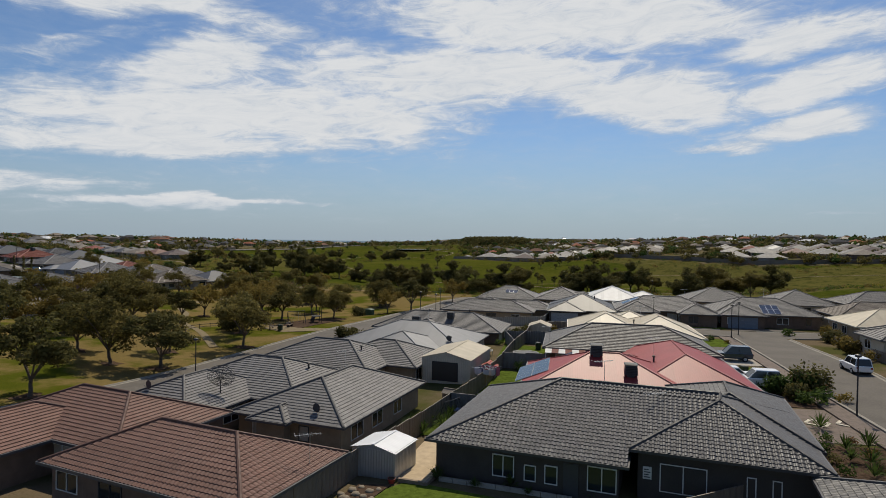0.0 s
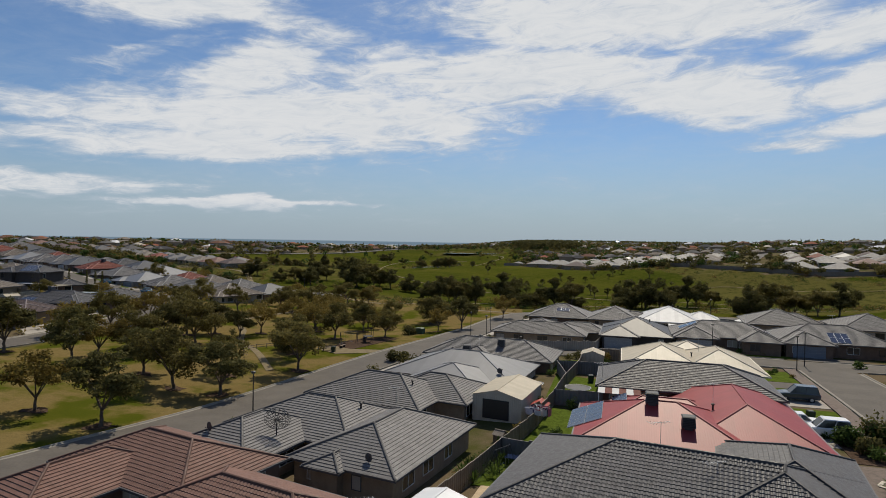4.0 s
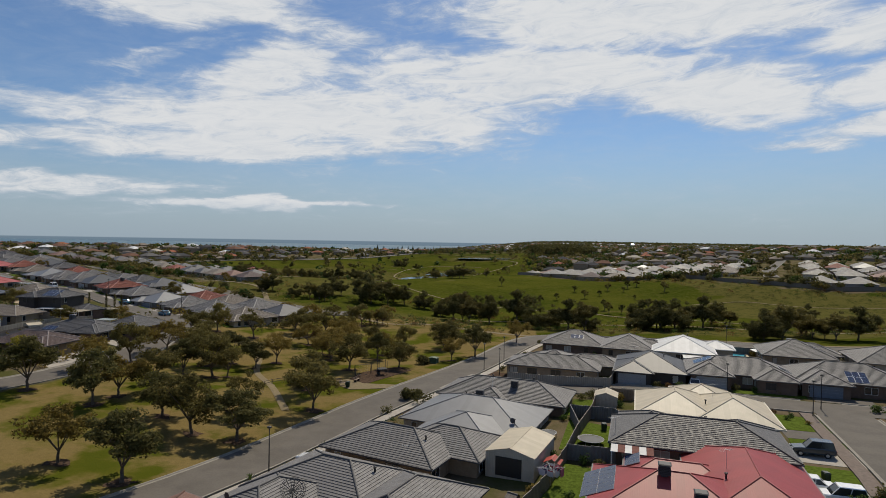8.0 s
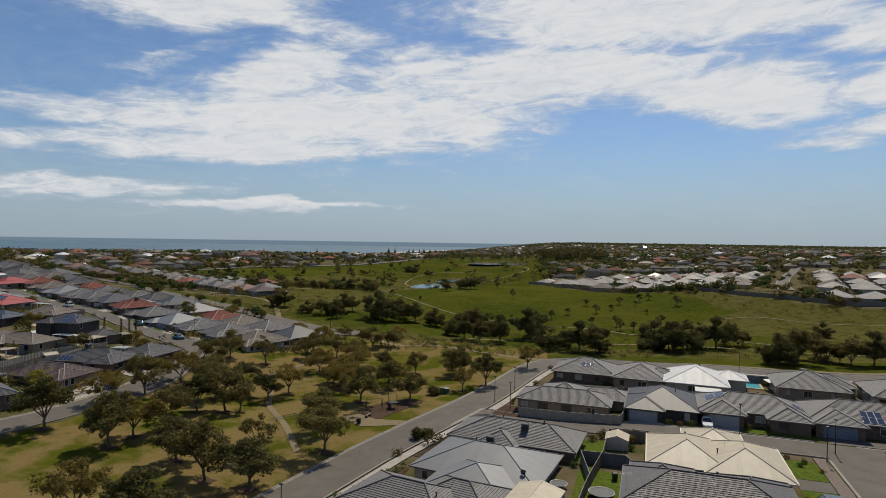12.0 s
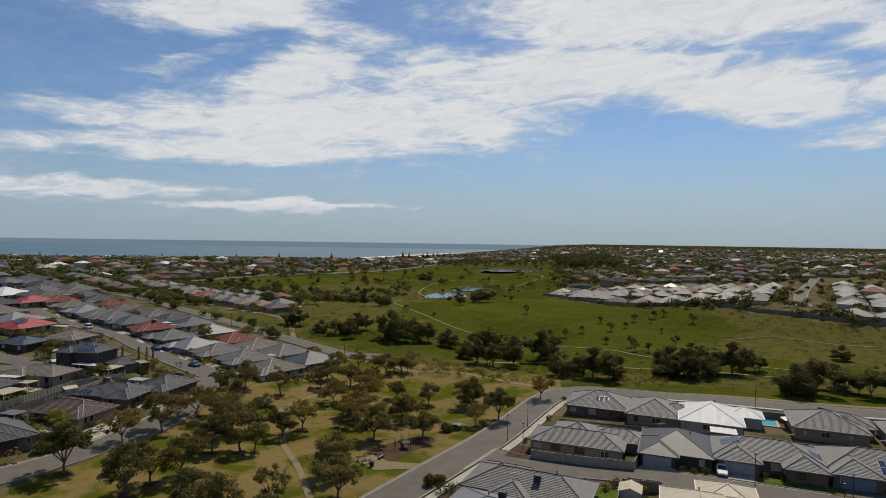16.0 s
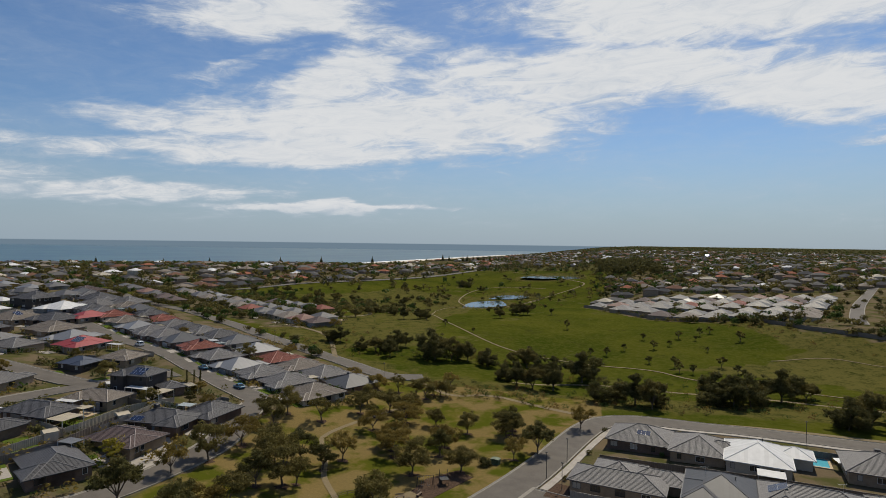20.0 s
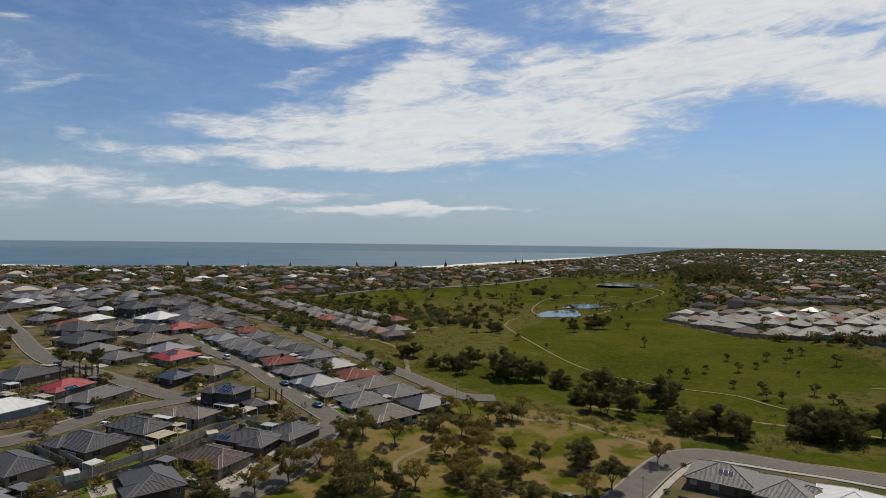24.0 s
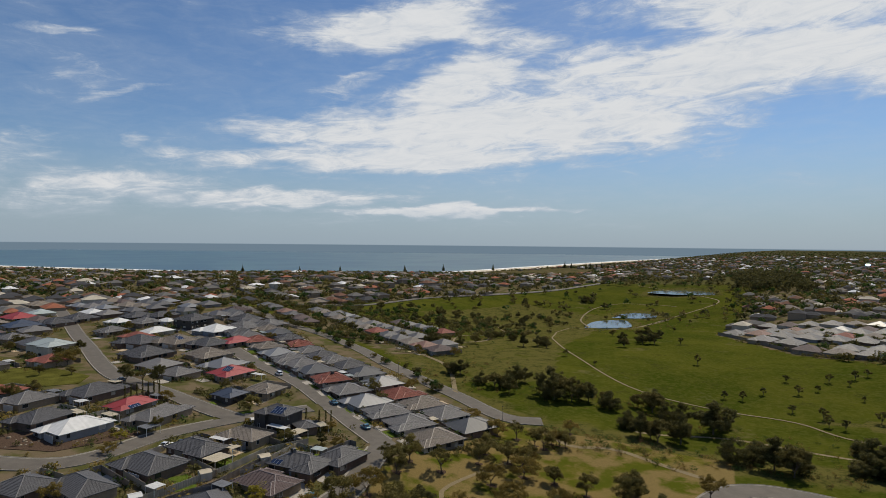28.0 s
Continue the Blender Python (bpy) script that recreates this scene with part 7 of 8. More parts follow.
def estate_fences():
    """Side fences between the long lots of the western estate."""
    start = Vector((-76, 150, 0))
    for k in range(14):
        p = start + AHEAD * (k * 14.0 + 7.0) + ASIDE * 1.5
        q = start + AHEAD * (k * 14.0 + 7.0) + ASIDE * 34
        fence([(p.x, p.y), (q.x, q.y)], 1.7, FENCE_GREY if k % 2 else FENCE_CREAM, "plain fence between two estate houses", "estate fences", True)
    a, b = start + ASIDE * 16.7, start + AHEAD * 190 + ASIDE * 16.7
    fence([(a.x, a.y), (b.x, b.y)], 1.7, FENCE_BROWN, "plain rear fence between estate rows", "estate fences", True)


estate_fences()


def estate_drives():
    rng = random.Random(12)
    start = Vector((-76, 150, 0))
    for k in range(14):
        p = start + AHEAD * (k * 14.0 + 3.0) + ASIDE * -0.6
        box_patch(p.x, p.y, 4.6, 3.6, -30, CONCRETE, "pale concrete driveway of an estate house", lift=0.14)
        p = start + AHEAD * (k * 14.0 - 3.0) + ASIDE * -0.8
        box_patch(p.x, p.y, 6.0, 3.0, -30, LAWN, "small green front lawn of an estate house", "lawn", 0.12, "lawn")
        for _ in range(3):
            q = start + AHEAD * (k * 14.0 + rng.uniform(-6, 6)) + ASIDE * rng.uniform(-1.5, 0.4)
            bush(q.x, q.y, rng.uniform(0.5, 1.1), rng.choice(("green", "dark", "olive")), count=70)
    for x, y, w, d, r in ((-86, 110.5, 6, 8, 62), (-84, 103, 6, 9, 60), (-88, 126, 5, 9, 60), (-104, 96, 5, 6, 60), (-126, 104, 5, 6, 60), (-134, 92, 5, 6, 60), (-118, 134, 7, 5, 60)):
        box_patch(x, y, w, d, r, CONCRETE, "pale concrete driveway of an estate house", lift=0.1)
    for x, y, w, d in ((-106, 88, 10, 6), (-112, 100, 8, 5), (-104, 128, 8, 6), (-122, 128, 8, 6), (-112, 113, 9, 4), (-92, 114, 5, 4), (-134, 146, 9, 6), (-150, 146, 9, 4), (-116, 72, 6, 9)):
        box_patch(x, y, w, d, -30, LAWN, "bright green back lawn of an estate house", "lawn", 0.1, "lawn")


estate_drives()


def estate_lots():
    """Rear and side fences, drives and paved yards of the western lots."""
    rng = random.Random(61)
    spots = [(h[0].inverted(), h[2]) for h in HOUSES if -300 < h[0].inverted().translation.x < -84 and h[0].inverted().translation.y < 300]

    def free(p, skip):
        if min(near_segment(np.array(p.x), np.array(p.y), line) for line in (S1, S1B, S2, S3, LOOP)) < 4.6:
            return False
        for k, (m, ws) in enumerate(spots):
            if k != skip and (m.translation.xy - p.xy).length < 14:
                q = m.inverted() @ p
                if any(w[0] - 0.2 < q.x < w[1] + 0.2 and w[2] - 0.2 < q.y < w[3] + 0.2 for w in ws):
                    return False
        return True
    for k, (m, ws) in enumerate(spots):
        x0, x1 = min(w[0] for w in ws) - 1.1, max(w[1] for w in ws) + 1.1
        y0, y1 = min(w[2] for w in ws), max(w[3] for w in ws) + 3.2
        corners = [m @ Vector(q) for q in ((x0, y0 + 5, 0), (x0, y1, 0), (x1, y1, 0))]
        line = []
        for a, b in zip(corners, corners[1:]):
            for j in range(5):
                p = a.lerp(b, j / 5)
                if free(p, k):
                    line.append((p.x, p.y))
                elif len(line) > 1:
                    break
                else:
                    line = []
        if len(line) > 2:
            fence(line, 1.7, (FENCE_GREY, FENCE_CREAM, FENCE_BROWN)[rng.randrange(3)], "plain sheet fence round an estate yard", "estate fences", True)
        p = m @ Vector(((x0 + x1) / 2 + rng.choice((-3.2, 3.2)), y0 - 2.2, 0))
        if free(p, k):
            box_patch(p.x, p.y, 4.8, 4.4, math.degrees(m.to_euler().z), rng.choice((CONCRETE, PALE_PAVE, CONCRETE)), "pale paved driveway of an estate house", lift=0.13)
        p = m @ Vector((rng.uniform(-2, 2), y1 - 1.6, 0))
        if rng.random() < 0.5 and free(p, k):
            box_patch(p.x, p.y, 5.5, 2.6, math.degrees(m.to_euler().z), rng.choice((LAWN, CONCRETE, PALE_PAVE)), "small paved or mown back yard", "yard", 0.13, "yard")
        if rng.random() < 0.3 and free(p, k):
            carport(p.x, p.y, math.degrees(m.to_euler().z), rng.uniform(3.5, 6), 2.8, ROOFS[rng.choice(("cream", "white", "zinc", "pale"))], "pale flat patio roof behind a house")


def swimming_pool(x, y, rot, w, d, label):
    p = empty("swimming_pool", x, y, gz(x, y) + 0.12, rot, label, "pool", "pools")
    rim = Shape()
    for a, b, c, e in ((-w / 2 - 0.5, w / 2 + 0.5, -d / 2 - 0.5, -d / 2), (-w / 2 - 0.5, w / 2 + 0.5, d / 2, d / 2 + 0.5), (-w / 2 - 0.5, -w / 2, -d / 2, d / 2), (w / 2, w / 2 + 0.5, -d / 2, d / 2)):
        rim.box(a, b, c, e, -0.4, 0.1)
    rim.make("coping", PALE_PAVE, p)
    Shape().box(-w / 2, w / 2, -d / 2, d / 2, -0.4, 0.02).make("pool_water", plain("pool_water", (0.10, 0.42, 0.52), 0.08, vary=0.15, scale=1.0), p)


swimming_pool(53.4, 142.0, -14, 3.2, 5.6, "small bright blue swimming pool behind a house")
swimming_pool(-113.5, 84.6, -32, 8.0, 2.6, "long pale turquoise pool in a back yard")


def umbrella(x, y):
    u = empty("shade_umbrella", x, y, gz(x, y), 0, "white square shade umbrella beside a pool", "umbrella")
    Shape().tube([(0, 0, -0.2), (0, 0, 2.7)], [0.03, 0.03], 6).make("pole", STEEL, u)
    s = Shape()
    c = [(-1.6, -1.6, 2.1), (1.6, -1.6, 2.1), (1.6, 1.6, 2.1), (-1.6, 1.6, 2.1)]
    for k in range(4):
        s.poly([c[k], c[(k + 1) % 4], (0, 0, 2.75)])
    s.weld().make("canopy", plain("white_canvas", (0.75, 0.75, 0.73), 0.8, vary=0.06), u)


umbrella(56.6, 138.4)


def playground():
    p = empty("play_structure", -24.0, 112.6, gz(-24, 112.6), 25, "playground tower with blue slide on bark", "playground")
    for sx in (-0.8, 0.8):
        for sy in (-0.8, 0.8):
            Shape().tube([(sx, sy, -0.2), (sx, sy, 2.8)], [0.06, 0.06], 7).make("post", BLACK, p)
    Shape().box(-0.85, 0.85, -0.85, 0.85, 1.2, 1.28).make("deck", BLACK, p)
    s = Shape()
    for k in range(6):
        y0, y1 = 0.85 + k * 0.42, 0.85 + (k + 1) * 0.42
        z0, z1 = 1.25 - k * 0.2, 1.25 - (k + 1) * 0.2
        s.poly([(-0.3, y0, z0), (0.3, y0, z0), (0.3, y1, z1), (-0.3, y1, z1)])
        for sx in (-0.3, 0.3):
            s.poly([(sx, y0, z0), (sx, y1, z1), (sx, y1, z1 + 0.2), (sx, y0, z0 + 0.2)])
    s.weld().make("slide", BLUE_PLASTIC, p, "blue plastic slide")
    w = empty("swing_set", -27.2, 110.2, gz(-27.2, 110.2), 30, "dark metal swing frame on playground bark", "swing")
    for sx in (-1.6, 1.6):
        for sy in (-0.8, 0.8):
            Shape().tube([(sx, sy, -0.2), (sx, 0, 2.4)], [0.05, 0.05], 6).make("leg", BLACK, w)
    Shape().tube([(-1.6, 0, 2.4), (1.6, 0, 2.4)], [0.05, 0.05], 6).make("beam", BLACK, w)
    for sx in (-0.6, 0.6):
        for q in (-0.2, 0.2):
            Shape().tube([(sx + q, 0, 0.5), (sx + q, 0, 2.4)], [0.012, 0.012], 4).make("chain", STEEL, w)
        Shape().box(sx - 0.24, sx + 0.24, -0.1, 0.1, 0.46, 0.5).make("seat", BLACK, w)


playground()


def bench(x, y, rot):
    b = empty("park_bench", x, y, gz(x, y) + 0.05, rot, "timber picnic bench on a gravel pad", "bench", "picnic benches")
    for k in range(3):
        Shape().box(-0.9, 0.9, -0.22 + k * 0.15, -0.1 + k * 0.15, 0.42, 0.46).make("seat_slat", TIMBER, b)
    for k in range(2):
        Shape().box(-0.9, 0.9, 0.26, 0.3, 0.58 + k * 0.17, 0.7 + k * 0.17).make("back_slat", TIMBER, b)
    for sx in (-0.7, 0.7):
        Shape().box(sx - 0.04, sx + 0.04, -0.2, 0.3, 0, 0.42).make("leg", BLACK, b)


for q in ((-30.6, 104.4, 30), (-29.4, 103.2, 210), (-27.4, 106.4, 80)):
    bench(*q)


def shelter(x, y):
    garden_shed(x, y, -15, 1.8, 1.4, plain("green_cabinet", (0.06, 0.10, 0.05), 0.6), plain("green_lid", (0.09, 0.13, 0.08), 0.6), 1.2, 0.1, "low green utility cabinet on the park grass", "utility_cabinet")


shelter(-15.6, 126.6)


def rail_fence(pts, h=0.9):
    f = empty("rail_fence", pts[0][0], pts[0][1], gz(*pts[0]), 0, "low curved timber rail fence in the park", "fence", "rail fences")
    base = f.matrix_world.translation
    for (a, b), (c, d) in zip(pts, pts[1:]):
        p, q = Vector((a, b, gz(a, b))) - base, Vector((c, d, gz(c, d))) - base
        Shape().tube([p - Vector((0, 0, 0.2)), p + Vector((0, 0, h))], [0.05, 0.05], 6).make("post", TIMBER, f)
        for z in (0.4, 0.8):
            Shape().bar(p + Vector((0, 0, z)), q + Vector((0, 0, z)), 0.05, 0.08).make("rail", TIMBER, f)


rail_fence([(-38 + 4.5 * math.cos(a), 99 + 5.5 * math.sin(a)) for a in (0.6, 1.0, 1.4, 1.8, 2.2, 2.6, 3.0, 3.4, 3.8, 4.2)])


def pond(pts, z, label):
    s = Shape()
    s.poly([(p.x, p.y, z) for p in smooth_line(pts + pts[:1], 6)[:-1]])
    make = lambda q: principled(q, (0.05, 0.075, 0.085), 0.12, 0.0, q.noise(geo_co(q), 0.4, 3), 0.15, 0.1, 0.5)
    tagged(s.make("pond", material("pond_water", make)), label, "pond", kind="structure")


for pts, level in POND_LEVELS:
    pond(pts, level, "still blue wetland pond in the valley")

# undergrowth along the creek and rough banks
def undergrowth():
    rng = random.Random(15)
    shapes = {"dark": Shape(), "green": Shape(), "olive": Shape(), "rust": Shape()}
    lines = (([(-48, 186), (-20, 190), (10, 185), (45, 190), (90, 195), (150, 185)], 8, 520), ([(-110, 230), (-60, 232), (-30, 240), (0, 226), (60, 212), (130, 205)], 8, 380), ([(40, 395), (80, 350), (112, 305), (160, 270), (230, 262)], 9, 330), ([(-100, 500), (-60, 510), (-40, 600), (-70, 660), (-90, 560)], 14, 420), ([(-68, 760), (-30, 755), (10, 780), (0, 840), (-60, 815)], 12, 160), ([(-95, 240), (-140, 300), (-125, 380), (-180, 460)], 16, 330), ([(-36, 178), (-24, 184), (-10, 178)], 5, 60))
    for pts, wide, n in lines:
        line = smooth_line(pts, 3)
        for _ in range(n):
            p = rng.choice(line)
            x, y = p.x + rng.gauss(0, wide), p.y + rng.gauss(0, wide * 0.7)
            if near_segment(np.array(x), np.array(y), PARK_ROAD) < 7:
                continue
            r = rng.uniform(0.4, 1.6)
            leaf_clump(shapes[rng.choice(("dark", "green", "green", "olive", "olive", "rust"))], Vector((x, y, gz(x, y) + r * 0.35)), r, 40, r * 0.16, rng, 0.6)
    holder = empty("undergrowth", 0, 200, 0, 0, "low scrub and reeds along the creek", "scrub", kind="stuff")
    for kind, s in shapes.items():
        ob = s.make("scrub", LEAVES[kind])
        ob.parent, ob.matrix_parent_inverse = holder, holder.matrix_world.inverted()
        tagged(ob, kind="stuff")


undergrowth()
# shrubs, hedges and spiky plants
for x, y, r, kind in ((36.8, 58.6, 2.6, "dark"), (36.6, 58.4, 2.0, "green"), (34.0, 56.0, 1.5, "dark"), (33.0, 58.4, 1.6, "green"), (35.0, 54.2, 1.4, "green"), (37.6, 54.8, 1.0, "olive"), (33.4, 54.4, 1.2, "green"), (32.4, 60.2, 0.9, "green"), (38.4, 58.8, 0.9, "rust"),
                      (12.2, 97.6, 1.2, "dark"), (14.0, 99.2, 1.3, "dark"), (16.4, 97.8, 1.2, "green"), (18.2, 96.6, 1.3, "olive"), (17.4, 93.0, 1.1, "green"), (8.4, 84.6, 0.9, "green"), (6.6, 59.6, 0.9, "green"), (3.2, 60.4, 1.2, "olive"),
                      (-16.4, 96.4, 1.6, "dark"), (-14.8, 97.2, 1.5, "dark"), (-18.2, 88.8, 1.1, "dark"), (-36.0, 100.6, 2.4, "dark"), (-34.0, 102.4, 2.2, "dark"), (-37.8, 103.0, 2.0, "dark"), (-17.6, 124.6, 1.8, "dark"),
                      (40.6, 89.6, 0.7, "green"), (41.8, 91.0, 0.7, "green"), (40.0, 92.6, 0.7, "rust"), (42.6, 87.6, 0.6, "olive"), (38.6, 91.4, 0.7, "green"), (26.6, 107.4, 1.0, "dark"), (28.4, 106.6, 0.9, "rust"), (30.4, 106.4, 1.1, "green"), (39.6, 106.4, 1.0, "dark"), (42.8, 105.6, 0.9, "green"), (46.2, 105.2, 0.9, "dark"),
                      (54.6, 78.0, 1.8, "olive"), (56.2, 82.6, 1.6, "olive"), (58.4, 88.0, 1.9, "dark"), (60.5, 91.8, 1.8, "olive"), (56, 95.2, 1.4, "green"), (52.6, 72.0, 1.3, "olive"), (1.0, 57.4, 0.8, "green"), (3.0, 54.0, 0.9, "green"), (5.6, 69.8, 0.9, "green"), (9.0, 68.0, 1.0, "green"), (10.6, 67.2, 1.0, "dark"), (17.4, 66.8, 0.9, "green"), (19.4, 66.6, 1.0, "green"), (21.2, 66.4, 0.9, "green"),
                      (-0.6, 120.4, 0.9, "dark"), (4.4, 137.6, 1.0, "dark"), (8.6, 156.0, 1.1, "dark"), (57, 143, 1.2, "olive"), (20.2, 139, 1.0, "green")):
    bush(x, y, r, kind, count=900 if r > 1.4 else 220)
for x, y, h in ((-1.9, 49.2, 1.6), (-0.8, 50.8, 1.5), (-2.6, 47.2, 1.4), (0.2, 49.4, 1.3), (30.8, 47.6, 1.5), (31.4, 43.0, 1.6), (29.6, 40.2, 1.5), (32.6, 40.6, 1.7), (28.2, 38.0, 1.2), (27.0, 42.0, 1.2), (-24.0, 62.6, 1.2), (-22.0, 69.0, 1.2), (2.2, 36.2, 0.7), (5.4, 35.2, 0.6), (-0.2, 37.4, 0.8), (10.0, 33.9, 0.6), (-25.4, 58.4, 0.9), (-23.2, 73.4, 0.9)):
    spiky(x, y, h)
for k in range(26):
    rng = random.Random(k)
    t = k / 26
    x, y = -25.6 + 12.6 * t + rng.uniform(-0.6, 0.6) + 1.6, 55 + 42 * t
    bush(x, y, rng.uniform(0.35, 0.7), rng.choice(("green", "olive", "dark")), label="low verge shrub beside the footpath", count=60)
for x, y in ((-91.6, 104.6),):
    bush(x, y, 2.6, "yellow", "yellow_tree", "bright yellow-leaved tree in a front garden", h=3.6, count=420)
rng = random.Random(77)
for k in range(150):
    x, y = rng.uniform(-190, -84), rng.uniform(66, 196)
    if inside(np.array(x), np.array(y), WEST_TOWN) and min(near_segment(np.array(x), np.array(y), r) for r in (S1, S1B, S2, S3)) > 4.5:
        bush(x, y, rng.uniform(0.7, 1.7), rng.choice(("green", "dark", "olive", "gum")), count=90)


def cypress(x, y, h=6.0):
    c = empty("pencil_cypress", x, y, gz(x, y), 0, "slender dark pencil cypress in a row", "tree", "cypress row")
    rng = random.Random(int(x * 5 + y))
    s = Shape()
    for k in range(18):
        z = h * (0.06 + 0.92 * k / 18)
        leaf_clump(s, Vector((0, 0, z)), 0.5 * (1 - 0.55 * k / 18), 26, 0.16, rng, 1.0)
    s.make("crown", LEAVES["dark"], c)
    Shape().tube([(0, 0, -0.2), (0, 0, h * 0.3)], [0.1, 0.07], 6).make("trunk", BARK, c)


for k in range(7):
    cypress(-170.5 + 0.35 * k, 129.5 + 1.9 * k, 6.5)
for x, y in ((-106.8, 147), (-105.4, 148.4), (-104.0, 149.2), (-111, 146)):
    cypress(x, y, 6.2)


def norfolk_pine(x, y, h):
    p = empty("norfolk_pine", x, y, -14, 0, "tall tiered pine standing by the coast", "tree", "coastal pines")
    rng = random.Random(int(x))
    Shape().tube([(0, 0, -2), (0, 0, h)], [0.5, 0.1], 6).make("trunk", BARK, p)
    s = Shape()
    for k in range(12):
        z, r = h * (0.2 + 0.78 * k / 12), h * 0.2 * (1 - k / 12.5)
        for q in range(7):
            a = q * 0.9 + k
            leaf_clump(s, Vector((math.cos(a) * r * 0.6, math.sin(a) * r * 0.6, z)), r * 0.5, 8, r * 0.25 + 0.3, rng, 0.35)
    s.make("crown", LEAVES["dark"], p)


for x, y, h in ((-392, 1760, 24), (-372, 1758, 21), (-330, 1764, 20), (-318, 1770, 22), (-300, 1775, 20), (-285, 1770, 23), (-268, 1780, 20), (-250, 1786, 21), (-225, 1790, 20), (-205, 1800, 22), (-190, 1810, 19), (-150, 1830, 26), (-620, 1380, 22), (-700, 1320, 20), (-800, 1180, 20), (-520, 1480, 21), (-880, 1130, 18), (-980, 1050, 22)):
    norfolk_pine(x, y, h)


# patio roof behind the red-roofed house
def patio_cover():
    c = empty("patio_cover", 14.0, 66.6, gz(14, 66.6), -12, "white patio cover with translucent brown roof strips", "patio cover")
    for k in range(6):
        a = -2.2 + k * 0.75
        s = Shape().box(a, a + 0.74, -1.8, 1.8, 2.45, 2.5)
        s.make("sheet", ROOFS["white"] if k % 2 == 0 else ROOFS["terracotta"], c, "white roof sheet" if k % 2 == 0 else "brown translucent strip")
    for px, py in ((-2.1, -1.7), (-2.1, 1.7), (2.1, 1.7), (2.1, -1.7)):
        Shape().box(px - 0.05, px + 0.05, py - 0.05, py + 0.05, -0.3, 2.45).make("post", FRAME, c)


patio_cover()
edging = Shape()
for k in range(9):
    a, b = Vector((0.0, 37.4, 0)).lerp(Vector((7.9, 34.6, 0)), k / 9), Vector((0.0, 37.4, 0)).lerp(Vector((7.9, 34.6, 0)), (k + 0.96) / 9)
    edging.bar(a + Vector((0, 0, gz(a.x, a.y) + 0.12)), b + Vector((0, 0, gz(b.x, b.y) + 0.12)), 0.16, 0.3)
tagged(edging.make("garden_edging", CONCRETE), "low pale concrete garden edging along a lawn", "edging")
for x, y in ((-0.1, 37.9), (4.4, 36.3), (9.2, 35.1)):
    spiky(x, y, 0.9, 40)


# carports, verandahs and planted corners of the western estate
def carport(x, y, rot, w, d, mat, label="pale flat carport roof beside a house"):
    c = empty("carport", x, y, gz(x, y), rot, label, "carport", "estate carports")
    s = Shape()
    n = max(4, int(w / 0.4))
    for k in range(n):
        a = -w / 2 + w * k / n
        s.box(a, a + w / n * 0.8, -d / 2, d / 2, 2.3, 2.36).box(a + w / n * 0.8, a + w / n, -d / 2, d / 2, 2.3, 2.39)
    s.make("roof_sheet", mat, c)
    for px in (-w / 2 + 0.1, w / 2 - 0.1):
        for py in (-d / 2 + 0.1, d / 2 - 0.1):
            Shape().box(px - 0.05, px + 0.05, py - 0.05, py + 0.05, -0.5, 2.3).make("post", FRAME, c)


for x, y, w, d, kind in ((-106.2, 135.2, 4.2, 5.5, "cream"), (-111.6, 110.6, 5.0, 5.5, "cream"), (-113.5, 136.0, 7.5, 2.4, "white"), (-112.3, 92.7, 3.4, 3.0, "white"), (-113.4, 117.6, 3.6, 3.0, "cream"), (-170.6, 113.5, 6.0, 3.0, "cream"), (-178, 120, 4, 3, "white"), (-146, 118.5, 4.5, 4.5, "zinc"), (-190, 140.5, 5, 3, "cream"), (-100.5, 101, 4, 3, "zinc"), (-160, 180, 6, 2.5, "white"), (-205, 175, 5, 3, "white"), (-139, 75, 4, 6, "pale")):
    carport(x, y, -6, w, d, ROOFS[kind])
for x, y, k in ((-191.4, 145.7, 1.0), (-188, 150, 0.9), (-182.5, 152.2, 0.9), (-136, 149, 0.85), (-146.4, 121, 0.6), (-142.2, 102.8, 0.5), (-164.1, 140.2, 0.6), (-240.9, 157, 1.1), (-261.6, 175.8, 0.9), (-246, 162, 1.0), (-252, 160, 0.9), (-207.5, 123.4, 0.6), (-232, 140, 0.6), (-240, 152, 0.8), (-222, 146, 0.5), (-103, 147, 0.5), (-98, 136, 0.45), (-131, 84, 0.5), (-110, 80, 0.6)):
    plant(PARK_KINDS, x, y, k)
estate_lots()
YELLOW_KINDS = [make_tree(5.0, 2.4, "yellow", 31, 40, 50, 0.16, label="yellow-green garden tree beside a plum roof")]
plant(YELLOW_KINDS, -90.9, 101.0)
plant(YELLOW_KINDS, -145.5, 109.0, 0.8)
plant(YELLOW_KINDS, -60.5, 93.0, 0.7)

# front gardens along the park street
for x, y, r, kind in ((-14.2, 93.3, 1.7, "dark"), (-12.6, 94.2, 1.5, "dark"), (-16.4, 84.4, 0.8, "green"), (-10.6, 96.6, 1.0, "olive"), (-21.4, 76.2, 0.6, "olive"), (-20.6, 78.2, 0.6, "green"), (-19.8, 80.0, 0.6, "olive"), (-24.2, 70.6, 0.6, "green"), (-22.6, 73.6, 0.6, "olive"), (-8.0, 98.4, 0.9, "rust")):
    bush(x, y, r, kind, count=110)
for x, y in ((-17.1, 82.9), (-27.6, 61.2), (-24.9, 64.9), (-18.0, 81.4)):
    spiky(x, y, 1.1, 40)
patch([(-26.6, 60.4), (-22.6, 70.4), (-17.4, 84.6), (-15.4, 84.0), (-20.2, 70.0), (-24.2, 59.8)], MULCH, "brown front garden bed along the street", "garden bed", 0.05, "garden_bed")
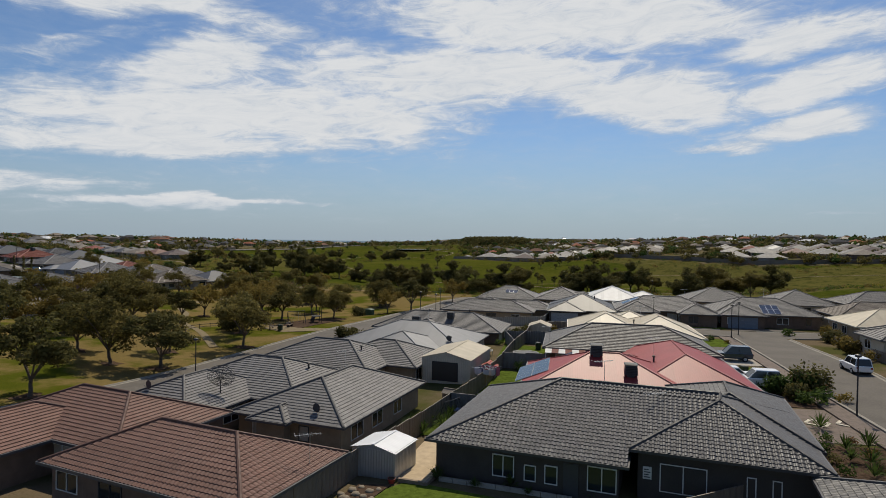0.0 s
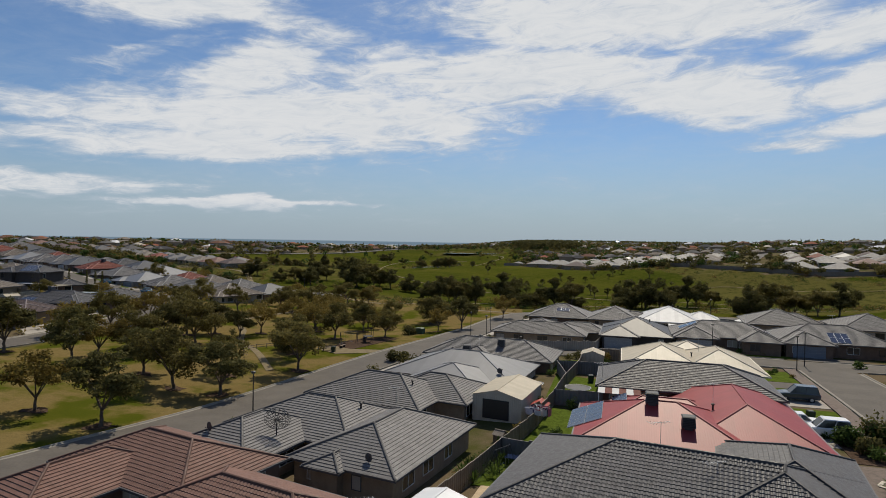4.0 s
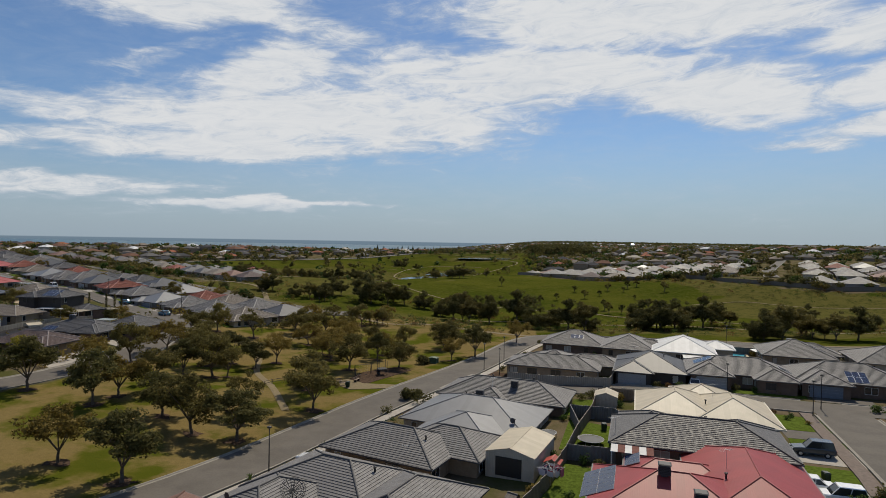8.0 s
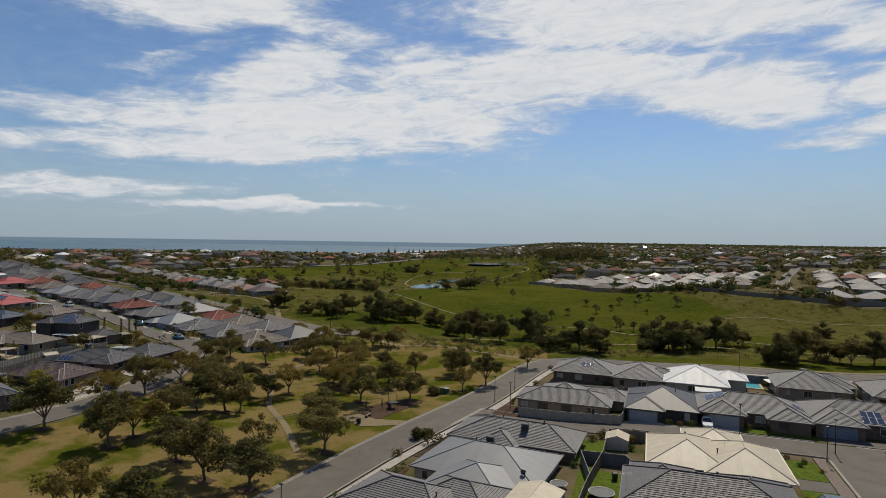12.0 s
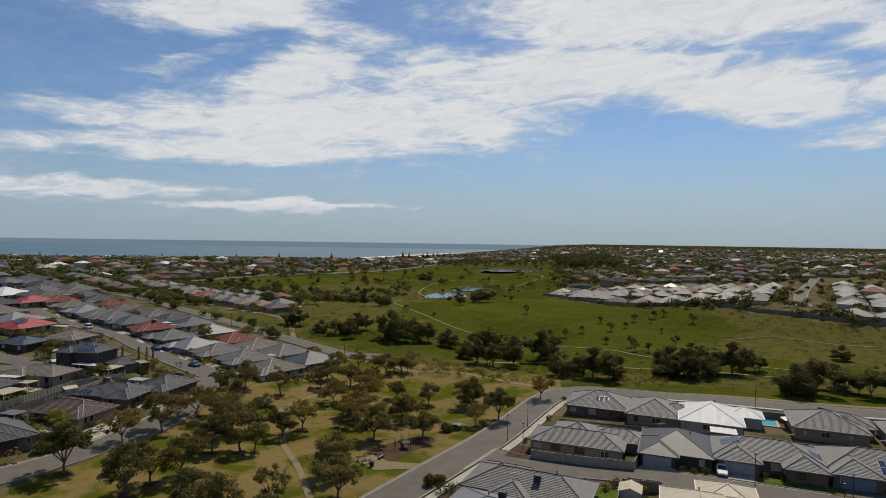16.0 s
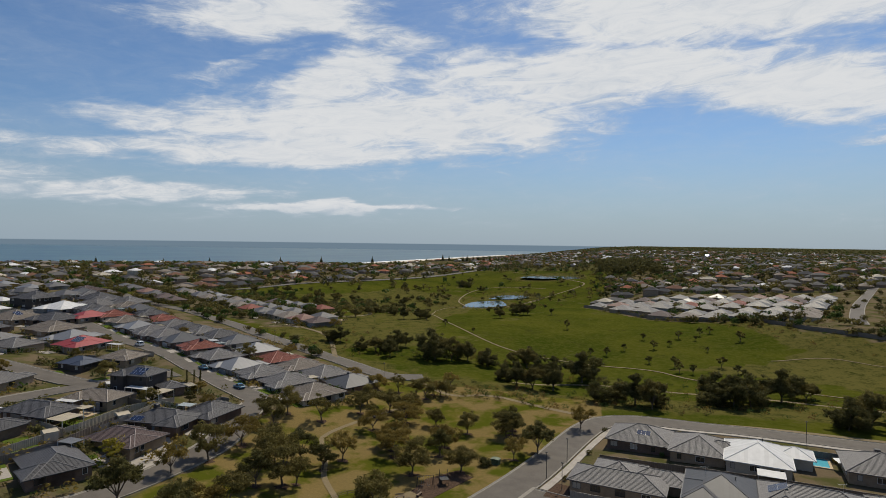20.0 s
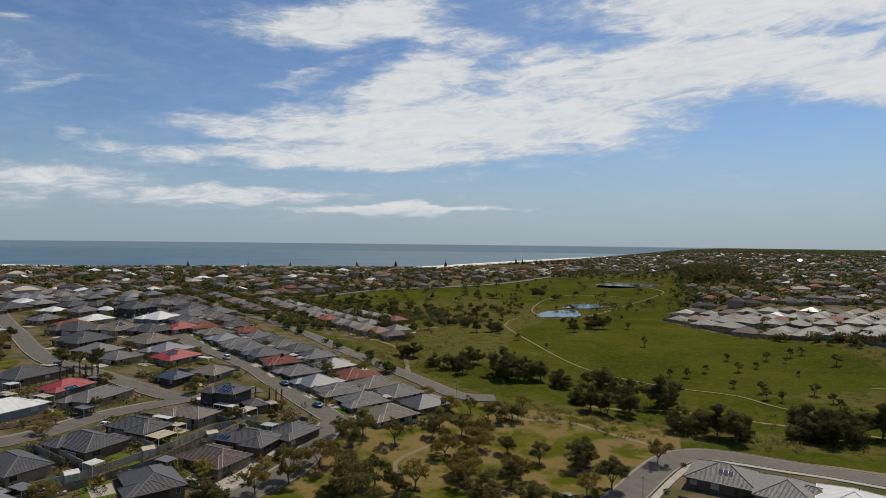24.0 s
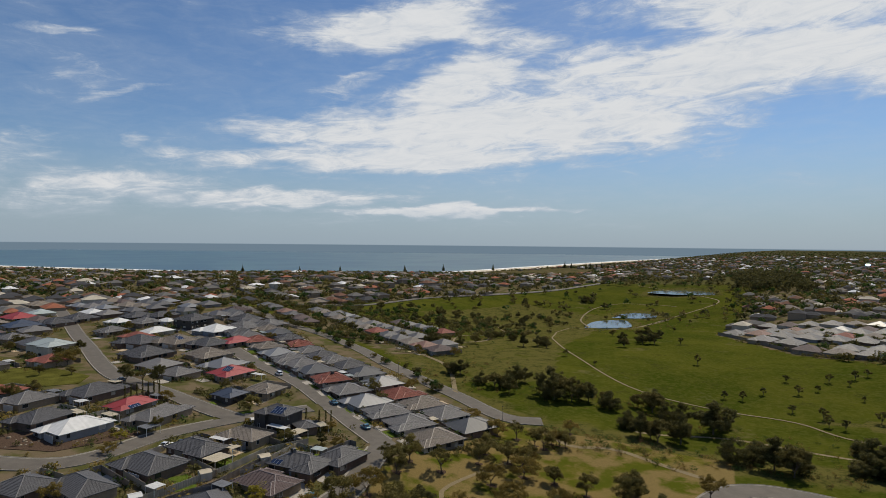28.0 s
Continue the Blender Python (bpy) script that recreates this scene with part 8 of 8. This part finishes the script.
patch([(-15.6, 88.8), (-11.2, 97.8), (-7.8, 96.6), (-11.0, 86.8)], MULCH, "bare orange-brown front yard", "garden bed", 0.09, "garden_bed")

for x, y, r, kind in ((-1.6, 52.0, 1.0, "green"), (-2.1, 50.4, 0.9, "green"), (0.2, 55.0, 0.9, "green"), (-2.6, 48.8, 0.8, "olive"), (-0.6, 53.6, 0.8, "green"), (1.8, 57.6, 0.8, "green"), (-3.2, 47.2, 0.7, "green")):
    bush(x, y, r, kind, count=120)


def garden_table(x, y, rot):
    """A small outdoor table on four legs beside the fence."""
    t = empty("garden_table", x, y, gz(x, y), rot, "small blue-grey outdoor table on a back lawn", "table")
    Shape().box(-0.9, 0.9, -0.5, 0.5, 0.70, 0.75).make("tabletop", PANEL_GLASS, t)
    for a in (-0.8, 0.8):
        for b in (-0.4, 0.4):
            Shape().box(a - 0.03, a + 0.03, b - 0.03, b + 0.03, -0.1, 0.7).make("leg", STEEL, t)


garden_table(2.2, 52.4, -20)


def garden_swing(x, y, rot):
    """A dark steel swing frame in the side garden."""
    f = empty("garden_swing", x, y, gz(x, y), rot, "dark blue steel swing frame in a side garden", "swing")
    for a in (-1.1, 1.1):
        for b in (-0.7, 0.7):
            Shape().tube([(a, b, -0.1), (a * 0.92, 0, 1.9)], [0.03, 0.03], 6).make("leg", BLACK, f)
    Shape().tube([(-1.05, 0, 1.9), (1.05, 0, 1.9)], [0.03, 0.03], 6).make("top_bar", BLACK, f)
    seat = Shape().box(-0.25, 0.25, -0.1, 0.1, 0.45, 0.49).make("seat", PANEL_GLASS, f)
    for a in (-0.22, 0.22):
        Shape().tube([(a, 0, 0.49), (a, 0, 1.88)], [0.008, 0.008], 4).make("chain", STEEL, seat)


garden_swing(1.0, 51.6, 50)


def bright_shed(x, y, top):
    """A made-up distant hall; its wide, faintly curved mirror is aimed to throw the sun at the eye."""
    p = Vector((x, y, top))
    # tilt halfway between sun and eye, so the added mirror shows a glint
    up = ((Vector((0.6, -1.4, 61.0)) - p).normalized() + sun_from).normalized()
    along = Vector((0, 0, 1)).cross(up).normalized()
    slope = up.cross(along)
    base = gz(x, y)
    t = empty("hall", x, y, base, 0, "distant made-up hall with a mirror disc aimed to glint", "hall")
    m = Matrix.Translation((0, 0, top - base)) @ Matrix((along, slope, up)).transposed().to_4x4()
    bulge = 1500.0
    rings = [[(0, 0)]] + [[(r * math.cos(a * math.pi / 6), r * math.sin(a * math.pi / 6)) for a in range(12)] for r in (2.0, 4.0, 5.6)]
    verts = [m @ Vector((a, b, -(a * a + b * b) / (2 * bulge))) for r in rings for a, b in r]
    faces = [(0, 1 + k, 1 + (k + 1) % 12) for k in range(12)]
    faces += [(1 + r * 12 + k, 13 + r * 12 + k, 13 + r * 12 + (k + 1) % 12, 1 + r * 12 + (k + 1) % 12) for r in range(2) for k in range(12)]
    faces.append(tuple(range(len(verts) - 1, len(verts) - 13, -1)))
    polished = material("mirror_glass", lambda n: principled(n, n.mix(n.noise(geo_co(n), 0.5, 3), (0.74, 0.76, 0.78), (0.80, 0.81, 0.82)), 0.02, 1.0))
    mesh_object("skylight", verts, faces, polished, t, "mirror disc aimed to throw the sun at the eye", smooth=True)
    low = (m @ Vector((0, -5.6, 0))).z
    Shape().box(-5.0, 5.0, -4.6, 4.6, -1.0, low - 0.1).make("wall", WALLS["cream"], t)
    Shape().box(-5.4, 5.4, 4.0, 5.0, low - 0.1, low + 5.0).make("upstand", WALLS["grey"], t)


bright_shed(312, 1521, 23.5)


def leaf_litter():
    """Brown litter and bark lying in uneven rings under the park trees."""
    rng = random.Random(55)
    out = Shape()
    for x, y, k in LITTER:
        edge = []
        for q in range(14):
            a, r = q * 2 * math.pi / 14, k * rng.uniform(0.9, 2.1)
            px, py = x + math.cos(a) * r, y + math.sin(a) * r * 0.85
            edge.append((px, py, gz(px, py) + 0.05))
        mid = (x, y, gz(x, y) + 0.08)
        for p, q in zip(edge, edge[1:] + edge[:1]):
            out.poly([mid, p, q])
    tagged(out.weld().make("leaf_litter", MULCH), "brown leaf litter in rings under park trees", "leaf litter", kind="stuff")


leaf_litter()


def rock(x, y, r):
    """A rounded, uneven boulder half sunk in its bed."""
    rng = random.Random(int(x * 91 + y * 37))
    bm = bmesh.new()
    bmesh.ops.create_icosphere(bm, subdivisions=2, radius=r * 0.85)
    for v in bm.verts:
        v.co *= rng.uniform(0.82, 1.12)
        v.co.z *= 0.62
    me = bpy.data.meshes.new("rock")
    bm.to_mesh(me)
    bm.free()
    me.polygons.foreach_set("use_smooth", [True] * len(me.polygons))
    me.materials.append(STONE)
    ob = new("rock", me)
    ob.matrix_world = pose(x, y, gz(x, y) + r * 0.25, 0, 0, rng.uniform(0, 360))
    tagged(ob, "pale rounded boulder in a garden rockery", "rock", "rockery stones")


for x, y, r in ((-5.6, 34.6, 0.42), (-5.0, 35.2, 0.36), (-4.5, 34.9, 0.3), (-5.3, 35.8, 0.4), (-4.2, 35.6, 0.34), (-4.8, 36.3, 0.28), (-3.7, 35.9, 0.25), (-5.9, 35.3, 0.3), (-4.0, 34.6, 0.26), (-5.4, 33.9, 0.33)):
    rock(x, y, r)
rng = random.Random(88)
for k in range(26):
    t = rng.random()
    x, y = -172 + 24 * t + rng.uniform(-3, 3), 92 + 20 * t * t + rng.uniform(-2, 5)
    rock(x, y, rng.uniform(0.3, 0.7))


def flower_pot(x, y):
    p = empty("flower_pot", x, y, gz(x, y) + 0.03, 0, "round red plastic pot beside a garden shed", "pot")
    Shape().tube([(0, 0, 0), (0, 0, 0.26), (0, 0, 0.3)], [0.17, 0.25, 0.27], 12).make("pot", RED_PAINT, p)
    Shape().tube([(0, 0, 0.29), (0, 0, 0.31)], [0.23, 0.23], 12).make("soil", MULCH, p)


flower_pot(-3.0, 37.0)


def sleeper(a, b):
    """One timber garden sleeper lying on the ground."""
    mid = ((a[0] + b[0]) / 2, (a[1] + b[1]) / 2)
    s = Shape().bar((a[0], a[1], gz(*mid) + 0.14), (b[0], b[1], gz(*mid) + 0.14), 0.2, 0.24)
    tagged(s.make("timber_sleeper", TIMBER), "orange-brown timber sleeper edging a paved path", "sleeper", "garden sleepers")


sleeper((-2.6, 37.2), (-0.9, 36.6))
sleeper((-0.85, 36.5), (-0.1, 38.2))


def roof_vent(x, y, h=0.5):
    """A short flue pipe with a rain cap standing on a roof."""
    z, way = roof_at(x, y)
    v = empty("roof_vent", x, y, z, 0, "short dark vent pipe with cap on a roof", "vent", "roof vents")
    Shape().tube([(0, 0, -0.15), (0, 0, h)], [0.09, 0.09], 8).make("pipe", BLACK, v)
    Shape().tube([(0, 0, h), (0, 0, h + 0.1), (0, 0, h + 0.16)], [0.15, 0.17, 0.06], 8).make("cap", BLACK, v)


for x, y in ((-5.6, 84.2), (1.2, 75.4), (-2.0, 95.0), (4.4, 92.6), (-9.0, 66.4), (-12.6, 56.0), (20.6, 57.0), (27.4, 84.0), (24.6, 89.4), (24.0, 73.4), (16.0, 41.4), (10.0, 118.6), (30.0, 116.0), (44.0, 114.0), (62.0, 111.0), (41.0, 139.0)):
    roof_vent(x, y)
carport(39.0, 126.0, -13, 5.0, 4.0, ROOFS["white"], "white flat patio roof between two houses")
for x, y, r, kind in ((29.2, 44.6, 0.8, "green"), (28.0, 42.4, 0.9, "green"), (30.2, 41.2, 0.8, "olive"), (31.6, 39.4, 0.9, "green"), (29.0, 38.6, 0.7, "dark"), (33.2, 42.6, 0.7, "olive"), (27.4, 40.4, 0.8, "dark"), (32.8, 37.8, 0.8, "green"), (30.6, 37.2, 0.9, "olive"), (26.6, 38.4, 0.8, "green"), (34.6, 39.8, 0.8, "green"), (31.0, 44.2, 0.6, "rust")):
    bush(x, y, r, kind, count=170, label="low mixed shrub in a mulched garden bed")
for x, y, h in ((-2.4, 49.6, 1.4), (-1.4, 48.0, 1.3), (0.6, 51.0, 1.3), (-0.4, 52.2, 1.4), (-2.0, 51.4, 1.3), (1.0, 53.2, 1.2), (29.6, 42.8, 1.3), (33.8, 41.0, 1.4), (28.6, 40.8, 1.2)):
    spiky(x, y, h)
for x, y in ((15.6, 63.8), (17.0, 63.4), (18.4, 63.2)):
    bush(x, y, 0.8, "green", h=1.3, count=150, label="upright green shrub beside a patio")
